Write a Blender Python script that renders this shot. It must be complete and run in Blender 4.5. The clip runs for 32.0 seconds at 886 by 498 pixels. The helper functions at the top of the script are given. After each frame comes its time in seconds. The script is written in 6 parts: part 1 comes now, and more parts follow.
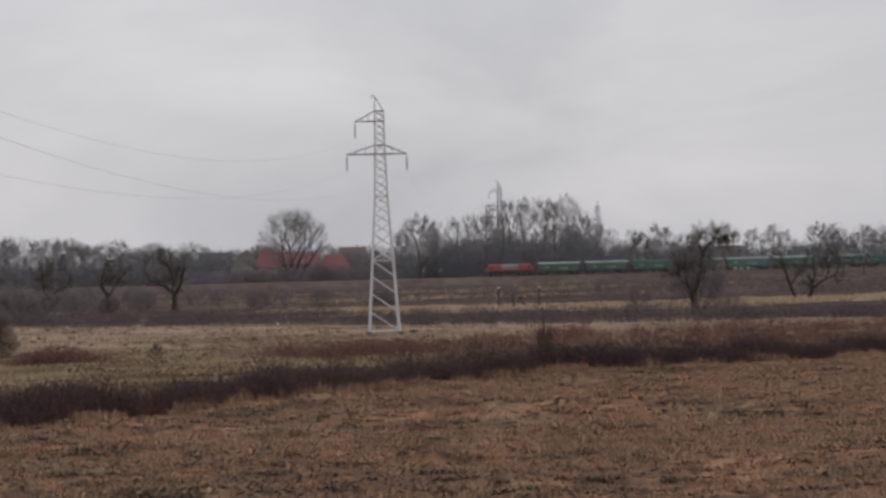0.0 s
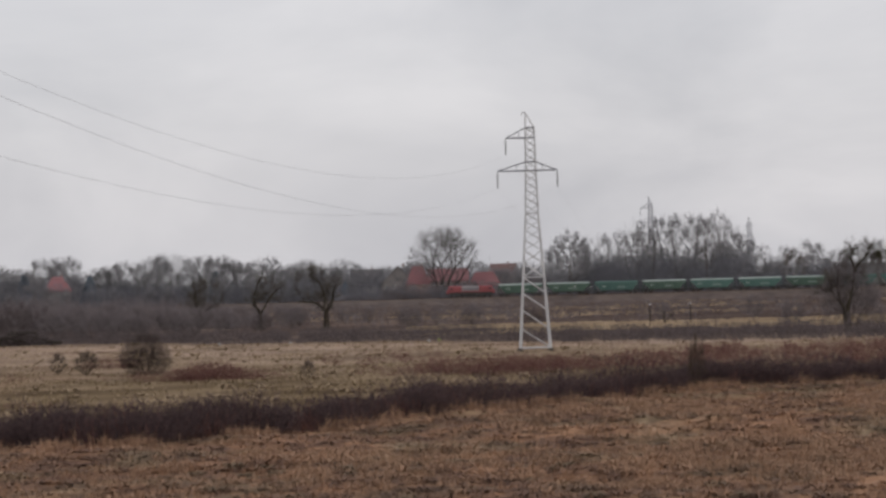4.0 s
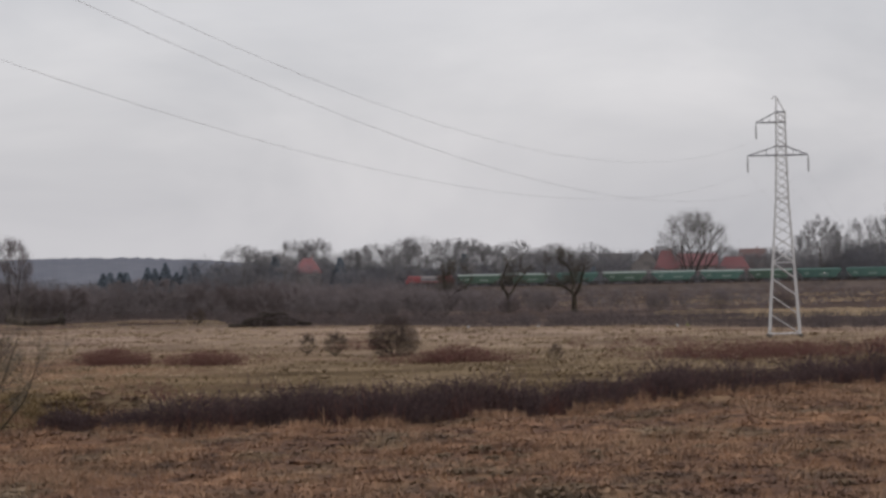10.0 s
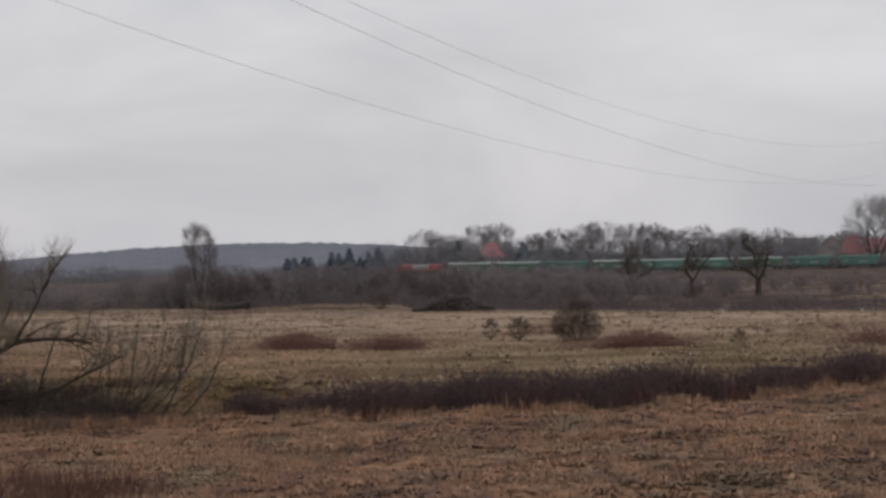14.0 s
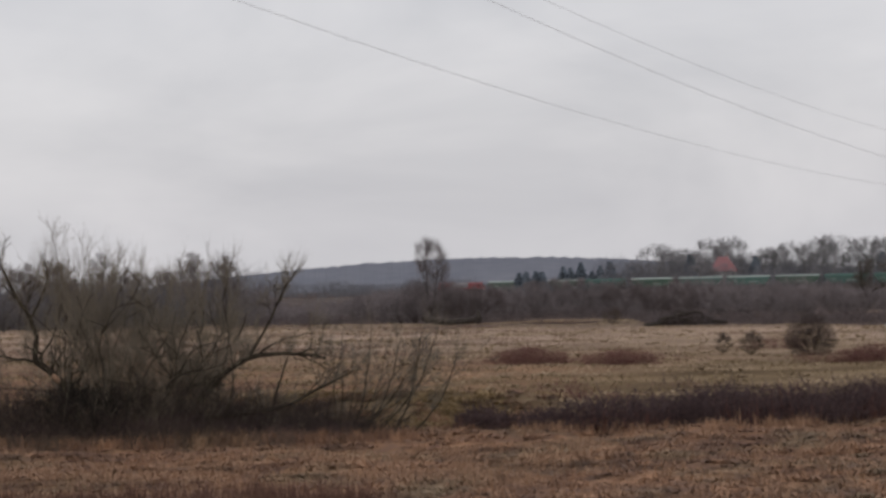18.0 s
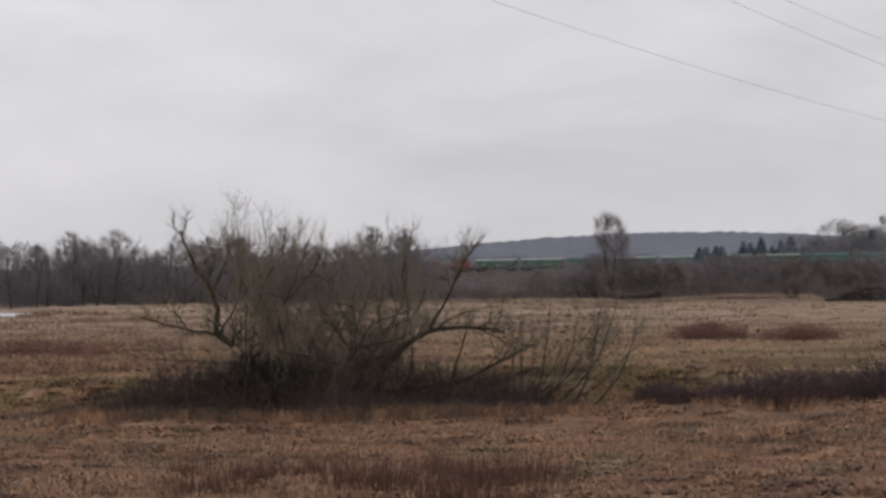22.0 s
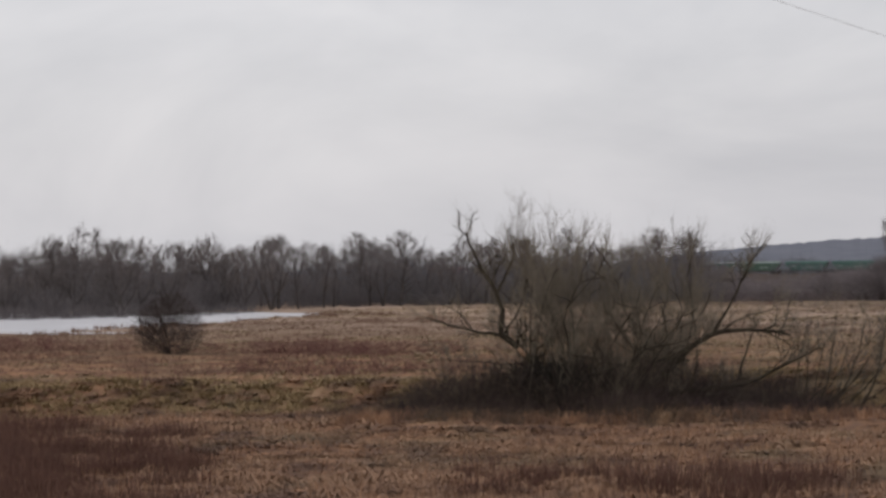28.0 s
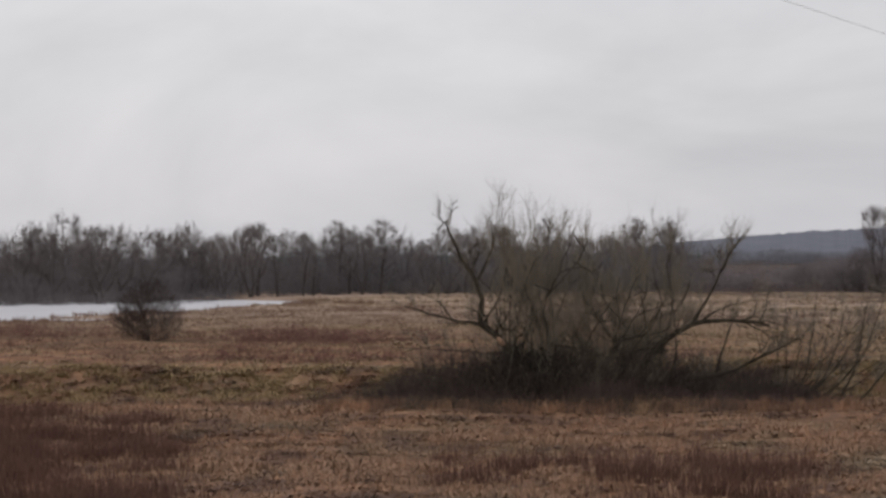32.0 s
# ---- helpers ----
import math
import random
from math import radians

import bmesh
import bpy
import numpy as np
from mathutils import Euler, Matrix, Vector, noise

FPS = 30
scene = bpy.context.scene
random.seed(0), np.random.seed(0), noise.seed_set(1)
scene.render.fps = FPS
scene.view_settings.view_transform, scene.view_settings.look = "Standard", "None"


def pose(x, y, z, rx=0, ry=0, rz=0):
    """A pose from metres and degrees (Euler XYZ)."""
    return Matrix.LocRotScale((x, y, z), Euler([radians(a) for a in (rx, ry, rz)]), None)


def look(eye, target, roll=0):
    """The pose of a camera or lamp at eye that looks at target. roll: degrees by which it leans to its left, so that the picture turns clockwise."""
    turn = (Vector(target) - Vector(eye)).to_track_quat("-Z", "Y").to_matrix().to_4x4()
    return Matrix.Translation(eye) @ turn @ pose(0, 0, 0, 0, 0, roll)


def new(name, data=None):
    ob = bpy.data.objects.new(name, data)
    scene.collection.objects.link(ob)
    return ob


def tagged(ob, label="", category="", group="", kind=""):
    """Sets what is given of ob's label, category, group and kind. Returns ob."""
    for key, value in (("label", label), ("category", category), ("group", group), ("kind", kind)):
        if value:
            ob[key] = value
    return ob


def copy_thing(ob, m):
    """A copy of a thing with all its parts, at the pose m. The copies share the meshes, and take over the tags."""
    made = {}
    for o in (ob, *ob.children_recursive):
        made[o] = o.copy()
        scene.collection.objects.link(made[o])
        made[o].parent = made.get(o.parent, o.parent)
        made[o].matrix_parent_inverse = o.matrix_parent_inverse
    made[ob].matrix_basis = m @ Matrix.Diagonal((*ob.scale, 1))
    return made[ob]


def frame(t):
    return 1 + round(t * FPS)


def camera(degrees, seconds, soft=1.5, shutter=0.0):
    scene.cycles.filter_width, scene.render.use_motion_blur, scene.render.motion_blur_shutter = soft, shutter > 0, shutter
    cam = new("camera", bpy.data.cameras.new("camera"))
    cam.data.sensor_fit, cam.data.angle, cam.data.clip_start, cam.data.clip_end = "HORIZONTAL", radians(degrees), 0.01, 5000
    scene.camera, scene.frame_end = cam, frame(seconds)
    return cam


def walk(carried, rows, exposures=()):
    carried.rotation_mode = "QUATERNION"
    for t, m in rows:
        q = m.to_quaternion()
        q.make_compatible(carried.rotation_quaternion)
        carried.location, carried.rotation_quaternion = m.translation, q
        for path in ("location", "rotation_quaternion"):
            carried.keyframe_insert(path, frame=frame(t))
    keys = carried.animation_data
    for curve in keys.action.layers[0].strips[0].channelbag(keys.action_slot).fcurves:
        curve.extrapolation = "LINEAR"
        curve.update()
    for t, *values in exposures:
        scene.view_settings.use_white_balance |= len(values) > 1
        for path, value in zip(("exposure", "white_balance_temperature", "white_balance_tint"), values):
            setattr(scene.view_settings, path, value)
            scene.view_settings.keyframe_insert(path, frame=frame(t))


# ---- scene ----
cam = camera(17.15, 32.0, soft=3.0)
EYE = Vector((0, 0, 7.7))


def aim(az, el, roll):
    """The camera's pose, from the compass angle, the height angle and the lean, in degrees."""
    a, e = radians(az), radians(el)
    way = Vector((math.sin(a) * math.cos(e), math.cos(a) * math.cos(e), math.sin(e)))
    return look(EYE, EYE + way * 100, roll)


TURNS = [
    (0.0, 0.003, 0.297, -1.49), (0.5, 0.026, 0.351, -1.58), (1.0, 0.114, 0.446, -1.76), (1.5, -0.351, 0.610, -1.62), (2.0, -0.683, 0.479, -1.66),
    (2.5, -1.267, 0.342, -1.56), (3.0, -1.675, 0.277, -1.55), (3.5, -2.112, 0.497, -1.24), (4.0, -2.928, 0.699, -1.58), (4.5, -3.453, 0.758, -1.61),
    (6.5, -5.164, 0.354, -1.48), (7.0, -5.008, 0.282, -1.45), (7.5, -4.522, 0.499, -1.59), (8.0, -4.163, 0.486, -1.60), (8.5, -4.700, 0.428, -1.48),
    (9.0, -6.324, 0.481, -0.99), (9.5, -7.223, 0.530, -1.12), (10.0, -7.779, 0.492, -1.10), (10.5, -7.638, 0.403, -1.52), (11.0, -7.264, 0.498, -1.56),
    (11.5, -7.434, 0.584, -1.14), (12.0, -7.804, 0.593, -1.10), (12.5, -8.418, 0.471, -0.68), (13.0, -9.225, 0.458, -0.79), (13.5, -10.047, 0.385, -0.83),
    (14.0, -11.352, 0.262, -1.12), (14.5, -11.708, 0.218, -1.37), (16.5, -13.795, 0.333, -0.84), (17.0, -14.721, 0.343, -0.84), (17.5, -15.250, 0.383, -1.10),
    (18.0, -15.859, 0.635, -1.28), (18.5, -16.122, 0.781, -1.18), (19.0, -16.545, 0.674, -0.78), (19.5, -16.663, 0.649, -0.79), (20.0, -16.890, 0.594, -0.70),
    (20.5, -17.433, 0.528, -0.75), (21.0, -18.128, 0.287, -1.01), (21.5, -18.830, 0.177, -1.04), (22.0, -19.364, 0.204, -1.09), (22.5, -20.007, 0.218, -1.14),
    (23.0, -20.725, 0.375, -0.93), (23.5, -21.285, 0.331, -0.85), (24.0, -21.170, 0.321, -0.94), (24.5, -21.411, 0.383, -1.06), (26.5, -23.220, 0.294, -0.85),
    (27.0, -23.795, 0.276, -0.86), (27.5, -24.292, 0.337, -0.92), (28.0, -24.912, 0.327, -0.87), (28.5, -24.999, 0.339, -0.84), (29.0, -25.014, 0.491, -0.84),
    (29.5, -25.195, 0.609, -1.00), (30.0, -24.459, 0.545, -0.74), (30.5, -24.677, 0.308, -0.74), (31.0, -24.373, 0.291, -0.60), (31.5, -24.239, 0.152, -0.56),
    (32.0, -24.521, 0.104, -0.52),
]
EXPOSURE = [(0, -0.08), (1, -0.02), (2, -0.01), (4, 0.03), (9, 0.01), (13, -0.03), (17, 0.02), (20, -0.02), (21, -0.04), (22, 0.06), (24, 0.04), (28, 0.02), (29, 0.01), (30, -0.02), (31, 0.01), (32, 0.03)]
walk(cam, [(t, aim(a, e, r)) for t, a, e, r in TURNS], EXPOSURE)

# ---- sky and light: a high overcast, brighter overhead, with a soft wide sun behind it ----
world = bpy.data.worlds.new("overcast_sky")
scene.world = world
world.use_nodes = True
wn, wl = world.node_tree.nodes, world.node_tree.links
wn.clear()


def wnode(kind, **kw):
    n = wn.new(kind)
    for k, v in kw.items():
        if k == "operation":
            n.operation = v
        elif k == "blend_type":
            n.blend_type = v
        elif k == "data_type":
            n.data_type = v
        elif k == "sky_type":
            n.sky_type = v
    return n


w_out = wnode("ShaderNodeOutputWorld")
w_bg = wnode("ShaderNodeBackground")
w_sky = wnode("ShaderNodeTexSky", sky_type="NISHITA")
w_sky.sun_disc = False
w_sky.sun_elevation, w_sky.sun_rotation = radians(24), radians(150)
w_sky.dust_density = 3.0
w_co = wnode("ShaderNodeTexCoord")
w_map = wnode("ShaderNodeMapping")
w_map.inputs["Scale"].default_value = (1.0, 1.0, 2.1)
w_map.inputs["Location"].default_value = (0.3, 0.1, 0.0)
w_n1 = wnode("ShaderNodeTexNoise")
w_n1.inputs["Scale"].default_value = 6.5
w_n1.inputs["Detail"].default_value = 5
w_n1.inputs["Roughness"].default_value = 0.54
w_n1.inputs["Distortion"].default_value = 0.5
w_ramp = wnode("ShaderNodeValToRGB")
w_ramp.color_ramp.elements[0].position, w_ramp.color_ramp.elements[1].position = 0.32, 0.70
w_ramp.color_ramp.elements[0].color = (0.453, 0.449, 0.478, 1)
w_ramp.color_ramp.elements[1].color = (0.608, 0.593, 0.613, 1)
w_sep = wnode("ShaderNodeSeparateXYZ")
w_grad = wnode("ShaderNodeMapRange")
for key, value in (("From Min", 0.0), ("From Max", 1.0), ("To Min", 0.96), ("To Max", 1.45)):
    w_grad.inputs[key].default_value = value
w_mul = wnode("ShaderNodeVectorMath", operation="SCALE")
w_mix = wnode("ShaderNodeMix", data_type="RGBA")
w_mix.inputs["Factor"].default_value = 0.012
wl.new(w_co.outputs["Generated"], w_map.inputs["Vector"])
wl.new(w_map.outputs["Vector"], w_n1.inputs["Vector"])
wl.new(w_n1.outputs["Fac"], w_ramp.inputs["Fac"])
wl.new(w_co.outputs["Generated"], w_sep.inputs["Vector"])
wl.new(w_sep.outputs["Z"], w_grad.inputs["Value"])
wl.new(w_ramp.outputs["Color"], w_mul.inputs[0])
wl.new(w_grad.outputs["Result"], w_mul.inputs["Scale"])
wl.new(w_mul.outputs["Vector"], w_mix.inputs[6])
wl.new(w_sky.outputs["Color"], w_mix.inputs[7])
wl.new(w_mix.outputs[2], w_bg.inputs["Color"])
wl.new(w_bg.outputs["Background"], w_out.inputs["Surface"])
w_bg.inputs["Strength"].default_value = 1.12

sun = new("sun", bpy.data.lights.new("sun", "SUN"))
sun.data.energy, sun.data.angle, sun.data.color = 0.5, radians(25), (1.0, 0.96, 0.90)
sun.matrix_world = look((-60, -90, 80), (0, 100, 0))


# ---- materials ----
def material(name, colours, scale=3.0, rough=0.85, metal=0.0, bump=0.0, fine=0.0, island=0.0, rand=0.0, spec=0.3, big=0.0, detail=4.0, stretch=(1, 1, 1)):
    """A surface of two or three colours mixed by noise at a real-world scale, with optional variation piece by piece."""
    mat = bpy.data.materials.new(name)
    mat.use_nodes = True
    nt = mat.node_tree
    nd, ln = nt.nodes, nt.links
    b = nd["Principled BSDF"]
    b.inputs["Roughness"].default_value, b.inputs["Metallic"].default_value = rough, metal
    b.inputs["Specular IOR Level"].default_value = spec
    co = nd.new("ShaderNodeTexCoord")
    mp = nd.new("ShaderNodeMapping")
    mp.inputs["Scale"].default_value = stretch
    ln.new(co.outputs["Object"], mp.inputs["Vector"])
    nz = nd.new("ShaderNodeTexNoise")
    nz.inputs["Scale"].default_value, nz.inputs["Detail"].default_value, nz.inputs["Roughness"].default_value = scale, detail, 0.6
    ln.new(mp.outputs["Vector"], nz.inputs["Vector"])
    fac = nz.outputs["Fac"]
    if big:
        n2 = nd.new("ShaderNodeTexNoise")
        n2.inputs["Scale"].default_value, n2.inputs["Detail"].default_value = big, 3
        ln.new(mp.outputs["Vector"], n2.inputs["Vector"])
        mx = nd.new("ShaderNodeMix")
        mx.inputs["Factor"].default_value = 0.5
        ln.new(fac, mx.inputs["A"])
        ln.new(n2.outputs["Fac"], mx.inputs["B"])
        fac = mx.outputs["Result"]
    for amount, node, socket in ((island, "ShaderNodeNewGeometry", "Random Per Island"), (rand, "ShaderNodeObjectInfo", "Random")):
        if amount:
            g = nd.new(node)
            mx = nd.new("ShaderNodeMix")
            mx.inputs["Factor"].default_value = amount
            ln.new(fac, mx.inputs["A"])
            ln.new(g.outputs[socket], mx.inputs["B"])
            fac = mx.outputs["Result"]
    rp = nd.new("ShaderNodeValToRGB")
    el = rp.color_ramp.elements
    lo, hi = (0.3, 0.7) if not (island or rand) else (0.22, 0.78)
    el[0].position, el[1].position = lo, hi
    for i, c in enumerate(colours):
        p = lo + (hi - lo) * i / (len(colours) - 1)
        e = el[0] if i == 0 else el[len(el) - 1] if i == len(colours) - 1 else el.new(p)
        e.position, e.color = p, (*c, 1)
    ln.new(fac, rp.inputs["Fac"])
    ln.new(rp.outputs["Color"], b.inputs["Base Color"])
    if bump:
        n3 = nd.new("ShaderNodeTexNoise")
        n3.inputs["Scale"].default_value, n3.inputs["Detail"].default_value = fine or scale * 5, 3
        ln.new(mp.outputs["Vector"], n3.inputs["Vector"])
        bp = nd.new("ShaderNodeBump")
        bp.inputs["Strength"].default_value, bp.inputs["Distance"].default_value = bump, 0.05
        ln.new(n3.outputs["Fac"], bp.inputs["Height"])
        ln.new(bp.outputs["Normal"], b.inputs["Normal"])
    return mat


M_GRASS = material("dry_meadow_grass", [(0.092, 0.058, 0.044), (0.170, 0.108, 0.079), (0.25, 0.164, 0.118)], 1.5, 0.9, island=0.16, big=0.25, spec=0.1)
M_GRASS_RED = material("rusty_sorrel_grass", [(0.062, 0.033, 0.027), (0.135, 0.074, 0.055)], 0.4, 0.9, island=0.35, spec=0.1)
M_GRASS_OLIVE = material("mossy_olive_grass", [(0.172, 0.120, 0.064), (0.270, 0.194, 0.103), (0.36, 0.266, 0.150)], 0.5, 0.9, island=0.2, spec=0.1)
M_STRAW = material("pale_straw_grass", [(0.225, 0.169, 0.112), (0.392, 0.302, 0.204), (0.500, 0.398, 0.285)], 0.05, 0.9, island=0.06, big=0.22, spec=0.1)
M_BRAMBLE = material("dark_bramble_stems", [(0.030, 0.021, 0.022), (0.096, 0.063, 0.062)], 0.35, 0.9, island=0.4, spec=0.1)
M_SCRUB_RED = material("reddish_dock_stems", [(0.078, 0.036, 0.031), (0.165, 0.082, 0.067)], 0.4, 0.9, island=0.4, spec=0.1)
# Scrub lifted toward violet-grey, with some haze painted into its brown.
M_SCRUB = material("grey_brown_scrub", [(0.078, 0.068, 0.072), (0.150, 0.128, 0.131), (0.225, 0.193, 0.190)], 0.09, 0.9, island=0.35, spec=0.1)
M_BARK = material("grey_bark", [(0.060, 0.053, 0.050), (0.130, 0.114, 0.104)], 4.0, 0.95, bump=0.6, spec=0.1, stretch=(1, 1, 0.25))
M_BARK_OLIVE = material("lichened_willow_bark", [(0.018, 0.015, 0.012), (0.042, 0.035, 0.027), (0.058, 0.050, 0.032)], 3.0, 0.95, spec=0.05, stretch=(1, 1, 0.4))
# Crowns beyond the railway: lightened and blued, with haze put into the colour.
M_TWIG = material("haze_grey_twigs", [(0.135, 0.132, 0.137), (0.240, 0.230, 0.236)], 0.1, 0.95, island=0.4, rand=0.3, spec=0.1)
M_TWIG_OLIVE = material("olive_willow_twigs", [(0.100, 0.085, 0.066), (0.220, 0.186, 0.144)], 0.4, 0.95, island=0.4, spec=0.1)
M_TWIG_RED = material("reddish_brown_twigs", [(0.092, 0.080, 0.079), (0.185, 0.158, 0.152)], 0.1, 0.95, island=0.4, rand=0.3, spec=0.1)
# Needles lightened to blue-grey: the haze before them is painted in.
M_NEEDLE = material("haze_blue_spruce_needles", [(0.090, 0.108, 0.130), (0.128, 0.150, 0.178)], 0.2, 0.95, island=0.2, spec=0.05)
M_STEEL = material("galvanised_steel", [(0.40, 0.40, 0.41), (0.54, 0.54, 0.55)], 0.6, 0.6, metal=0.15, bump=0.05)
M_STEEL_DARK = material("weathered_dark_steel", [(0.11, 0.11, 0.13), (0.18, 0.18, 0.20)], 0.8, 0.6, metal=0.3)
M_GLASS_DISC = material("brown_glass_insulator", [(0.09, 0.085, 0.085), (0.16, 0.15, 0.15)], 2.0, 0.35)
M_WIRE = material("aluminium_cable", [(0.36, 0.36, 0.37), (0.44, 0.44, 0.45)], 0.1, 0.6, metal=0.3)
# Red dulled to hold the haze of a kilometre in its colour.
M_RED = material("haze_dulled_red_loco_paint", [(0.16, 0.034, 0.040), (0.23, 0.060, 0.064)], 0.4, 0.5, rand=0.0)
M_GREYPAINT = material("pale_grey_loco_paint", [(0.15, 0.135, 0.135), (0.22, 0.20, 0.20)], 0.5, 0.5)
M_CHASSIS = material("sooty_black_chassis", [(0.022, 0.020, 0.020), (0.055, 0.050, 0.046)], 1.0, 0.8)
M_GLASS = material("dark_cab_glass", [(0.02, 0.022, 0.026), (0.04, 0.045, 0.05)], 0.5, 0.1, spec=0.6)
M_GREEN = material("teal_green_wagon_paint", [(0.045, 0.092, 0.082), (0.070, 0.135, 0.118)], 0.25, 0.6, rand=0.45, stretch=(1, 1, 0.3))
M_GREEN_DARK = material("dark_green_wagon_paint", [(0.040, 0.070, 0.055), (0.062, 0.105, 0.080)], 0.25, 0.6, rand=0.35, stretch=(1, 1, 0.3))
M_LIDPALE = material("pale_weathered_wagon_roof", [(0.19, 0.235, 0.22), (0.29, 0.33, 0.31)], 0.3, 0.7, rand=0.3)
M_ENDSHEET = material("pale_grey_end_sheet", [(0.34, 0.36, 0.35), (0.50, 0.51, 0.50)], 0.4, 0.7)
M_RUST = material("rusty_brown_steel", [(0.07, 0.035, 0.02), (0.16, 0.08, 0.05)], 1.0, 0.9)
M_BALLAST = material("grey_brown_ballast", [(0.075, 0.062, 0.054), (0.13, 0.108, 0.094)], 1.0, 0.95, bump=0.3)
M_BANK = material("brown_scrubby_bank", [(0.045, 0.034, 0.032), (0.085, 0.064, 0.056), (0.14, 0.106, 0.088)], 0.06, 0.95, big=0.3, bump=0.4, fine=3.0)
# Clay red paled to pink: haze mixed into the roof colour.
M_ROOF = material("haze_pale_clay_roof", [(0.190, 0.088, 0.096), (0.25, 0.125, 0.132)], 0.5, 0.9, rand=0.4)
M_ROOF_GREY = material("grey_fibre_roof", [(0.085, 0.080, 0.082), (0.14, 0.13, 0.13)], 0.5, 0.9)
# Brick likewise lightened and greyed with painted haze.
M_BRICK = material("haze_pale_brick_wall", [(0.23, 0.165, 0.155), (0.31, 0.235, 0.22)], 0.8, 0.9)
M_PLASTER = material("grey_cream_plaster", [(0.15, 0.138, 0.135), (0.22, 0.205, 0.20)], 0.5, 0.9)
M_WHITE = material("white_paint", [(0.66, 0.65, 0.64), (0.80, 0.80, 0.79)], 0.6, 0.6)
M_TIMBER = material("weathered_grey_timber", [(0.12, 0.10, 0.085), (0.22, 0.19, 0.16)], 3.0, 0.9, stretch=(1, 1, 0.2))
M_DEADWOOD = material("dark_wet_deadwood", [(0.020, 0.016, 0.014), (0.052, 0.042, 0.035)], 2.0, 0.9)
M_ICE = material("snow_dusted_ice", [(0.40, 0.395, 0.405), (0.58, 0.572, 0.578)], 0.03, 0.55, big=0.1)
# Blue-grey of the hill is distance haze painted into the base colour.
M_HILL = material("haze_blue_wooded_hill", [(0.142, 0.150, 0.178), (0.190, 0.197, 0.223)], 0.012, 1.0, big=0.05, spec=0.0)
M_TUSSOCK = material("pale_bleached_tussock", [(0.190, 0.114, 0.074), (0.385, 0.248, 0.166)], 1.4, 0.9, island=0.2, spec=0.1)
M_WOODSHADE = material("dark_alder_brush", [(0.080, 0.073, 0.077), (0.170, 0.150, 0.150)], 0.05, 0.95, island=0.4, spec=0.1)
# Far woods carry their haze as a bluish tint in the twigs.
M_FARTWIG = material("haze_blue_far_twigs", [(0.088, 0.088, 0.099), (0.165, 0.162, 0.176)], 0.02, 0.95, island=0.4, spec=0.1)
M_TWIG_OLD = material("grey_lichened_twigs", [(0.058, 0.051, 0.044), (0.125, 0.110, 0.094)], 0.4, 0.95, island=0.4, spec=0.1)
M_BLACK_TANGLE = material("near_black_tangle", [(0.007, 0.007, 0.006), (0.024, 0.021, 0.017)], 1.5, 0.8, island=0.4, spec=0.1)
M_BARK_DARK = material("dark_wet_bark", [(0.045, 0.040, 0.038), (0.095, 0.083, 0.076)], 4.0, 0.95, bump=0.6, spec=0.1, stretch=(1, 1, 0.25))
M_EDGE = material("dark_edge_brush", [(0.058, 0.047, 0.048), (0.136, 0.110, 0.107)], 0.09, 0.9, island=0.35, spec=0.1)
M_NETTLE = material("grey_brown_nettle_stalks", [(0.040, 0.030, 0.025), (0.105, 0.078, 0.060)], 0.6, 0.95, island=0.4, spec=0.1)
M_BIRCH = material("white_birch_bark", [(0.16, 0.155, 0.15), (0.36, 0.355, 0.345)], 1.2, 0.8, stretch=(1, 1, 2.5))
M_TWIG_DARK = material("blackish_thorn_and_shade_twigs", [(0.024, 0.018, 0.017), (0.062, 0.047, 0.041)], 0.6, 0.95, island=0.4, spec=0.1)
M_THORN = material("brown_thorn_twigs", [(0.028, 0.022, 0.020), (0.070, 0.053, 0.047)], 0.6, 0.95, island=0.4, spec=0.1)
M_BAG = material("dull_white_plastic", [(0.30, 0.295, 0.29), (0.42, 0.415, 0.41)], 3.0, 0.5)
M_YELLOW = material("yellow_green_plastic", [(0.17, 0.18, 0.06), (0.25, 0.26, 0.09)], 3.0, 0.4)
M_SCRUB_FAR = material("rusty_far_scrub", [(0.070, 0.050, 0.045), (0.160, 0.118, 0.099)], 0.05, 0.9, island=0.35, spec=0.1)
M_LIME = material("pale_lime_twigs", [(0.105, 0.099, 0.097), (0.185, 0.173, 0.166)], 0.1, 0.95, island=0.4, spec=0.1)
M_TAWNY = material("tawny_dead_grass", [(0.092, 0.067, 0.040), (0.182, 0.136, 0.080), (0.275, 0.209, 0.130)], 0.12, 0.9, island=0.15, big=0.3, spec=0.1)
M_RUSH = material("dark_olive_rush", [(0.130, 0.090, 0.060), (0.205, 0.150, 0.100)], 0.8, 0.9, island=0.12, spec=0.1)
M_FIELDTUFT = material("golden_field_tussock", [(0.180, 0.132, 0.085), (0.265, 0.198, 0.128), (0.345, 0.262, 0.176)], 0.12, 0.9, island=0.08, big=0.2, spec=0.1)
M_MISTLETOE = material("dark_olive_mistletoe", [(0.030, 0.030, 0.020), (0.075, 0.072, 0.045)], 0.5, 0.9, island=0.4, spec=0.1)
M_ROOF_OLD = material("brown_weathered_roof", [(0.105, 0.068, 0.066), (0.155, 0.100, 0.096)], 0.5, 0.9, rand=0.4)
M_LENS = material("pale_signal_lens", [(0.85, 0.84, 0.80), (0.92, 0.92, 0.90)], 1.0, 0.2)



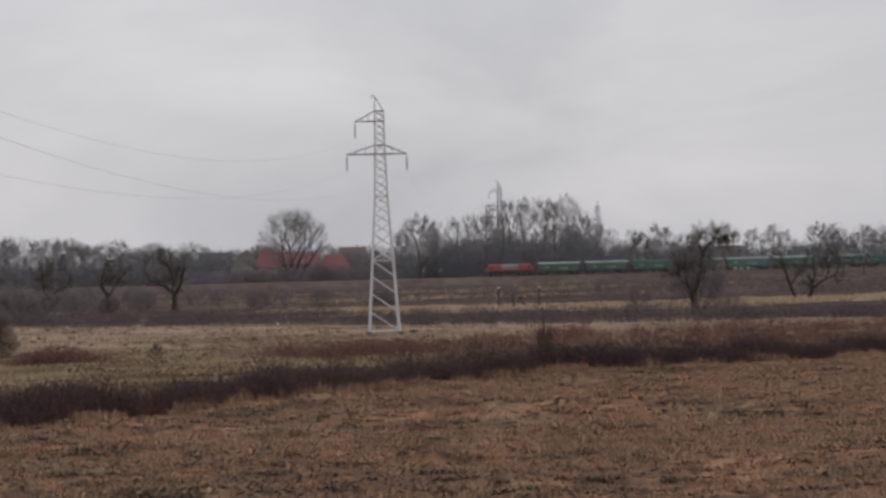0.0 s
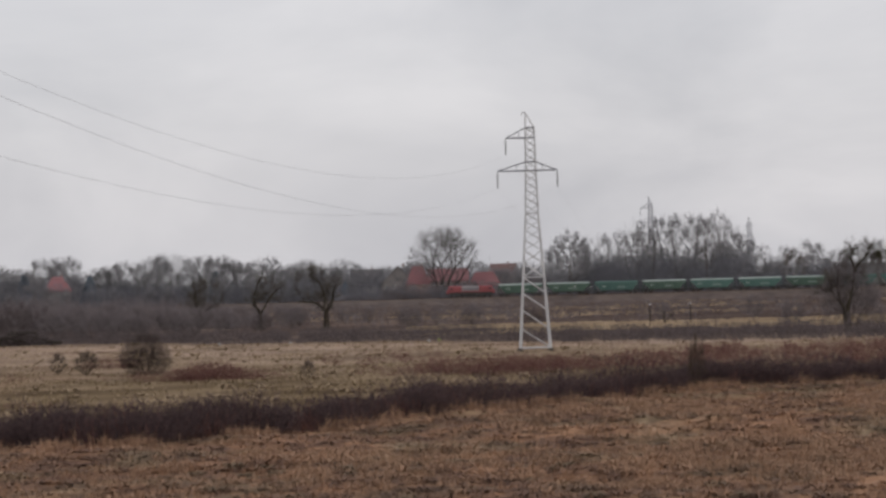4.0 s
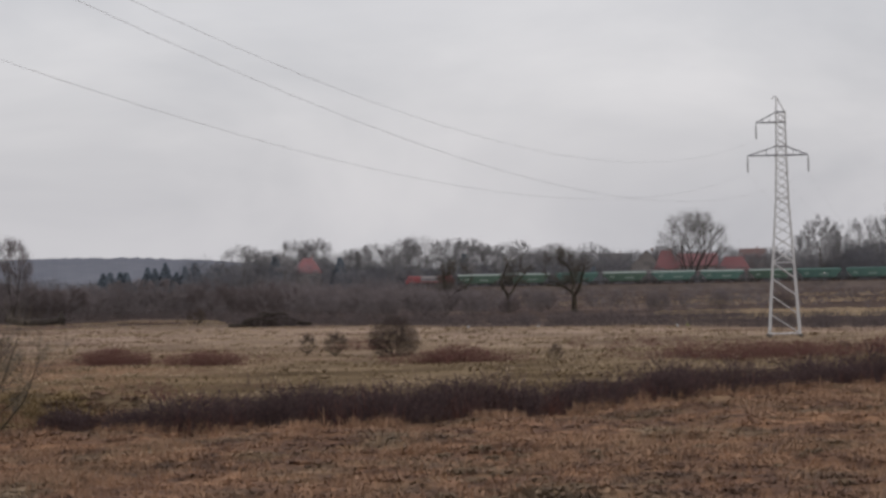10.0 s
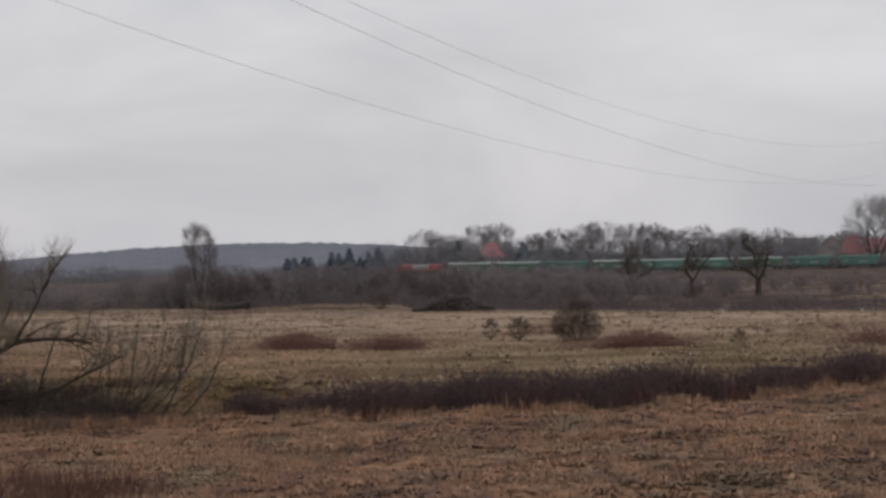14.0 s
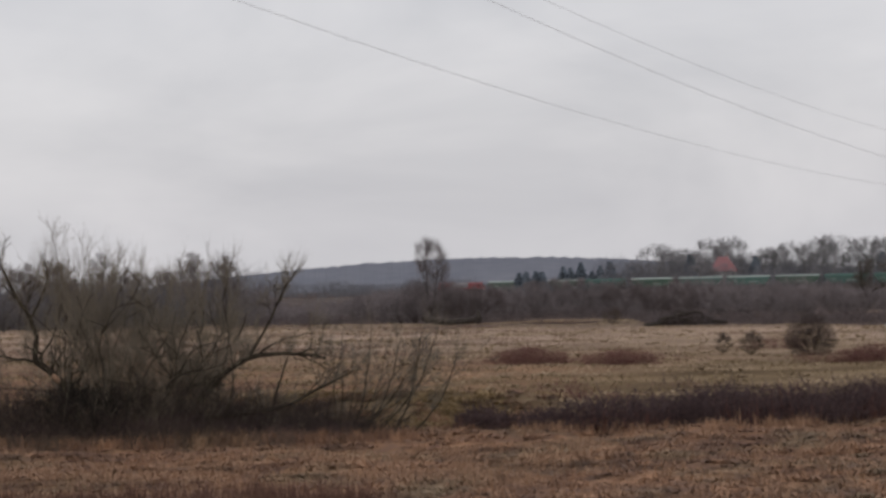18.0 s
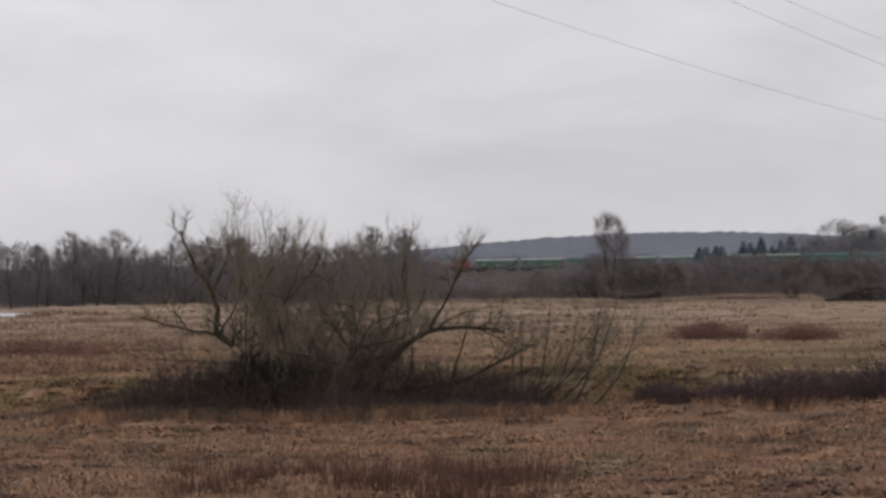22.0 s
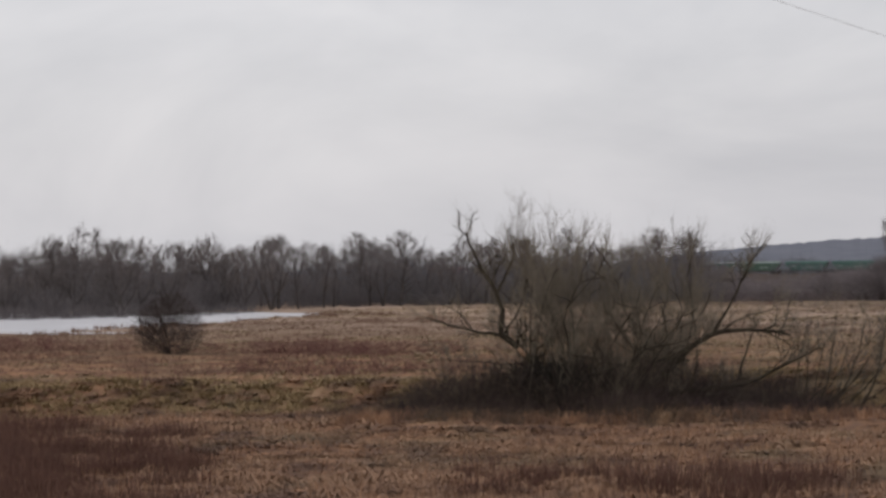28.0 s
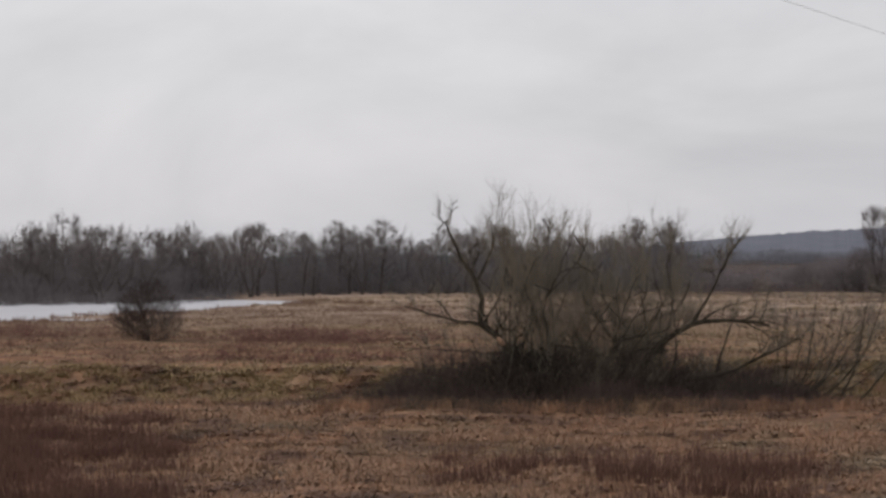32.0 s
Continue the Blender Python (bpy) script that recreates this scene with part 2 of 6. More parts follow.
def meadow_colour(nd, ln):
    """The colour of the near meadow over the land: dark hollows, rusty and orange grass, bleached patches."""
    co = nd.new("ShaderNodeTexCoord")
    total = None
    for scale, detail, weight, stretch in ((0.95, 2, 0.42, (1, 0.5, 0.3)), (0.28, 3, 0.36, (0.8, 0.5, 0)), (0.075, 2, 0.22, (0.8, 0.7, 0))):
        mp = nd.new("ShaderNodeMapping")
        mp.inputs["Scale"].default_value = stretch
        nz = nd.new("ShaderNodeTexNoise")
        nz.inputs["Scale"].default_value, nz.inputs["Detail"].default_value, nz.inputs["Roughness"].default_value = scale, detail, 0.6
        ln.new(co.outputs["Object"], mp.inputs["Vector"])
        ln.new(mp.outputs["Vector"], nz.inputs["Vector"])
        m = nd.new("ShaderNodeMath")
        m.operation = "MULTIPLY_ADD"
        m.inputs[1].default_value, m.inputs[2].default_value = weight, 0.0
        ln.new(nz.outputs["Fac"], m.inputs[0])
        if total is not None:
            ln.new(total, m.inputs[2])
        total = m.outputs["Value"]
    return total


RUSTY = ((0.385, (0.128, 0.080, 0.060)), (0.455, (0.176, 0.107, 0.077)), (0.51, (0.230, 0.133, 0.084)), (0.558, (0.316, 0.183, 0.111)), (0.63, (0.374, 0.234, 0.150)))
DULL = ((0.385, (0.108, 0.076, 0.053)), (0.455, (0.150, 0.108, 0.073)), (0.51, (0.184, 0.133, 0.086)), (0.558, (0.253, 0.187, 0.123)), (0.63, (0.316, 0.234, 0.156)))


def meadow_ramp(nd, ln, fac):
    out = []
    for stops in (RUSTY, DULL):
        r = nd.new("ShaderNodeValToRGB")
        el = r.color_ramp.elements
        while len(el) < len(stops):
            el.new(0.5)
        for e, (p, c) in zip(el, stops):
            e.position = p
        for e, (p, c) in zip(el, stops):
            e.color = (*c, 1)
        ln.new(fac, r.inputs["Fac"])
        out.append(r.outputs["Color"])
    co = nd.new("ShaderNodeTexCoord")
    mp = nd.new("ShaderNodeMapping")
    mp.inputs["Scale"].default_value = (0.8, 0.45, 0)
    nz = nd.new("ShaderNodeTexNoise")
    nz.inputs["Scale"].default_value, nz.inputs["Detail"].default_value = 0.22, 4
    ln.new(co.outputs["Object"], mp.inputs["Vector"])
    ln.new(mp.outputs["Vector"], nz.inputs["Vector"])
    k = nd.new("ShaderNodeMapRange")
    k.inputs["From Min"].default_value, k.inputs["From Max"].default_value = 0.47, 0.68
    ln.new(nz.outputs["Fac"], k.inputs["Value"])
    m = nd.new("ShaderNodeMix")
    m.data_type = "RGBA"
    ln.new(k.outputs["Result"], m.inputs["Factor"])
    ln.new(out[0], m.inputs[6])
    ln.new(out[1], m.inputs[7])
    return m.outputs[2]


def meadow_material():
    mat = bpy.data.materials.new("rusty_meadow_grass")
    mat.use_nodes = True
    nd, ln = mat.node_tree.nodes, mat.node_tree.links
    b = nd["Principled BSDF"]
    b.inputs["Roughness"].default_value, b.inputs["Specular IOR Level"].default_value = 0.9, 0.1
    g = nd.new("ShaderNodeNewGeometry")
    m = nd.new("ShaderNodeMath")
    m.operation = "MULTIPLY_ADD"
    m.inputs[1].default_value = 0.06
    ln.new(g.outputs["Random Per Island"], m.inputs[0])
    off = nd.new("ShaderNodeMath")
    off.operation = "SUBTRACT"
    off.inputs[1].default_value = 0.03
    ln.new(meadow_colour(nd, ln), off.inputs[0])
    ln.new(off.outputs["Value"], m.inputs[2])
    ln.new(meadow_ramp(nd, ln, m.outputs["Value"]), b.inputs["Base Color"])
    return mat


M_MEADOW = meadow_material()


# ---- geometry helpers ----
class Geo:
    """Vertices and faces gathered for one mesh."""

    def __init__(self):
        self.v, self.f = [], []

    def tube(self, pts, radii, sides=5, tip=False):
        n0 = len(self.v)
        pts = [Vector(p) for p in pts]
        for i, p in enumerate(pts):
            d = (pts[min(i + 1, len(pts) - 1)] - pts[max(i - 1, 0)])
            d = d.normalized() if d.length > 1e-9 else Vector((0, 0, 1))
            a = d.cross(Vector((0.31, 0.95, 0.07))) if i == 0 else a - d * a.dot(d)
            a = a.normalized() if a.length > 1e-6 else d.orthogonal().normalized()
            b = d.cross(a)
            if tip and i == len(pts) - 1:
                self.v.append(tuple(p))
                continue
            for k in range(sides):
                w = 2 * math.pi * k / sides
                self.v.append(tuple(p + (a * math.cos(w) + b * math.sin(w)) * radii[i]))
        if sides > 3:
            self.f.append(tuple(n0 + k for k in range(sides)))
            if not tip:
                self.f.append(tuple(n0 + len(pts) * sides - 1 - k for k in range(sides)))
        for i in range(len(pts) - 1):
            q = n0 + i * sides
            for k in range(sides):
                m = (k + 1) % sides
                if tip and i == len(pts) - 2:
                    self.f.append((q + k, q + m, q + sides))
                else:
                    self.f.append((q + k, q + m, q + sides + m, q + sides + k))
        return self

    def box(self, c, s, bevel=0.0):
        """A box with centre c and size s, its upright edges cut by bevel."""
        x, y, z = c
        a, b, h = s[0] / 2, s[1] / 2, s[2] / 2
        t = min(bevel, a * 0.9, b * 0.9)
        ring = [(-a + t, -b), (a - t, -b), (a, -b + t), (a, b - t), (a - t, b), (-a + t, b), (-a, b - t), (-a, -b + t)] if t else [(-a, -b), (a, -b), (a, b), (-a, b)]
        return self.prism([(x + p, y + q) for p, q in ring], z - h, z + h)

    def prism(self, ring, z0, z1, taper=1.0):
        n, n0 = len(ring), len(self.v)
        cx, cy = sum(p[0] for p in ring) / n, sum(p[1] for p in ring) / n
        self.v += [(p[0], p[1], z0) for p in ring]
        self.v += [(cx + (p[0] - cx) * taper, cy + (p[1] - cy) * taper, z1) for p in ring]
        self.f.append(tuple(n0 + n - 1 - i for i in range(n)))
        self.f.append(tuple(n0 + n + i for i in range(n)))
        for i in range(n):
            j = (i + 1) % n
            self.f.append((n0 + i, n0 + j, n0 + n + j, n0 + n + i))
        return self

    def loft(self, section, x0, x1, axis="x"):
        """A closed outline (a, z) drawn out along x from x0 to x1."""
        n, n0 = len(section), len(self.v)
        for x in (x0, x1):
            self.v += [(x, a, z) if axis == "x" else (a, x, z) for a, z in section]
        self.f.append(tuple(n0 + i for i in range(n)))
        self.f.append(tuple(n0 + n + n - 1 - i for i in range(n)))
        for i in range(n):
            j = (i + 1) % n
            self.f.append((n0 + j, n0 + i, n0 + n + i, n0 + n + j))
        return self

    def mesh(self, name, mat):
        me = bpy.data.meshes.new(name)
        me.from_pydata(self.v, [], self.f)
        me.materials.append(mat)
        me.update()
        return me


def part(name, geo, mat, parent=None, label="", at=None):
    """One mesh object, under a thing or on its own."""
    me = geo.mesh(name, mat) if isinstance(geo, Geo) else geo
    ob = new(name, me)
    if parent is not None:
        ob.parent = parent
    if at is not None:
        ob.matrix_basis = at
    return tagged(ob, label)


def empty(name, m, label, category, group=""):
    ob = new(name)
    ob.matrix_basis = m
    return tagged(ob, label, category, group)


def raw_mesh(name, verts, tris, mat):
    """A mesh from arrays of vertices and triangles."""
    me = bpy.data.meshes.new(name)
    verts, tris = np.asarray(verts, np.float32), np.asarray(tris, np.int32)
    me.vertices.add(len(verts))
    me.vertices.foreach_set("co", verts.ravel())
    me.loops.add(tris.size)
    me.loops.foreach_set("vertex_index", tris.ravel())
    me.polygons.add(len(tris))
    me.polygons.foreach_set("loop_start", np.arange(0, tris.size, 3, dtype=np.int32))
    me.polygons.foreach_set("loop_total", np.full(len(tris), 3, np.int32))
    me.materials.append(mat)
    me.update(calc_edges=True)
    return me


def polar(rng, n, az0, az1, d0, d1):
    """n places spread evenly over a sector of the land in front of the viewer."""
    a = np.radians(rng.uniform(az0, az1, n))
    d = np.sqrt(rng.uniform(d0 * d0, d1 * d1, n))
    return np.stack([d * np.sin(a), d * np.cos(a)], 1)


def blades(rng, xy, high, wide, count, lean=0.5, spread=0.15, z0=None):
    """Tufts: at every place, count bent blades of two joints each. high: the height of each tuft."""
    n = len(xy)
    k = n * count
    base = np.repeat(xy, count, 0) + rng.normal(0, 1, (k, 2)) * spread
    h = np.repeat(high, count) * rng.uniform(0.55, 1.1, k)
    w = np.repeat(wide, count) * rng.uniform(0.6, 1.3, k) if np.ndim(wide) else wide * rng.uniform(0.6, 1.3, k)
    a, o = rng.uniform(0, 2 * np.pi, k), rng.uniform(0, 2 * np.pi, k)
    l = lean * h * rng.uniform(0.2, 1.2, k)
    dx, dy, ox, oy = np.cos(a), np.sin(a), np.cos(o) * w / 2, np.sin(o) * w / 2
    g = np.zeros(k) if z0 is None else np.repeat(z0, count)
    p = np.zeros((k, 5, 3))
    p[:, 0] = np.stack([base[:, 0] - ox, base[:, 1] - oy, g - 0.03], 1)
    p[:, 1] = np.stack([base[:, 0] + ox, base[:, 1] + oy, g - 0.03], 1)
    mx, my = base[:, 0] + dx * l * 0.35, base[:, 1] + dy * l * 0.35
    p[:, 2] = np.stack([mx - ox * 0.8, my - oy * 0.8, g + h * 0.6], 1)
    p[:, 3] = np.stack([mx + ox * 0.8, my + oy * 0.8, g + h * 0.6], 1)
    p[:, 4] = np.stack([base[:, 0] + dx * l, base[:, 1] + dy * l, g + h], 1)
    q = np.arange(k)[:, None, None] * 5 + np.array([[0, 1, 3], [0, 3, 2], [2, 3, 4]])[None]
    return p.reshape(-1, 3), q.reshape(-1, 3)


def tussocks(rng, xy, high, reach, wide, count, z0):
    """Low mounds: blades that rise from a tuft's middle, arch over and hang outwards."""
    n = len(xy)
    k = n * count
    a = rng.uniform(0, 2 * np.pi, k)
    R = np.repeat(reach, count) * rng.uniform(0.5, 1.2, k)
    h = np.repeat(high, count) * rng.uniform(0.5, 1.15, k)
    w = wide * rng.uniform(0.6, 1.4, k)
    c = np.repeat(xy, count, 0)
    dx, dy = np.cos(a), np.sin(a)
    o = a + np.pi / 2 + rng.normal(0, 0.5, k)
    ox, oy = np.cos(o) * w / 2, np.sin(o) * w / 2
    bx, by = c[:, 0] + dx * R * 0.25, c[:, 1] + dy * R * 0.25
    mx, my = c[:, 0] + dx * R * 0.6, c[:, 1] + dy * R * 0.6
    g = np.repeat(z0, count)
    p = np.zeros((k, 5, 3))
    p[:, 0] = np.stack([bx - ox, by - oy, g - 0.03], 1)
    p[:, 1] = np.stack([bx + ox, by + oy, g - 0.03], 1)
    p[:, 2] = np.stack([mx - ox, my - oy, g + h], 1)
    p[:, 3] = np.stack([mx + ox, my + oy, g + h], 1)
    p[:, 4] = np.stack([c[:, 0] + dx * R * 1.15, c[:, 1] + dy * R * 1.15, g + h * rng.uniform(0.1, 1.0, k)], 1)
    q = np.arange(k)[:, None, None] * 5 + np.array([[0, 1, 3], [0, 3, 2], [2, 3, 4]])[None]
    return p.reshape(-1, 3), q.reshape(-1, 3)


def stems(rng, xy, high, thick, count, lean=0.35, spread=0.5, z0=None):
    """Clumps of thin three-sided stalks, each bent once and pointed."""
    n = len(xy)
    k = n * count
    base = np.repeat(xy, count, 0) + rng.normal(0, 1, (k, 2)) * spread
    h = np.repeat(high, count) * rng.uniform(0.35, 1.1, k)
    r = thick * rng.uniform(0.6, 1.4, k)
    a = rng.uniform(0, 2 * np.pi, k)
    l = lean * h * rng.uniform(0.1, 1.6, k)
    a2 = a + rng.normal(0, 0.9, k)
    g = np.zeros(k) if z0 is None else np.repeat(z0, count)
    p = np.zeros((k, 7, 3))
    for i in range(3):
        w = i * 2.0944
        p[:, i] = np.stack([base[:, 0] + r * math.cos(w), base[:, 1] + r * math.sin(w), g - 0.05], 1)
        p[:, 3 + i] = np.stack([base[:, 0] + np.cos(a) * l * 0.5 + r * 0.8 * math.cos(w), base[:, 1] + np.sin(a) * l * 0.5 + r * 0.8 * math.sin(w), g + h * 0.55], 1)
    p[:, 6] = np.stack([base[:, 0] + np.cos(a) * l * 0.5 + np.cos(a2) * l * 0.6, base[:, 1] + np.sin(a) * l * 0.5 + np.sin(a2) * l * 0.6, g + h], 1)
    t = []
    for i in range(3):
        j = (i + 1) % 3
        t += [[i, j, 3 + j], [i, 3 + j, 3 + i], [3 + i, 3 + j, 6]]
    q = np.arange(k)[:, None, None] * 7 + np.array(t)[None]
    return p.reshape(-1, 3), q.reshape(-1, 3)


def puffs(rng, xyz, size, k, thick, wide=0.6):
    """Bare bushes: at every place k thin pointed twigs that fill a rounded crown from the ground up."""
    n = len(xyz) * k
    c, s = np.repeat(np.asarray(xyz, float), k, 0), np.repeat(np.asarray(size, float), k)
    a = rng.uniform(0, 2 * np.pi, n)
    z = rng.uniform(0.0, 0.85, n)
    full = np.sqrt(np.clip(1 - (z - 0.35) ** 2 / 0.40, 0.05, 1))
    rad = s * wide * full * np.sqrt(rng.uniform(0, 1, n))
    ux, uy = np.cos(a), np.sin(a)
    p = np.stack([c[:, 0] + ux * rad, c[:, 1] + uy * rad, c[:, 2] + s * z - 0.05], 1)
    d = np.stack([ux * 0.45 + rng.normal(0, 0.35, n), uy * 0.45 + rng.normal(0, 0.35, n), rng.uniform(0.25, 1.1, n)], 1)
    d /= np.linalg.norm(d, axis=1)[:, None]
    q = p + d * (s * rng.uniform(0.12, 0.38, n))[:, None]
    r = thick * rng.uniform(0.6, 1.4, n)
    e = np.cross(d, np.array([0.3, 0.9, 0.2]))
    e /= np.linalg.norm(e, axis=1)[:, None]
    f = np.cross(d, e)
    v = np.zeros((n, 4, 3))
    for i in range(3):
        w = i * 2.0944
        v[:, i] = p + (e * math.cos(w) + f * math.sin(w)) * r[:, None]
    v[:, 3] = q
    t = np.arange(n)[:, None, None] * 4 + np.array([[0, 1, 3], [1, 2, 3], [2, 0, 3]])[None]
    return v.reshape(-1, 3), t.reshape(-1, 3)


def patchy(x, y, scale, seed):
    """Smooth chance values between 0 and 1 over the land, with patches of about that many metres."""
    r = np.random.default_rng(seed).uniform(0, 1, (128, 128))
    u, v = np.asarray(x) / scale + 500.3, np.asarray(y) / scale + 500.7
    i, j = np.floor(u).astype(int), np.floor(v).astype(int)
    f, g = u - i, v - j
    f, g = f * f * (3 - 2 * f), g * g * (3 - 2 * g)
    a, b = r[i % 128, j % 128], r[(i + 1) % 128, j % 128]
    c, d = r[i % 128, (j + 1) % 128], r[(i + 1) % 128, (j + 1) % 128]
    return (a * (1 - f) + b * f) * (1 - g) + (c * (1 - f) + d * f) * g


def joined(pieces):
    vs, ts, n = [], [], 0
    for v, t in pieces:
        vs.append(v)
        ts.append(t + n)
        n += len(v)
    return np.concatenate(vs), np.concatenate(ts)


def stuff(name, pieces, mat, label, category):
    v, t = joined(pieces)
    ob = new(name, raw_mesh(name, v, t, mat))
    return tagged(ob, label, category, kind="stuff")


def rotated(rng, d, angle):
    """The direction d, turned by that angle (radians) to a chance side."""
    a = d.cross(Vector((rng.normal(), rng.normal(), rng.normal())))
    a = a.normalized() if a.length > 1e-6 else Vector((1, 0, 0))
    return (d * math.cos(angle) + a * math.sin(angle)).normalized()


def fork(rng, wood, fine, tips, p, d, length, r, depth, o):
    """A branch that winds, narrows and forks until it meets the crown's outline; tips gathers (place, direction, length, depth)."""
    pts, mids, inside = [p], [], o.get("inside")
    for i in range(3):
        d = rotated(rng, d, rng.uniform(0.2, 1.0) * o["wave"])
        d = (d + Vector((0, 0, o["up"]))).normalized()
        q = p + d * (length / 3)
        if inside and not inside(q):
            if i == 0:
                tips.append((p, d, length * 0.6, 0))
                return
            depth = 0
            break
        p = q
        pts.append(p)
        mids.append((p, d))
    r1 = max(r * 0.74, o["least"])
    stout = depth >= o["stout"]
    if depth <= 1 and not stout:
        pts = [pts[0], pts[-1]]
    n = len(pts) - 1
    (wood if stout else fine).tube(pts, [r + (r1 - r) * i / n for i in range(n + 1)], 6 if depth > 4 else 4 if stout else 3)
    for q, e in (mids if depth <= 1 else mids[-1:]):
        tips.append((q, e, length, depth))
    if depth <= 0:
        return
    turn = rotated(rng, d, o["spread"] * rng.uniform(0.3, 0.8))
    fork(rng, wood, fine, tips, p, turn, length * rng.uniform(0.76, 0.94), max(r1 * 0.88, o["least"]), depth - 1, o)
    away = (d * 2 * d.dot(turn) - turn).normalized()
    away = rotated(rng, (away + (away - d) * rng.uniform(0.2, 1.0)).normalized(), 0.25)
    fork(rng, wood, fine, tips, p, away, length * rng.uniform(0.62, 0.9), max(r1 * 0.72, o["least"]), depth - 1, o)
    if rng.random() < o["side"]:
        q, e = mids[0]
        fork(rng, wood, fine, tips, q, rotated(rng, e, o["spread"] * rng.uniform(1.1, 1.7)), length * rng.uniform(0.5, 0.75), max(r1 * 0.5, o["least"]), depth - 1 - (depth > 3), o)


def outline(rng, height, wide, low, form=0.0, uneven=0.16):
    """The test for an uneven rounded crown from the height low up. form: over 0 widest high, under 0 widest low."""
    mid, half = (height + low) / 2, (height - low) / 2
    lobes = [(Vector(rng.normal(0, 1, 3)).normalized(), rng.uniform(-1, 1)) for i in range(10)]

    def inside(p):
        z = (p.z - mid) / half
        w = wide * (1 + form * max(-1, min(1, z)))
        q = Vector((p.x / w, p.y / w, z))
        far = q.length
        u = q / max(far, 1e-6)
        return far < 0.97 + uneven * sum(g * max(0.0, u.dot(l)) ** 6 for l, g in lobes) or p.z < low
    return inside


def sprays(rng, tips, n, long_, thick, centre=None, loose=0.42, rise=0.15):
    """n fine straight twigs of about that length, set along the outer branches and pointing outwards from the crown's centre."""
    pick = rng.integers(0, len(tips), n)
    p = np.array([tuple(t[0]) for t in tips])[pick]
    d = np.array([tuple(t[1]) for t in tips])[pick]
    back = np.array([t[2] for t in tips])[pick] / 3
    if centre is not None:
        c = p - np.array(centre)
        d = d * 0.55 + 0.6 * c / (np.linalg.norm(c, axis=1)[:, None] + 1e-6)
    a = p - np.array([tuple(t[1]) for t in tips])[pick] * (back * rng.uniform(0, 1, n))[:, None]
    d = d + rng.normal(0, loose, (n, 3)) + np.array([0, 0, rise])
    d /= np.linalg.norm(d, axis=1)[:, None]
    b = a + d * (long_ * rng.uniform(0.45, 1.35, n))[:, None]
    t = thick * rng.uniform(0.6, 1.5, n)
    e = np.cross(d, np.array([0.3, 0.9, 0.2]))
    e /= np.linalg.norm(e, axis=1)[:, None]
    f = np.cross(d, e)
    v = np.zeros((n, 4, 3))
    for i in range(3):
        w = i * 2.0944
        v[:, i] = a + (e * math.cos(w) + f * math.sin(w)) * t[:, None]
    v[:, 3] = b
    q = np.arange(n)[:, None, None] * 4 + np.array([[0, 1, 3], [1, 2, 3], [2, 0, 3]])[None]
    return v.reshape(-1, 3), q.reshape(-1, 3)


def triangles(geo):
    t = []
    for f in geo.f:
        t += [(f[0], f[i], f[i + 1]) for i in range(1, len(f) - 1)]
    return np.array(geo.v, float).reshape(-1, 3), np.array(t, int).reshape(-1, 3)


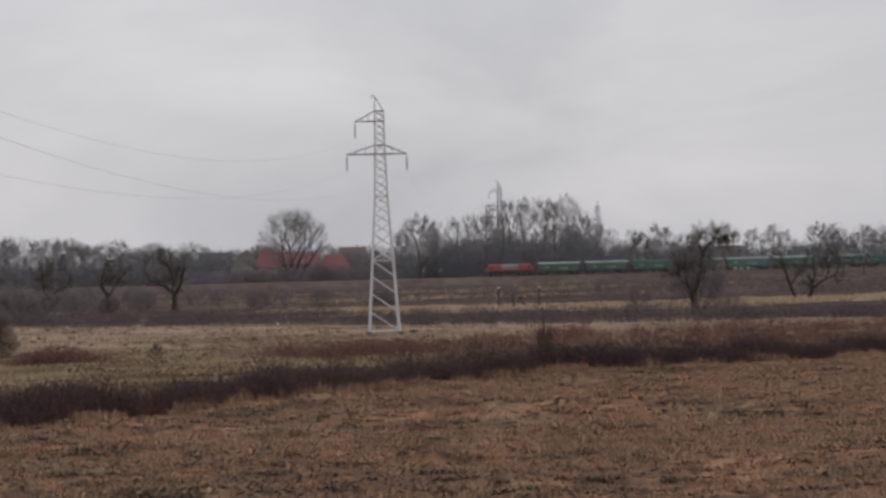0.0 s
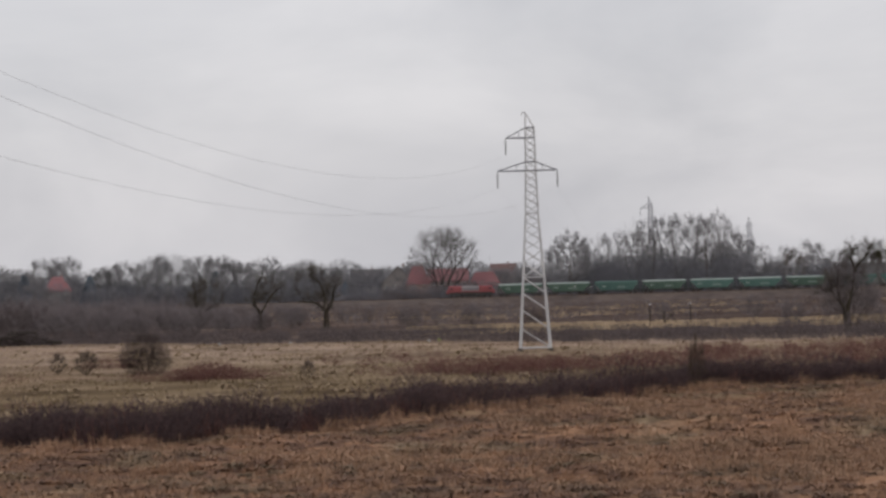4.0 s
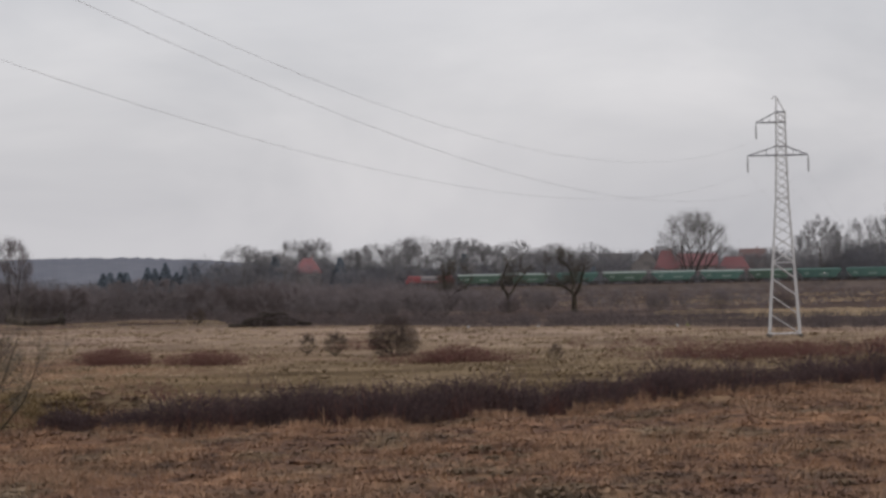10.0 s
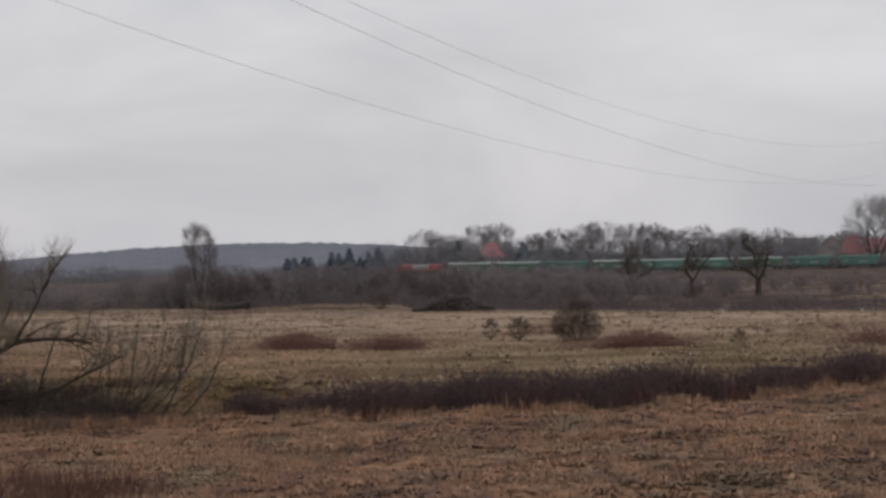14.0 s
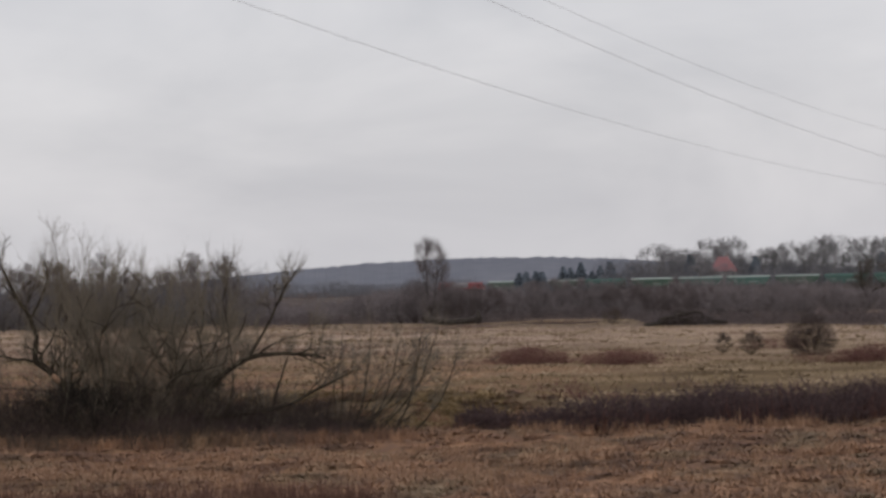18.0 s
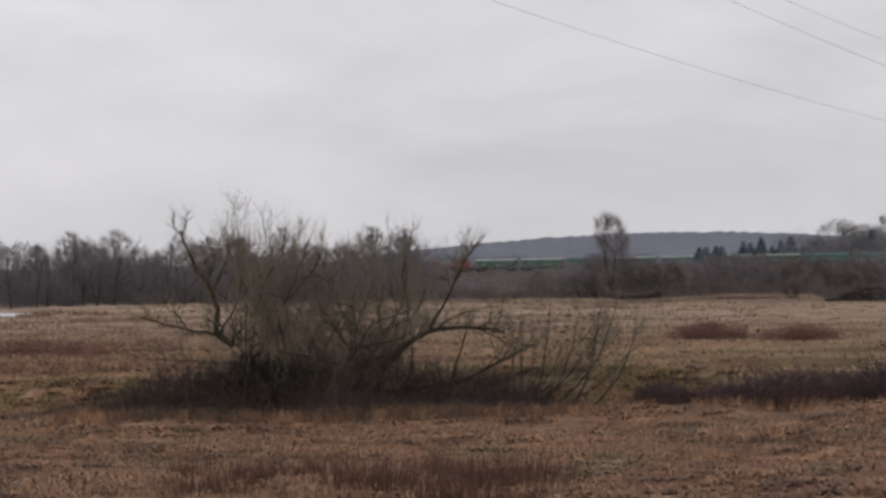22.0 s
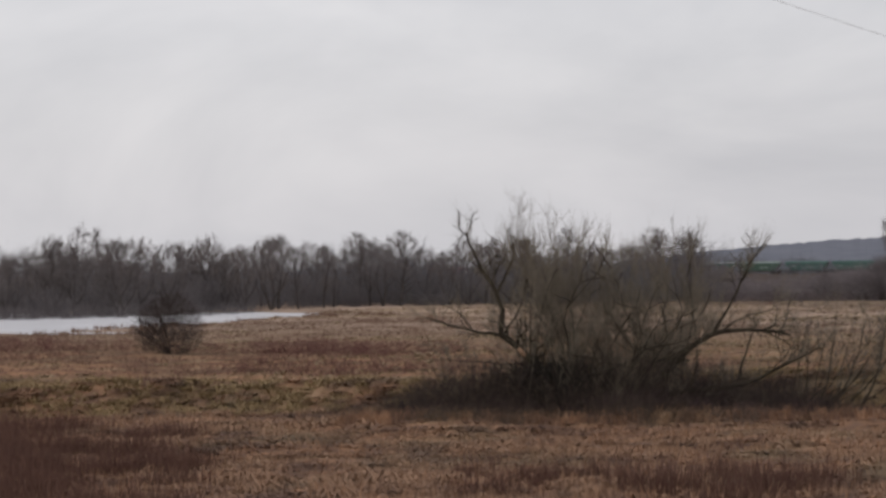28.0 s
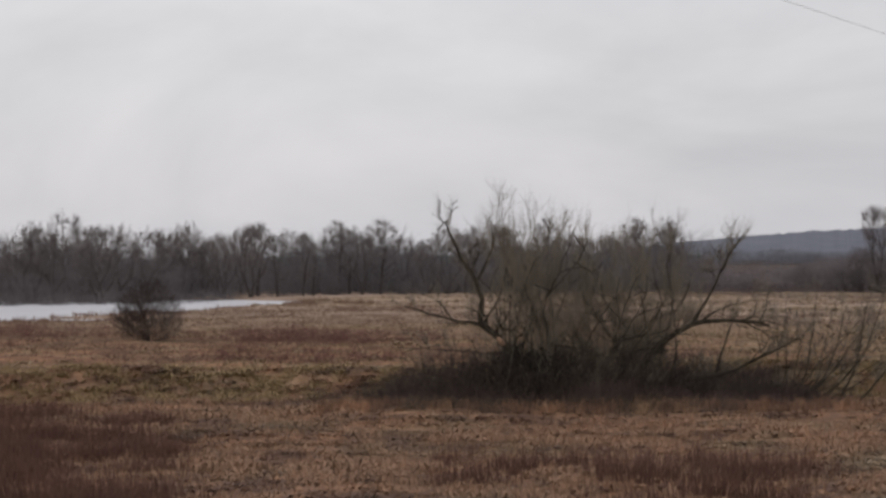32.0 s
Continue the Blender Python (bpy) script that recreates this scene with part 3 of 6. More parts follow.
def winter_tree(seed, height, r, wide, mat, bark=None, stems=1, bole=0.22, leader=0.0, depth=6, spread=0.52, wave=0.2, up=0.015, cover=0.5, twigs=1700, tilt=0.35, side=0.4, reach=0.085, low=None, form=0.0, uneven=0.09, big=1.0, haze=0):
    """A bare broadleaved tree. wide: half the crown's width; bole: the clear trunk's share of the height; leader: how far the trunk runs
    on through the crown (0: it forks at once); cover: how closely the twigs fill the crown; low: the height where the crown starts;
    haze: finest twigs that fill the crown between its forks."""
    rng = np.random.default_rng(seed)
    wood, fine, tips = Geo(), Geo(), []
    o = dict(wave=wave, up=up, spread=spread, least=height * 0.0011, stout=max(2, depth - 3), side=side)
    low = bole * height * 0.75 if low is None else low * height
    o["inside"] = outline(rng, height, wide, low, form, uneven)
    step = ((1 - bole) * height * 0.55 + wide * 0.45) / 2.5 * big
    for g in range(stems):
        az = 2 * math.pi * (g + rng.uniform(-0.3, 0.3)) / stems
        lean = 0.0 if stems == 1 else tilt * rng.uniform(0.3, 1.15)
        d = Vector((math.sin(lean) * math.cos(az), math.sin(lean) * math.sin(az), math.cos(lean)))
        p = Vector((math.cos(az), math.sin(az), 0)) * (r * 0.9 if stems > 1 else 0) + Vector((0, 0, -0.02 * height))
        run = max(bole, leader) * height
        n = 9 if leader else 4
        line, ways = [p], [d]
        for i in range(n):
            d = rotated(rng, d, rng.uniform(0.0, wave * 0.45))
            p = p + d * (run * (1.02 if i == 0 else 1) / n)
            line.append(p)
            ways.append(d)
        rs = [r * (1.25 if i == 0 else 1.0 - (0.72 if leader else 0.3) * i / n) for i in range(n + 1)]
        wood.tube(line, rs, 8)
        if leader:
            many = 15
            for j in range(many):
                s = bole / leader + (1 - bole / leader) * (j + rng.uniform(0, 0.8)) / many
                i = min(int(s * n), n - 1)
                q = line[i].lerp(line[i + 1], s * n - i)
                f = (s - bole / leader) / (1 - bole / leader)
                a = rng.uniform(0, 6.28)
                out = rng.uniform(0.75, 1.1) * (1 - 0.5 * f)
                e = (Vector((math.cos(a), math.sin(a), 0)) * math.sin(out) + Vector((0, 0, math.cos(out)))).normalized()
                fork(rng, wood, fine, tips, q, e, step * (0.50 + 0.5 * math.sin(math.pi * (0.25 + 0.65 * f))), rs[i] * 0.4, depth - 2, o)
        for j in range(3 if not leader and stems == 1 else 2):
            a = az + j * 2.2 + rng.uniform(-0.4, 0.4)
            e = (ways[-1] + Vector((math.cos(a), math.sin(a), 0)) * spread * rng.uniform(0.5, 1.1)).normalized()
            fork(rng, wood, fine, tips, line[-1], e, step * (0.55 if leader else rng.uniform(0.85, 1.1)), rs[-1] * (0.8 if j == 0 else 0.65), depth - (2 if leader else 1 if stems > 2 else 0), o)
    ends = [t for t in tips if t[3] <= 2]
    while haze > 0:
        q = Vector((rng.uniform(-1, 1) * wide * 1.1, rng.uniform(-1, 1) * wide * 1.1, rng.uniform(max(low, 0), height)))
        if o["inside"](q):
            ends.append((q, (q - Vector((0, 0, max(low, 0) * 0.7 + height * 0.1))).normalized(), height * 0.08, 0))
            haze -= 1
    area = math.pi / 2 * wide * (height - max(low, 0))
    long_ = reach * height
    thick = cover * area / (twigs * long_ * 0.8)
    v, t = joined([sprays(rng, ends, twigs, long_, thick, (0, 0, max(low, 0) * 0.6 + height * 0.12)), triangles(fine)])
    kz = height / np.percentile(v[:, 2], 99.95)
    v[:, 2] *= kz
    wood.v = [(x, y, z * kz) for x, y, z in wood.v]
    seats = [(q[0], q[1], q[2] * kz) for q, e, l, g in tips if 1 <= g <= 3]
    return wood.mesh("trunk", bark or M_BARK), raw_mesh("crown", v, t, mat), height, seats


def bowed(knots, n):
    """n + 1 points along a smooth line through a few knots."""
    k = [Vector(q) for q in knots]
    k = [k[0] * 2 - k[1]] + k + [k[-1] * 2 - k[-2]]
    out = []
    for i in range(n + 1):
        s = (len(k) - 3) * i / n
        j = min(int(s), len(k) - 4)
        f = s - j
        a, b, c, d = k[j:j + 4]
        out.append(0.5 * (b * 2 + (c - a) * f + (a * 2 - b * 5 + c * 4 - d) * f * f + (b * 3 - a - c * 3 + d) * f ** 3))
    return out


def limbed_tree(name, x, y, seed, limbs, label, group, twigs=2600, clumps=0):
    """An old tree of a few crooked limbs. limbs: (radius at the foot, at the tip, (across, height) knots, ...), all from the ground or from another."""
    g = np.random.default_rng(seed)
    z = float(land(np.array(x), np.array(y)))
    ob = empty(name, pose(x, y, z), label, "tree", group)
    o = dict(wave=0.5, up=0.03, spread=0.75, least=0.02, stout=2, side=0.5)
    fine, tips = Geo(), []
    for r0, r1, *knots in limbs:
        line = bowed([(u, 0.25 * math.sin(u * 2 + h), h) for u, h in knots], 10)
        line = [p + Vector(g.normal(0, 0.07, 3)) * (0 < i < 10) for i, p in enumerate(line)]
        wood = Geo().tube(line, [r0 + (r1 - r0) * i / 10 for i in range(11)], 8)
        for i in (4, 5, 6, 7, 8, 9, 10):
            way = (line[i] - line[i - 1]).normalized()
            fork(g, wood, fine, tips, line[i], rotated(g, way, g.uniform(0.3, 1.0)), g.uniform(0.55, 0.95), r1 * 0.6, 3 if i > 5 else 2, o)
        part("limb", wood, M_BARK_OLIVE, ob)
    v, t = joined([sprays(g, [q for q in tips if q[3] <= 2], twigs * 2, 0.8, 0.009, (0, 0, 2.0), 0.55), triangles(fine)])
    part("crown", raw_mesh("crown", v, t, M_TWIG_OLD), None, ob, "fine grey-brown twigs")
    high = [q for q in tips if q[0].z > 0.7 * max(p[0].z for p in tips)]
    for i in range(clumps):
        part("mistletoe", MISTLETOE[i % 2], None, ob, "dark ball of mistletoe", Matrix.Translation(high[g.integers(len(high))][0]))
    return ob


def clump_mesh(seed, size):
    """A ball of mistletoe: short stiff twigs that spring from one point."""
    rng = np.random.default_rng(seed)
    d = rng.normal(0, 1, (260, 3))
    d /= np.linalg.norm(d, axis=1)[:, None]
    tips = [(Vector(x) * size * rng.uniform(0.2, 0.7), Vector(x), size * 0.55, 0) for x in d]
    v, t = sprays(rng, tips, 420, size * 0.5, size * 0.05)
    return raw_mesh("mistletoe", v, t, M_MISTLETOE)


def plant(name, meshes, x, y, high, turn, label, category, group="", sx=1.0, lean=(0, 0), clumps=0):
    """A tree of that height, on the land. lean: degrees about x and y; clumps: how many balls of mistletoe it bears."""
    s = high / meshes[2]
    z = float(land(np.array(x), np.array(y)))
    m = Matrix.Translation((x, y, z)) @ Euler((radians(lean[0]), radians(lean[1]), 0)).to_matrix().to_4x4()
    m = m @ Matrix.Rotation(turn, 4, "Z") @ Matrix.Diagonal((s * sx, s * sx, s, 1))
    ob = empty(name, m, label, category, group)
    part("trunk", meshes[0], None, ob)
    part("crown", meshes[1], None, ob)
    pick = np.random.default_rng(int(abs(x * 10) + y))
    for i in range(clumps):
        seat = meshes[3][pick.integers(len(meshes[3]))]
        part("mistletoe", MISTLETOE[i % 2], None, ob, "dark ball of mistletoe", Matrix.Translation(seat) @ Matrix.Scale(pick.uniform(0.6, 1.2) / s, 4))
    return ob


# ---- the land ----
rng = np.random.default_rng(7)


def rail_y(x):
    """The railway's line over the land."""
    return 1060.0 + 0.1 * x


def grid_sheet(name, xs, ys, height, mat):
    X, Y = np.meshgrid(xs, ys)
    Z = height(X, Y)
    v = np.stack([X.ravel(), Y.ravel(), Z.ravel()], 1)
    nx, ny = len(xs), len(ys)
    i = (np.arange(ny - 1)[:, None] * nx + np.arange(nx - 1)[None]).ravel()
    t = np.concatenate([np.stack([i, i + 1, i + nx + 1], 1), np.stack([i, i + nx + 1, i + nx], 1)])
    me = raw_mesh(name, v, t, mat)
    for p in me.polygons:
        p.use_smooth = True
    return new(name, me)


def hedge_front(x):
    """The front edge of the bramble belt."""
    return np.interp(x, [-40, -35, -23, -17, -12, -6, 2, 8, 20, 34, 60], [143, 143.5, 150, 156, 172, 179, 197, 209, 216, 219, 228])


def field_edge(x):
    """The far edge of the open meadow."""
    return np.interp(x, [-300, -212, -160, -147, -138, -130, -117, -98, -85, -71, -56, -40, -22, -7, 0, 10, 30, 51, 90], [500, 520, 530, 508, 515, 545, 535, 470, 446, 448, 419, 417, 399, 379, 367, 358, 348, 342, 330])


def land(X, Y):
    b = 0.16 * np.sin(X * 0.11 + 0.7 * np.sin(Y * 0.045)) * np.sin(Y * 0.083 + 1.0) + 0.07 * np.sin(X * 0.43 + Y * 0.31)
    b = b * np.clip((900 - Y) / 300, 0, 1) * np.clip((Y - 20) / 60, 0, 1)
    crest = np.interp(X, [-130, -88, -80, -54, -36], [110, 134, 140, 150, 157])
    dyke = 1.6 * np.exp(-((Y - crest) / 4.5) ** 2) * np.clip((-30 - X) / 12, 0, 1) * np.clip((X + 150) / 40, 0, 1)
    hummock = 0.22 * (patchy(X, Y * 0.8, 1.3, 4) - 0.5) + 0.08 * (patchy(X, Y * 0.9, 0.6, 6) - 0.5)
    hummock = hummock * np.clip((190 - Y) / 20, 0, 1) * np.clip((Y - 75) / 10, 0, 1) * np.clip((X + 118) / 4, 0, 1) * np.clip((52 - X) / 4, 0, 1)
    ripe = 0.28 * (patchy(X, Y, 3.1, 3) - 0.5) * np.clip((260 - Y) / 60, 0, 1) * np.clip((Y - 60) / 20, 0, 1)
    rim = np.interp(Y, [300, 312, 319, 332, 352, 378, 398, 430, 455, 466], [-186, -188, -190, -193, -201, -209, -213, -221, -226, -232]) + 9 * (patchy(X, Y, 6, 8) - 0.5)
    north = np.interp(X, [-360, -277, -258, -250, -226], [490, 484, 478, 470, 456])
    basin = np.clip((rim - X) / 5, 0, 1) * np.clip((Y - 312 - 7 * (patchy(X, Y, 8, 9) - 0.5)) / 4, 0, 1) * np.clip((north - Y) / 6, 0, 1)
    islet = 0.62 * np.exp(-((X + 203) / 8) ** 2 - ((Y - 334) / 4.5) ** 2)
    return b * (1 - 0.7 * basin) + dyke + ripe + hummock - 0.8 * basin + islet * 1.5


def spaced(marks):
    return np.concatenate([np.arange(a, b, s) for a, b, s in marks])


gx = spaced([(-6000, -1000, 500), (-1000, -340, 40), (-340, -115, 3), (-115, 48, 0.5), (48, 70, 1.2), (70, 200, 5), (200, 1000, 50), (1000, 6001, 500)])
gy = spaced([(-3000, 0, 300), (0, 80, 10), (80, 180, 0.5), (180, 260, 1.0), (260, 480, 3), (480, 640, 4), (640, 1200, 20), (1200, 6001, 400)])


def ground_material():
    """Meadow soil and thatch: rusty near the viewer, straw beyond the brambles, dull scrub floor farther out."""
    mat = bpy.data.materials.new("meadow_thatch")
    mat.use_nodes = True
    nd, ln = mat.node_tree.nodes, mat.node_tree.links
    b = nd["Principled BSDF"]
    b.inputs["Roughness"].default_value, b.inputs["Specular IOR Level"].default_value = 0.95, 0.0
    co = nd.new("ShaderNodeTexCoord")

    def noise_of(scale, detail, stretch):
        mp = nd.new("ShaderNodeMapping")
        mp.inputs["Scale"].default_value = stretch
        nz = nd.new("ShaderNodeTexNoise")
        nz.inputs["Scale"].default_value, nz.inputs["Detail"].default_value, nz.inputs["Roughness"].default_value = scale, detail, 0.65
        ln.new(co.outputs["Object"], mp.inputs["Vector"])
        ln.new(mp.outputs["Vector"], nz.inputs["Vector"])
        return nz.outputs["Fac"]

    def ramp(fac, *stops):
        r = nd.new("ShaderNodeValToRGB")
        el = r.color_ramp.elements
        el[0].position, el[1].position = stops[0][0], stops[-1][0]
        el[0].color, el[1].color = (*stops[0][1], 1), (*stops[-1][1], 1)
        for p, c in stops[1:-1]:
            e = el.new(p)
            e.color = (*c, 1)
        ln.new(fac, r.inputs["Fac"])
        return r.outputs["Color"]

    def mixed(fac, a, c):
        m = nd.new("ShaderNodeMix")
        m.data_type = "RGBA"
        ln.new(fac, m.inputs["Factor"])
        ln.new(a, m.inputs[6])
        ln.new(c, m.inputs[7])
        return m.outputs[2]

    def zone(lo, hi, slope):
        sp = nd.new("ShaderNodeSeparateXYZ")
        ln.new(co.outputs["Object"], sp.inputs["Vector"])
        m = nd.new("ShaderNodeMath")
        m.operation = "MULTIPLY_ADD"
        m.inputs[1].default_value = -slope
        ln.new(sp.outputs["X"], m.inputs[0])
        ln.new(sp.outputs["Y"], m.inputs[2])
        k = nd.new("ShaderNodeMapRange")
        k.inputs["From Min"].default_value, k.inputs["From Max"].default_value = lo, hi
        ln.new(m.outputs["Value"], k.inputs["Value"])
        return k.outputs["Result"]

    near = meadow_ramp(nd, ln, meadow_colour(nd, ln))
    straw = ramp(noise_of(0.06, 7, (0.6, 1, 1)), (0.32, (0.145, 0.106, 0.082)), (0.5, (0.285, 0.211, 0.161)), (0.68, (0.41, 0.312, 0.242)))
    far = ramp(noise_of(0.03, 6, (0.5, 1.6, 1)), (0.35, (0.050, 0.037, 0.034)), (0.52, (0.098, 0.073, 0.064)), (0.64, (0.20, 0.150, 0.118)))
    open_field, deep = zone(168, 190, 0.9), zone(190, 330, 0.0)
    sx = nd.new("ShaderNodeSeparateXYZ")
    ln.new(co.outputs["Object"], sx.inputs["Vector"])
    west = nd.new("ShaderNodeMapRange")
    west.inputs["From Min"].default_value, west.inputs["From Max"].default_value = -44, -66
    ln.new(sx.outputs["X"], west.inputs["Value"])
    pick = nd.new("ShaderNodeMix")
    ln.new(west.outputs["Result"], pick.inputs["Factor"])
    ln.new(open_field, pick.inputs["A"])
    ln.new(deep, pick.inputs["B"])
    tawny = ramp(noise_of(0.09, 7, (0.5, 1, 1)), (0.34, (0.078, 0.055, 0.035)), (0.5, (0.150, 0.110, 0.069)), (0.68, (0.250, 0.186, 0.120)))
    straw = mixed(zone(235, 380, 0.25), tawny, straw)
    c = mixed(pick.outputs["Result"], near, straw)
    c = mixed(zone(372, 420, -0.55), c, far)
    ln.new(c, b.inputs["Base Color"])
    nb = nd.new("ShaderNodeBump")
    nb.inputs["Strength"].default_value, nb.inputs["Distance"].default_value = 0.45, 0.15
    ln.new(noise_of(2.2, 4, (1, 1, 1)), nb.inputs["Height"])
    ln.new(nb.outputs["Normal"], b.inputs["Normal"])
    return mat


M_GROUND = ground_material()
tagged(grid_sheet("ground", gx, gy, land, M_GROUND), "flat winter meadow of dead grass and thatch", "ground", kind="structure")

# railway bank: a low long ridge with ballast, sleepers' bed and two rails
track_turn = math.atan(0.1)
bank = new("railway_embankment")
bank.matrix_basis = pose(0, 1060, 0, 0, 0, math.degrees(track_turn))
tagged(bank, "low railway embankment with brown scrubby slopes and ballast", "embankment", kind="structure")
part("slope", Geo().loft([(-15, -0.6), (-4.2, 2.35), (4.2, 2.35), (15, -0.6)], -1100, 900), M_BANK, bank)
part("ballast", Geo().loft([(-3.0, 2.34), (-1.9, 2.72), (1.9, 2.72), (3.0, 2.34)], -1100, 900), M_BALLAST, bank)
for s in (-0.76, 0.76):
    part("rail", Geo().loft([(s - 0.07, 2.72), (s - 0.07, 2.74), (s - 0.02, 2.76), (s - 0.035, 2.87), (s + 0.035, 2.87), (s + 0.02, 2.76), (s + 0.07, 2.74), (s + 0.07, 2.72)], -1100, 900), M_RUST, bank)
RAIL_Z = 2.87

# far wooded hill, low at the viewer's far left and highest in the middle
ha = np.radians(np.linspace(-48, 22, 4200))
crest = np.interp(np.degrees(ha), [-48, -34, -27, -21.5, -19.5, -17.0, -15.6, -14, -12.5, -11, -8, -3, 6, 22], [5, 5, 5, 8, 20, 29, 31, 31, 27, 22, 13, 8, 6, 6])
hv, hf = [], []
hr = np.random.default_rng(5)
for i, a in enumerate(ha):
    j = hr.normal(0, 0.30) + 0.45 * math.sin(i * 0.063) * math.sin(i * 0.021) + 0.5 * math.sin(i * 0.31 + math.sin(i * 0.07) * 2) * math.sin(i * 0.013)
    for d, z in ((2700, 0), (2780, 0.45), (2880, 0.82), (3000, 1.0), (3200, 0.9), (3600, 0.0)):
        hv.append((d * math.sin(a), d * math.cos(a), crest[i] * z + (j if z > 0.85 else hr.normal(0, 0.25) if z > 0 else -1)))
for i in range(len(ha) - 1):
    for k in range(5):
        q = i * 6 + k
        hf.append((q, q + 6, q + 7, q + 1))
hill = Geo()
hill.v, hill.f = hv, hf
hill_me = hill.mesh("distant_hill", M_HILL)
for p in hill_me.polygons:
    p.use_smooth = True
tagged(part("distant_hill", hill_me, M_HILL), "long low distant hill covered with bare woodland, haze blue painted in", "hill", kind="structure")

# ---- the lattice mast ----
def lattice_pylon(name, m, label):
    """A single-circuit lattice mast, 26.8 m high, with three cross-arms and a bracket for the earth wire."""
    py = empty(name, m, label, "pylon", "pylons of the power line")

    def half(z):
        return np.interp(z, [0, 15.2, 21.3, 25.1], [1.72, 0.72, 0.55, 0.50])

    for sx in (-1, 1):
        for sy in (-1, 1):
            part("leg", Geo().tube([(sx * half(z), sy * half(z), z) for z in (-0.3, 6, 15.2, 21.3, 25.2)], [0.10, 0.09, 0.075, 0.07, 0.06], 4), M_STEEL, py)
            part("footing", Geo().box((sx * 1.72, sy * 1.72, 0.05), (0.5, 0.5, 0.5), 0.06), M_BALLAST, py)
    levels = [0.35, 2.5, 4.6, 6.5, 8.3, 9.9, 11.3, 12.5, 13.6, 14.6, 15.5, 16.4, 17.3, 18.2, 19.0, 19.8, 20.6, 21.4, 22.2, 23.0, 23.8, 24.5, 25.1]
    for i, (a, b) in enumerate(zip(levels, levels[1:])):
        g, h = half(a), half(b)
        flip = -1 if i < 5 else (-1) ** i
        wide = 0.055 if i < 6 else 0.04
        for s in (-1, 1):
            part("brace", Geo().tube([(-g * flip, s * g, a), (h * flip, s * h, b)][::1], [wide, wide], 4), M_STEEL, py)
            part("brace", Geo().tube([(s * g, g * flip, a), (s * h, -h * flip, b)], [wide, wide], 4), M_STEEL, py)
            if i >= 5 or i == 4:
                part("brace", Geo().tube([(g * flip, s * g, a), (-h * flip, s * h, b)], [wide * 0.8, wide * 0.8], 4), M_STEEL, py)
    for z in (0.35, 8.3, 15.5, 20.3, 21.3, 24.0, 25.15):
        h = half(z)
        ring = [(-h, -h, z), (h, -h, z), (h, h, z), (-h, h, z), (-h, -h, z)]
        for p, q in zip(ring, ring[1:]):
            part("girt", Geo().tube([p, q], [0.055, 0.055], 4), M_STEEL_DARK if z > 20 else M_STEEL, py)
    for tip, z, zt in ((-3.75, 20.3, 21.3), (3.0, 20.3, 21.3), (-2.75, 24.0, 25.15)):
        s = 1 if tip > 0 else -1
        h, ht = half(z), half(zt)
        arm = part("cross_arm", Geo().tube([(s * h, -h, z), (tip, 0, z)], [0.075, 0.06], 4).tube([(s * h, h, z), (tip, 0, z)], [0.075, 0.06], 4), M_STEEL_DARK, py, "dark steel cross-arm")
        for sy in (-1, 1):
            part("stay", Geo().tube([(s * ht, sy * ht, zt), (tip, 0, z)], [0.05, 0.05], 4), M_STEEL_DARK, arm)
        for k in (0.33, 0.66):
            x = s * h + (tip - s * h) * k
            part("strut", Geo().tube([(x, 0, z), (x, 0, z + (zt - z) * (1 - k))], [0.03, 0.03], 4), M_STEEL_DARK, arm)
        ins = part("insulator_string", Geo().tube([(tip, 0, z), (tip, 0, z - 1.95)], [0.03, 0.03], 5), M_GLASS_DISC, py, "dark string of glass discs")
        for k in range(9):
            zz = z - 0.35 - k * 0.16
            part("disc", Geo().tube([(tip, 0, zz), (tip, 0, zz - 0.05), (tip, 0, zz - 0.10)], [0.05, 0.14, 0.07], 8), M_GLASS_DISC, ins)
    peak = part("earth_wire_peak", Geo().tube([(-0.5, -0.45, 25.1), (-0.42, 0, 26.85)], [0.08, 0.08], 4).tube([(-0.5, 0.45, 25.1), (-0.42, 0, 26.85)], [0.08, 0.08], 4).tube([(0.5, 0, 25.1), (-0.42, 0, 26.8)], [0.07, 0.07], 4), M_STEEL, py)
    part("hook", Geo().tube([(-0.42, 0, 26.84), (-0.8, 0, 26.9), (-0.85, 0, 26.55)], [0.07, 0.07, 0.05], 4), M_STEEL, peak)
    return py


PYLON = pose(-6.8, 331, 0, 0, 0, 4)
lattice_pylon("lattice_pylon", PYLON, "pale galvanised lattice steel pylon standing in the meadow")
copy = [ob for ob in scene.objects if ob.name == "lattice_pylon"][0]
second = copy_thing(copy, pose(22.7, 1152, 0, 0, 0, 3) @ Matrix.Diagonal((1.48, 1.48, 1.48, 1)))
second["label"] = "galvanised lattice pylon half hidden among bare trees"
third = copy_thing(copy, pose(59.5, 1120, 0, 0, 0, 60) @ Matrix.Diagonal((1.12, 1.12, 1.12, 1)))
third["label"] = "distant lattice pylon rising above the woods"
for far_mast in (second, third):
    for piece in far_mast.children_recursive:
        piece.material_slots[0].link = "OBJECT"
        piece.material_slots[0].material = M_STEEL_DARK


# ---- the train ----
def extrude(section, x0, x1):
    return Geo().loft(section, x0, x1)


def wheelset(parent, x, r):
    w = part("wheelset", Geo().tube([(x, -0.8, r), (x, 0.8, r)], [0.08, 0.08], 8), M_CHASSIS, parent)
    for s in (-0.76, 0.76):
        part("wheel", Geo().tube([(x, s - 0.07, r), (x, s - 0.068, r), (x, s + 0.068, r), (x, s + 0.07, r)], [0.02, r, r, 0.02], 14), M_CHASSIS, w)
    return w


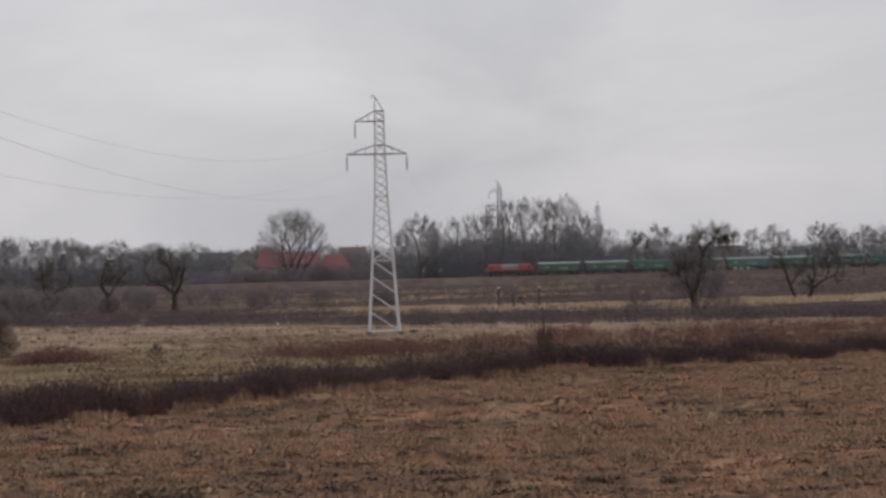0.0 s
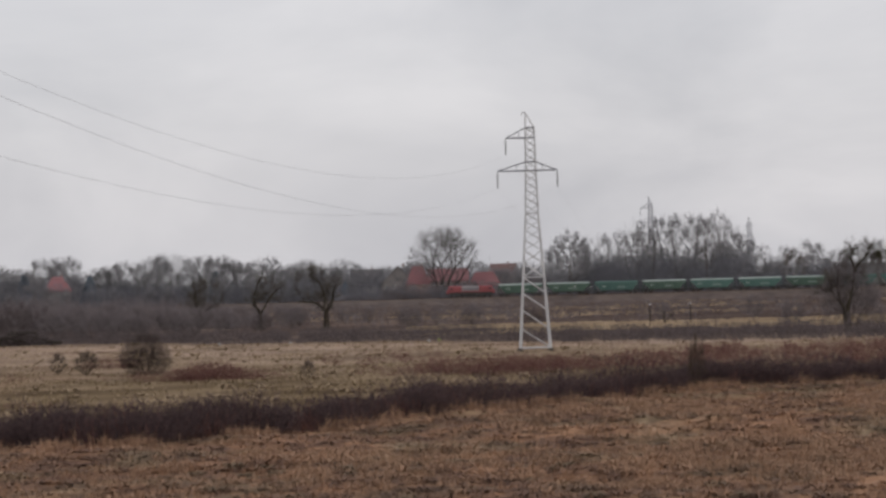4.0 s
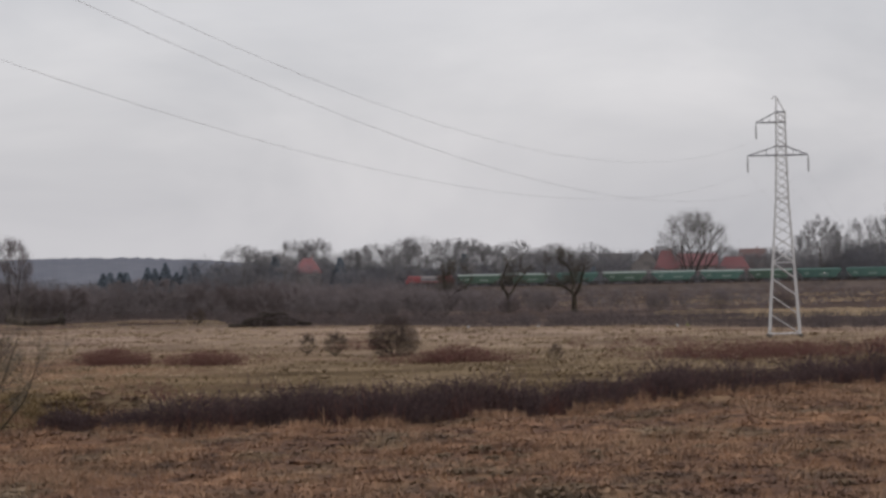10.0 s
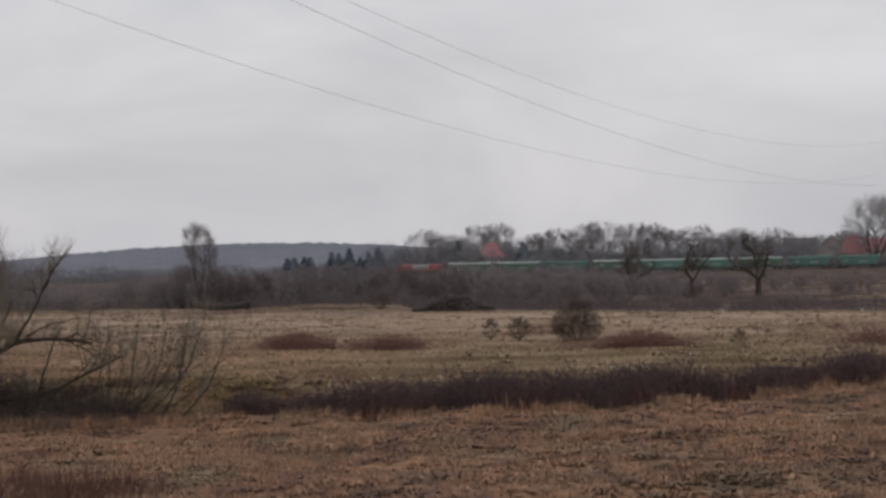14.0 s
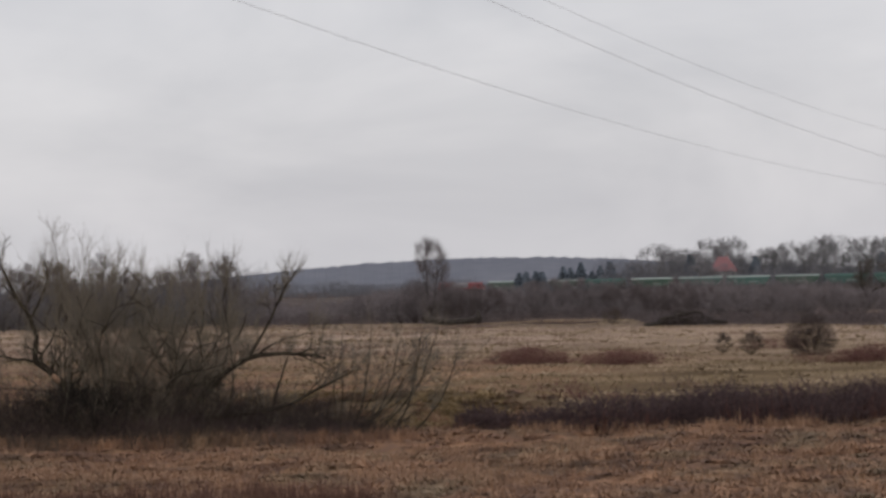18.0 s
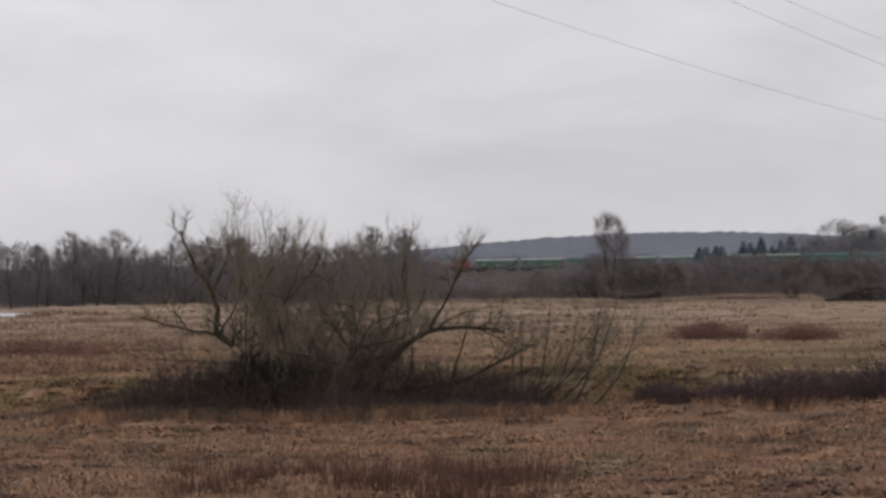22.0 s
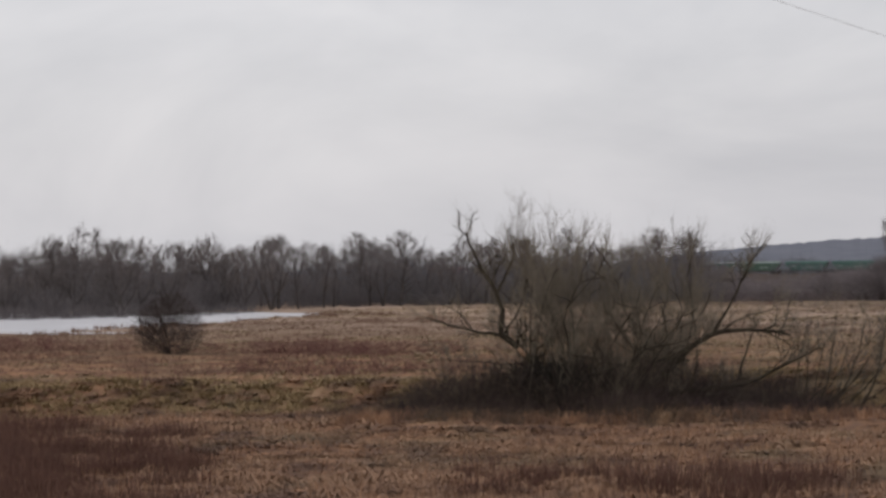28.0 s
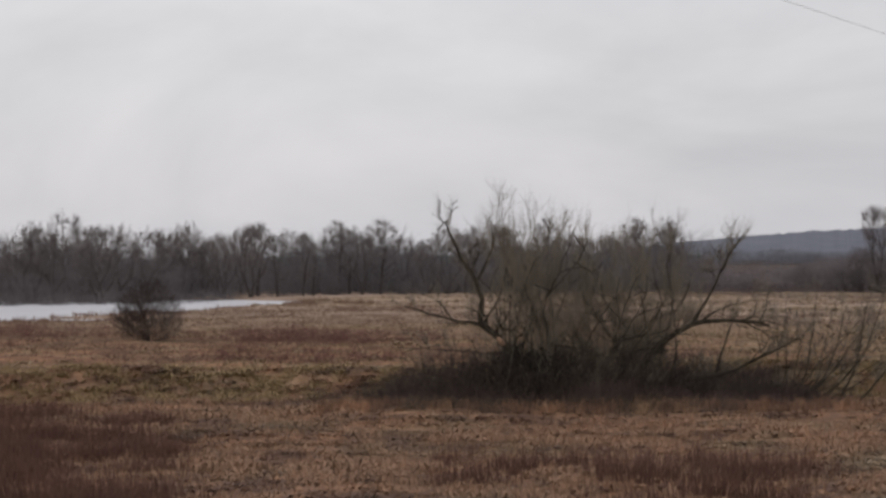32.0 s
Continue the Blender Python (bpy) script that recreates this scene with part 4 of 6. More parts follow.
def bogie(parent, x, axles, gap, r):
    b = part("bogie", Geo().box((x, -1.0, r + 0.12), (gap * axles + 0.5, 0.14, 0.35), 0.05).box((x, 1.0, r + 0.12), (gap * axles + 0.5, 0.14, 0.35), 0.05).box((x, 0, r + 0.2), (0.5, 2.0, 0.3)), M_CHASSIS, parent, "sooty bogie")
    for k in range(axles):
        wheelset(b, x + (k - (axles - 1) / 2) * gap, r)
    return b


def locomotive():
    lo = empty("diesel_locomotive", pose(0, 0, RAIL_Z), "red diesel locomotive with pale grey middle and black underframe", "locomotive")
    L = 17.4
    part("underframe", Geo().box((0, 0, 1.32), (L, 2.9, 0.34), 0.15), M_CHASSIS, lo)
    part("fuel_tank", Geo().box((0, 0, 0.80), (3.6, 2.5, 0.75), 0.2), M_CHASSIS, lo)
    for x in (-5.0, 5.0):
        bogie(lo, x, 3, 1.85, 0.52)
    side = [(-1.45, 1.5), (-1.45, 3.55), (-1.25, 4.0), (-0.7, 4.28), (0.7, 4.28), (1.25, 4.0), (1.45, 3.55), (1.45, 1.5)]
    low = [(a, z if z < 3 else z - 0.12) for a, z in side]
    part("engine_body", extrude(low, -3.2, 3.0), M_GREYPAINT, lo, "pale grey engine room casing")
    for x0, x1, s in ((-7.9, -3.2, -1), (3.0, 7.9, 1)):
        body = part("cab_body", extrude(side, x0, x1), M_RED, lo, "red painted cab end")
        end = x1 if s > 0 else x0
        part("nose", Geo().loft([(-1.40, 1.5), (-1.40, 2.75), (-1.0, 3.0), (1.0, 3.0), (1.40, 2.75), (1.40, 1.5)], end, end + s * 0.75), M_RED, body)
        part("windscreen", Geo().box((end + s * 0.02, 0, 3.42), (0.06, 2.3, 0.62), 0.02), M_GLASS, body, "dark glass windscreen")
        for y in (-1.46, 1.46):
            part("cab_window", Geo().box((end - s * 0.95, y, 3.25), (0.9, 0.05, 0.6)), M_GLASS, body, "dark cab window")
            part("side_sill", Geo().box(((x0 + x1) / 2, y, 1.72), (x1 - x0 - 0.1, 0.05, 0.5)), M_CHASSIS, body, "black lower edge of the cab side")
            part("cab_door", Geo().box((end - s * 2.0, y, 2.72), (0.7, 0.04, 1.45)), M_RED, body)
        for y in (-0.95, 0.95):
            part("headlight", Geo().tube([(end + s * 0.74, y, 2.1), (end + s * 0.80, y, 2.1)], [0.14, 0.13], 10), M_LENS, body, "pale round headlight")
            part("buffer", Geo().tube([(end + s * 0.72, y, 1.2), (end + s * 1.25, y, 1.2), (end + s * 1.27, y, 1.2), (end + s * 1.3, y, 1.2)], [0.09, 0.09, 0.24, 0.24], 10), M_CHASSIS, body)
        part("snowplough", Geo().box((end + s * 0.55, 0, 0.55), (0.15, 2.7, 0.6), 0.02), M_CHASSIS, body)
    for k in range(5):
        for y in (-1.47, 1.47):
            part("louvre", Geo().box((-2.4 + k * 1.15, y, 3.1), (0.85, 0.05, 0.75)), M_STEEL_DARK, lo)
    for k in range(3):
        part("roof_fan", Geo().tube([(-1.8 + k * 1.6, 0, 4.10), (-1.8 + k * 1.6, 0, 4.30)], [0.55, 0.5], 12), M_STEEL_DARK, lo)
    part("exhaust", Geo().box((1.9, 0.3, 4.3), (0.7, 0.5, 0.45), 0.1), M_CHASSIS, lo)
    for y in (-1.47, 1.47):
        part("stripe", Geo().box((0, y, 2.2), (6.0, 0.03, 0.4)), M_RED, lo, "red waist stripe")
        part("side_sill", Geo().box((-0.1, y, 1.72), (6.1, 0.05, 0.5)), M_CHASSIS, lo, "black lower edge of the engine casing")
    return lo


def hopper_wagon(tint, style):
    """A covered four-axle hopper wagon: sloped ends, ribs, a pale roof, ladders and platforms."""
    wa = empty("hopper_wagon", pose(0, 0, RAIL_Z), "green covered hopper wagon with pale weathered roof edge" if style == 0 else "teal covered freight wagon with rounded green roof", "wagon", "wagons of the freight train")
    L = 16.2
    part("underframe", Geo().box((0, 0, 1.15), (L, 2.6, 0.26), 0.1), M_CHASSIS, wa)
    for x in (-5.9, 5.9):
        bogie(wa, x, 2, 1.8, 0.46)
    body = Geo()
    slope = 2.3 if style == 0 else 1.9
    for x, low in ((-7.75, 3.55), (-7.75 + slope, 1.28), (7.75 - slope, 1.28), (7.75, 3.55)):
        body.v += [(x, -1.42, low), (x, -1.50, 4.0), (x, 1.50, 4.0), (x, 1.42, low)]
    for i in range(3):
        for k in range(4):
            q, r = i * 4 + k, i * 4 + (k + 1) % 4
            body.f.append((q, r, r + 4, q + 4))
    body.f += [(3, 2, 1, 0), (12, 13, 14, 15)]
    part("body", body, tint, wa)
    if style == 0:
        roof = [(-1.52, 3.98), (-1.50, 4.12), (-1.0, 4.42), (-0.35, 4.56), (0.35, 4.56), (1.0, 4.42), (1.50, 4.12), (1.52, 3.98)]
        part("roof", Geo().loft(roof, -7.75, 7.75), M_LIDPALE, wa, "pale dusty roof")
    else:
        roof = [(-1.52, 3.98), (-1.45, 4.25), (-0.9, 4.5), (0.9, 4.5), (1.45, 4.25), (1.52, 3.98)]
        part("roof", Geo().loft(roof, -7.75, 7.75), tint, wa)
    for e in (-1, 1):
        part("end_sheet", Geo().loft([(-7.74 * e, 3.50), (-7.70 * e, 3.46), (-(7.75 - slope) * e - 0.02 * e, 1.24), (-(7.75 - slope) * e - 0.07 * e, 1.28)], -1.40, 1.40, axis="y"), M_ENDSHEET, wa, "pale sloping end sheet")
        for y in (-1.3, 1.3):
            part("end_post", Geo().tube([(7.6 * e, y, 1.3), (7.6 * e, y, 3.6)], [0.06, 0.06], 4), tint, wa)
    for k in range(7):
        x = -4.65 + k * 1.55
        for y in (-1.50, 1.50):
            part("rib", Geo().box((x, y, 2.75), (0.10, 0.10, 2.45)), tint, wa)
    for k in range(4):
        part("roof_hatch", Geo().box((-5.4 + k * 3.6, 0, 4.60 if style == 0 else 4.54), (1.6, 0.9, 0.10), 0.05), tint, wa)
    for k in range(3):
        part("discharge_chute", Geo().prism([(-4.9 + k * 3.9, -0.9), (-2.9 + k * 3.9, -0.9), (-2.9 + k * 3.9, 0.9), (-4.9 + k * 3.9, 0.9)], 1.28, 0.5 + 0.3, 0.45), M_CHASSIS, wa)
    for x in (-7.9, 7.9):
        part("end_platform", Geo().box((x, 0, 1.32), (0.9, 2.6, 0.06)), M_CHASSIS, wa)
        lad = part("ladder", Geo().tube([(x * 1.015, -1.2, 1.3), (x * 0.985, -1.2, 4.2)], [0.03, 0.03], 4).tube([(x * 1.015, -0.8, 1.3), (x * 0.985, -0.8, 4.2)], [0.03, 0.03], 4), tint, wa)
        for k in range(6):
            part("rung", Geo().tube([(x * 1.01, -1.2, 1.6 + k * 0.45), (x * 1.01, -0.8, 1.6 + k * 0.45)], [0.02, 0.02], 4), tint, lad)
        for y in (-0.88, 0.88):
            s = 1 if x > 0 else -1
            part("buffer", Geo().tube([(s * 8.1, y, 1.05), (s * 8.55, y, 1.05), (s * 8.57, y, 1.05), (s * 8.6, y, 1.05)], [0.08, 0.08, 0.22, 0.22], 8), M_CHASSIS, wa)
    for y in (-1.53, 1.53):
        part("lettering_bar", Geo().box((-4.6, y, 2.7), (1.5, 0.02, 0.35)), M_LIDPALE, wa, "pale unreadable lettering bar")
        part("lettering_bar", Geo().box((1.6, y, 2.35), (3.2, 0.02, 0.28)), M_LIDPALE, wa, "pale unreadable lettering bar")
    return wa


loco = locomotive()
wagon_a, wagon_b, wagon_c = hopper_wagon(M_GREEN_DARK, 0), hopper_wagon(M_GREEN, 0), hopper_wagon(M_GREEN, 1)
train = [(loco, 9.0)]
used = set()
behind = 18.3
order = [wagon_a, wagon_a, wagon_c, wagon_a, wagon_b, wagon_b, wagon_a, wagon_c, wagon_c, wagon_b]
for w in order:
    ob = w if w.name not in used else copy_thing(w, pose(0, 0, RAIL_Z))
    used.add(w.name)
    train.append((ob, behind + 8.65))
    behind += 17.35
HEAD = [(0, 15.0), (4, -53.5), (9, -139.5), (13, -208.5), (16.5, -269.0), (20.5, -340.0), (24, -403.0), (30, -516.0), (32, -552.5)]


def motions():
    """The freight train rolls along the bank, from the viewer's right to the left."""
    for ob, back in train:
        rows = []
        for t, x in HEAD:
            px = x + back * math.cos(track_turn)
            rows.append((t, pose(px, rail_y(px), RAIL_Z, 0, 0, math.degrees(track_turn))))
        walk(ob, rows)

# ---- overhead wires ----
def wire_span(name, a, way, sag_a, sag_b, length, n=60, r=0.0075):
    pts = []
    for i in range(n + 1):
        u = length * i / n
        pts.append((a[0] + way[0] * u, a[1] + way[1] * u, a[2] + sag_a * u + sag_b * u * u))
    ob = part(name, Geo().tube(pts, [r] * (n + 1), 5), M_WIRE)
    return tagged(ob, "thin grey aluminium cable sagging from the pylon", "cable", "conductors of the power line")


heading = (math.sin(-0.0866), -math.cos(-0.0866))
for ax, ay, az_, sa, sq in ((-10.53, 330.8, 18.4, -0.0805, 0.000303), (-3.8, 331.2, 18.4, -0.0870, 0.000336), (-9.54, 330.9, 22.1, -0.0940, 0.000368)):
    wire_span("power_cable", (ax, ay, az_), heading, sa, sq, 345)
    bx = 22.7 + (ax + 6.8) * 1.48
    span = math.hypot(bx - ax, 1152 - ay)
    zb = az_ * 1.48
    way2 = ((bx - ax) / span, (1152 - ay) / span)
    sb = 0.00008
    wire_span("power_cable", (ax, ay, az_), way2, (zb - az_) / span - sb * span, sb, span, 40, 0.006)

# ---- houses of the village ----
def house(name, x, y, w, d, eave, ridge, wall, roof, label, turn=0.0, gable_front=False, base=0.0, hip=False, taper=0.12):
    """A small house: walls with gables, a roof with overhang, chimney, windows and a door on the side that faces the meadow."""
    ho = empty(name, pose(x, y, base, 0, 0, turn), label, "house", "village houses")
    a, b = w / 2, d / 2
    e, r = eave, ridge
    if hip:
        part("wall", Geo().box((0, 0, e / 2 - 0.15), (w, d, e + 0.3)), wall, ho)
    elif gable_front:
        part("wall", Geo().loft([(-a, -0.3), (a, -0.3), (a, e), (0, r - 0.1), (-a, e)], -b, b, axis="y"), wall, ho)
        rf = Geo().loft([(-a - 0.5, e - 0.35), (-a - 0.5, e - 0.1), (0, r + 0.15), (a + 0.5, e - 0.1), (a + 0.5, e - 0.35), (0, r - 0.1)], -b - 0.4, b + 0.4, axis="y")
    else:
        part("wall", Geo().loft([(-b, -0.3), (b, -0.3), (b, e), (0, r - 0.1), (-b, e)], -a, a), wall, ho)
        rf = Geo().loft([(-b - 0.5, e - 0.35), (-b - 0.5, e - 0.1), (0, r + 0.15), (b + 0.5, e - 0.1), (b + 0.5, e - 0.35), (0, r - 0.1)], -a - 0.4, a + 0.4)
    if hip:
        rf = Geo().prism([(-a - 0.5, -b - 0.5), (a + 0.5, -b - 0.5), (a + 0.5, b + 0.5), (-a - 0.5, b + 0.5)], e - 0.1, r + 0.15, taper)
    top = part("roof", rf, roof, ho)
    part("chimney", Geo().box((a * 0.35, 0.2, r + 0.35), (0.7, 0.7, 1.3), 0.05), M_BRICK, top)
    n = max(2, int(w / 3))
    for i in range(n):
        wx = -a + w * (i + 0.5) / n
        for wz in ([1.6] if e < 4.5 else [1.6, e - 1.4]):
            wi = part("window", Geo().box((wx, -b - 0.02, wz), (1.0, 0.10, 1.25)), M_WHITE, ho, "white framed window")
            part("pane", Geo().box((wx, -b - 0.06, wz), (0.8, 0.06, 1.05)), M_GLASS, wi)
    part("door", Geo().box((a * 0.1, -b - 0.03, 1.0), (0.95, 0.10, 2.0)), M_TIMBER, ho)
    return ho


house("village_house", -68, 1132, 8.5, 9, 8.3, 15.0, M_BRICK, M_ROOF, "brick house with steep red clay roof", 6, hip=True, taper=0.42)
house("village_house", -56.5, 1139, 15, 10, 9.4, 13.8, M_BRICK, M_ROOF, "long pinkish brick house with red roof", 4)
house("village_house", -42.3, 1134, 12.6, 10, 6.8, 12.2, M_BRICK, M_ROOF, "low house with dark red clay roof", 3, hip=True, taper=0.5)
house("village_house", -75.8, 1134, 12.5, 10, 8.8, 15.4, M_PLASTER, M_ROOF_GREY, "grey plastered house with grey gable roof", 5, True)
house("village_house", -93, 1200, 13, 10, 9.6, 14.8, M_PLASTER, M_ROOF_GREY, "grey house with long dark roof behind the trees", 3)
house("village_house", -209.0, 1136, 9.5, 9, 9.4, 14.8, M_PLASTER, M_ROOF, "pale house with a red hipped roof among trees", 16, hip=True, taper=0.34)
house("village_house", -38.5, 1252, 11, 9, 12.2, 16.0, M_BRICK, M_ROOF_OLD, "house with weathered brown-red roof behind the trees", 2)
house("farm_shed", 108, 1160, 24, 10, 8.0, 12.0, M_PLASTER, M_ROOF_GREY, "long grey shed with low roof beyond the railway", -3)
house("white_shed", -96.5, 1100, 5.5, 4, 3.0, 4.6, M_WHITE, M_ROOF_GREY, "small whitewashed shed beside the railway", 3)

# trackside posts with pale heads, and concrete blocks
for x, y, h in ((9.0, 485, 3.75), (11.3, 484.5, 2.75), (15.7, 486, 3.7)):
    po = empty("marker_post", pose(x, y, float(land(np.array(x), np.array(y)))), "thin dark post with a pale head in the brush", "post", "marker posts")
    part("shaft", Geo().tube([(0, 0, -0.3), (0, 0, h - 0.25)], [0.13, 0.11], 6), M_DEADWOOD, po)
    part("head", Geo().box((0, -0.02, h - 0.1), (0.22, 0.16, 0.22), 0.03), M_GREYPAINT if h < 3 else M_WHITE, po, "pale square head")
st = empty("leaning_rails", pose(12.4, 485, float(land(np.array(12.4), np.array(485.0)))), "pair of slanting dark rails between the posts", "rails")
for x0, x1 in ((-1.6, 0.6), (1.6, -0.4)):
    part("rail", Geo().tube([(x0, 0, -0.2), (x1, 0, 2.5)], [0.09, 0.07], 6), M_DEADWOOD, st)
for x, h in ((-7.2, 3.6), (-1.2, 3.5)):
    po = empty("signal_post", pose(x, rail_y(x) - 6.0, 1.8), "slim trackside signal post with a pale lamp head", "signal", "trackside signals")
    part("mast", Geo().tube([(0, 0, -0.2), (0, 0, h)], [0.07, 0.06], 6), M_STEEL_DARK, po)
    part("lamp_head", Geo().box((0, -0.1, h + 0.25), (0.4, 0.25, 0.6), 0.05), M_STEEL_DARK, po)
    part("lens", Geo().tube([(0, -0.22, h + 0.3), (0, -0.30, h + 0.3)], [0.2, 0.18], 10), M_LENS, po, "pale round lens")
for x in (105.8, 108.2, 110.6):
    b = empty("concrete_block", pose(x, rail_y(x) - 4.6, 2.2), "whitewashed concrete block on the railway bank", "block", "blocks on the bank")
    part("body", Geo().box((0, 0, 0.75), (1.15, 0.8, 1.6), 0.08), M_GREYPAINT, b)
    part("cap", Geo().box((0, 0, 1.58), (1.25, 0.9, 0.12), 0.05), M_WHITE, b)
    part("foot", Geo().box((0, 0, -0.05), (1.4, 1.0, 0.3), 0.05), M_BALLAST, b)

# ---- bare trees ----
MISTLETOE = [clump_mesh(91, 0.62), clump_mesh(92, 0.5)]
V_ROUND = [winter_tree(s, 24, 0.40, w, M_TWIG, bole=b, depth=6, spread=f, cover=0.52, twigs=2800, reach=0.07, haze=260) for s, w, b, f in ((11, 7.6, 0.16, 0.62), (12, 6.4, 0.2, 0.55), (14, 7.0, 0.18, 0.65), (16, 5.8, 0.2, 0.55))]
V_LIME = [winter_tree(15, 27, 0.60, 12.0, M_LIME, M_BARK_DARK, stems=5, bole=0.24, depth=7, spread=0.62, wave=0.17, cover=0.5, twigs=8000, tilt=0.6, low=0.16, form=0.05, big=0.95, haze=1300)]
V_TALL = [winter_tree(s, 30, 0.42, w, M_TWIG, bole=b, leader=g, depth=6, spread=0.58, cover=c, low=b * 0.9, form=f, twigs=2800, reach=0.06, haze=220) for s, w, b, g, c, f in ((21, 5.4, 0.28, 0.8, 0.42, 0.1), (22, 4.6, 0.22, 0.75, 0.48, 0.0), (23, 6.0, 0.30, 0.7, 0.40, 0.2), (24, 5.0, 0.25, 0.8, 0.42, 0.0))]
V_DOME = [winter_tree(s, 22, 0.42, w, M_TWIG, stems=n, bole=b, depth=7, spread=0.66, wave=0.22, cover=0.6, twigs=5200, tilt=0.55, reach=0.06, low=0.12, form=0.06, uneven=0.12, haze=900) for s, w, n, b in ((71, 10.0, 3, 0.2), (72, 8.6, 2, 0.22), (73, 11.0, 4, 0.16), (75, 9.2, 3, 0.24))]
V_ALDER = [winter_tree(s, 15, 0.26, w, M_TWIG_RED, M_BARK_DARK, stems=n, bole=b, leader=g, depth=6, spread=0.58, cover=c, twigs=3400, tilt=0.3, reach=0.07, haze=300) for s, w, n, b, g, c in ((31, 4.2, 1, 0.20, 0, 0.46), (32, 3.1, 1, 0.18, 0.75, 0.5), (33, 4.6, 3, 0.16, 0, 0.42), (34, 3.5, 2, 0.14, 0, 0.52), (39, 3.8, 1, 0.16, 0.65, 0.46))]
V_NARROW = [winter_tree(35, 17, 0.24, 3.5, M_SCRUB, M_BARK_OLIVE, stems=7, bole=0.08, depth=7, spread=0.36, wave=0.16, up=0.03, cover=0.75, twigs=10000, haze=900, tilt=0.17, low=0.12, form=0.5, uneven=0.2, big=1.2)]
V_SHRUB = [winter_tree(s, 7, 0.09, w, M_SCRUB, M_BARK, stems=6, bole=0.04, depth=5, spread=f, cover=0.7, twigs=2200, tilt=0.7, low=-0.3, reach=0.12, haze=200) for s, w, f in ((37, 3.0, 0.55), (38, 2.4, 0.5))]
V_THORN = [winter_tree(47, 5.0, 0.09, 2.7, M_THORN, M_TWIG_DARK, stems=9, bole=0.05, depth=5, spread=0.62, wave=0.3, up=0.0, cover=1.5, twigs=15000, tilt=1.3, side=0.6, low=-0.06, form=-0.22, uneven=0.08, big=1.1, reach=0.13, haze=3600)]
V_GNARL = [winter_tree(s, 10, 0.44, w, M_TWIG_OLD, M_BARK_OLIVE, bole=0.22, depth=6, spread=0.8, wave=0.5, up=0.02, cover=0.5, twigs=3200, side=0.6, low=0.16, uneven=0.6, reach=0.10) for s, w in ((44, 3.9), (48, 3.4))]
V_BUSH = [winter_tree(s, 4, 0.06, w, M_NETTLE, M_BARK_OLIVE, stems=7, bole=0.05, depth=5, spread=0.55, cover=0.8, tilt=0.8, low=-0.2, reach=0.14, twigs=1900) for s, w in ((51, 1.9), (52, 1.5))]


def tree_at(kind, variants, az, d, h, label, group, sx=1.0, clumps=0):
    a = radians(az)
    plant(kind, variants[rng.integers(len(variants))], d * math.sin(a), d * math.cos(a), h, rng.uniform(0, 6.28), label, "tree", group, sx, clumps=clumps)


# tall trees behind the railway
tree_at("lime_tree", V_LIME, -2.93, 1118, 31.5, "large round-crowned bare tree with thick forking limbs", "trees beyond the railway", 0.95, 3)
for az, h in ((-0.75, 23), (-0.45, 27), (-0.1, 25), (0.2, 26), (0.5, 28), (0.85, 30), (1.1, 27), (1.35, 33), (1.65, 33), (1.95, 33), (2.2, 30), (2.45, 35), (2.7, 27), (3.0, 22), (3.3, 20), (3.7, 19), (4.1, 22), (4.35, 20)):
    tree_at("tall_tree", V_TALL if rng.random() < 0.8 else V_ROUND, az, rng.uniform(1110, 1190), h * 1.04, "tall bare tree in the wood beyond the railway", "trees beyond the railway", 1.0, int(h > 31))
for az in np.arange(-0.85, 4.5, 0.2):
    tree_at("bare_tree", V_DOME, az + rng.normal(0, 0.08), rng.uniform(1120, 1190), rng.uniform(14, 21) * np.interp(az, [-0.8, 0.5, 2.7, 3.2], [0.9, 1.05, 1.1, 0.8]), "bare tree in the wood beyond the railway", "trees beyond the railway", 0.9)
for az in np.arange(4.7, 10.5, 0.42):
    tree_at("bare_tree", V_ROUND + V_TALL, az + rng.normal(0, 0.1), rng.uniform(1120, 1250), rng.uniform(17, 22), "bare tree in the wood beyond the railway", "trees beyond the railway", 1.0)
for az in np.arange(-11.9, -1.2, 0.22):
    tree_at("village_tree", V_DOME, az + rng.normal(0, 0.1), rng.uniform(1150, 1260), rng.uniform(15, 23) * np.interp(az, [-12, -11.5, -10.2, -9.4, -6, -4.2, -2], [0.85, 1.1, 1.1, 1.0, 1.05, 0.9, 0.8]), "bare round-crowned tree among the village houses", "village trees", rng.uniform(0.9, 1.15))
for az in np.arange(-12.2, -1.0, 0.5):
    tree_at("village_tree", V_ROUND, az + rng.normal(0, 0.1), rng.uniform(1130, 1180), rng.uniform(10, 15), "low bare tree among the village houses", "village trees", 1.2)

for az, d, h in ((-10.62, 1120, 13), (-10.22, 1118, 11), (-10.85, 1122, 15), (-3.55, 1104, 9), (-3.2, 1103, 7.5), (-2.62, 1105, 8.5), (-2.15, 1108, 8), (-5.05, 1108, 10), (-4.7, 1112, 12), (-4.35, 1106, 9), (-3.95, 1102, 8), (-2.35, 1120, 9), (-1.75, 1135, 14), (-1.35, 1130, 15), (-1.05, 1125, 13)):
    tree_at("garden_tree", V_ROUND, az, d, h, "small bare tree before the village houses", "garden trees", 1.1)

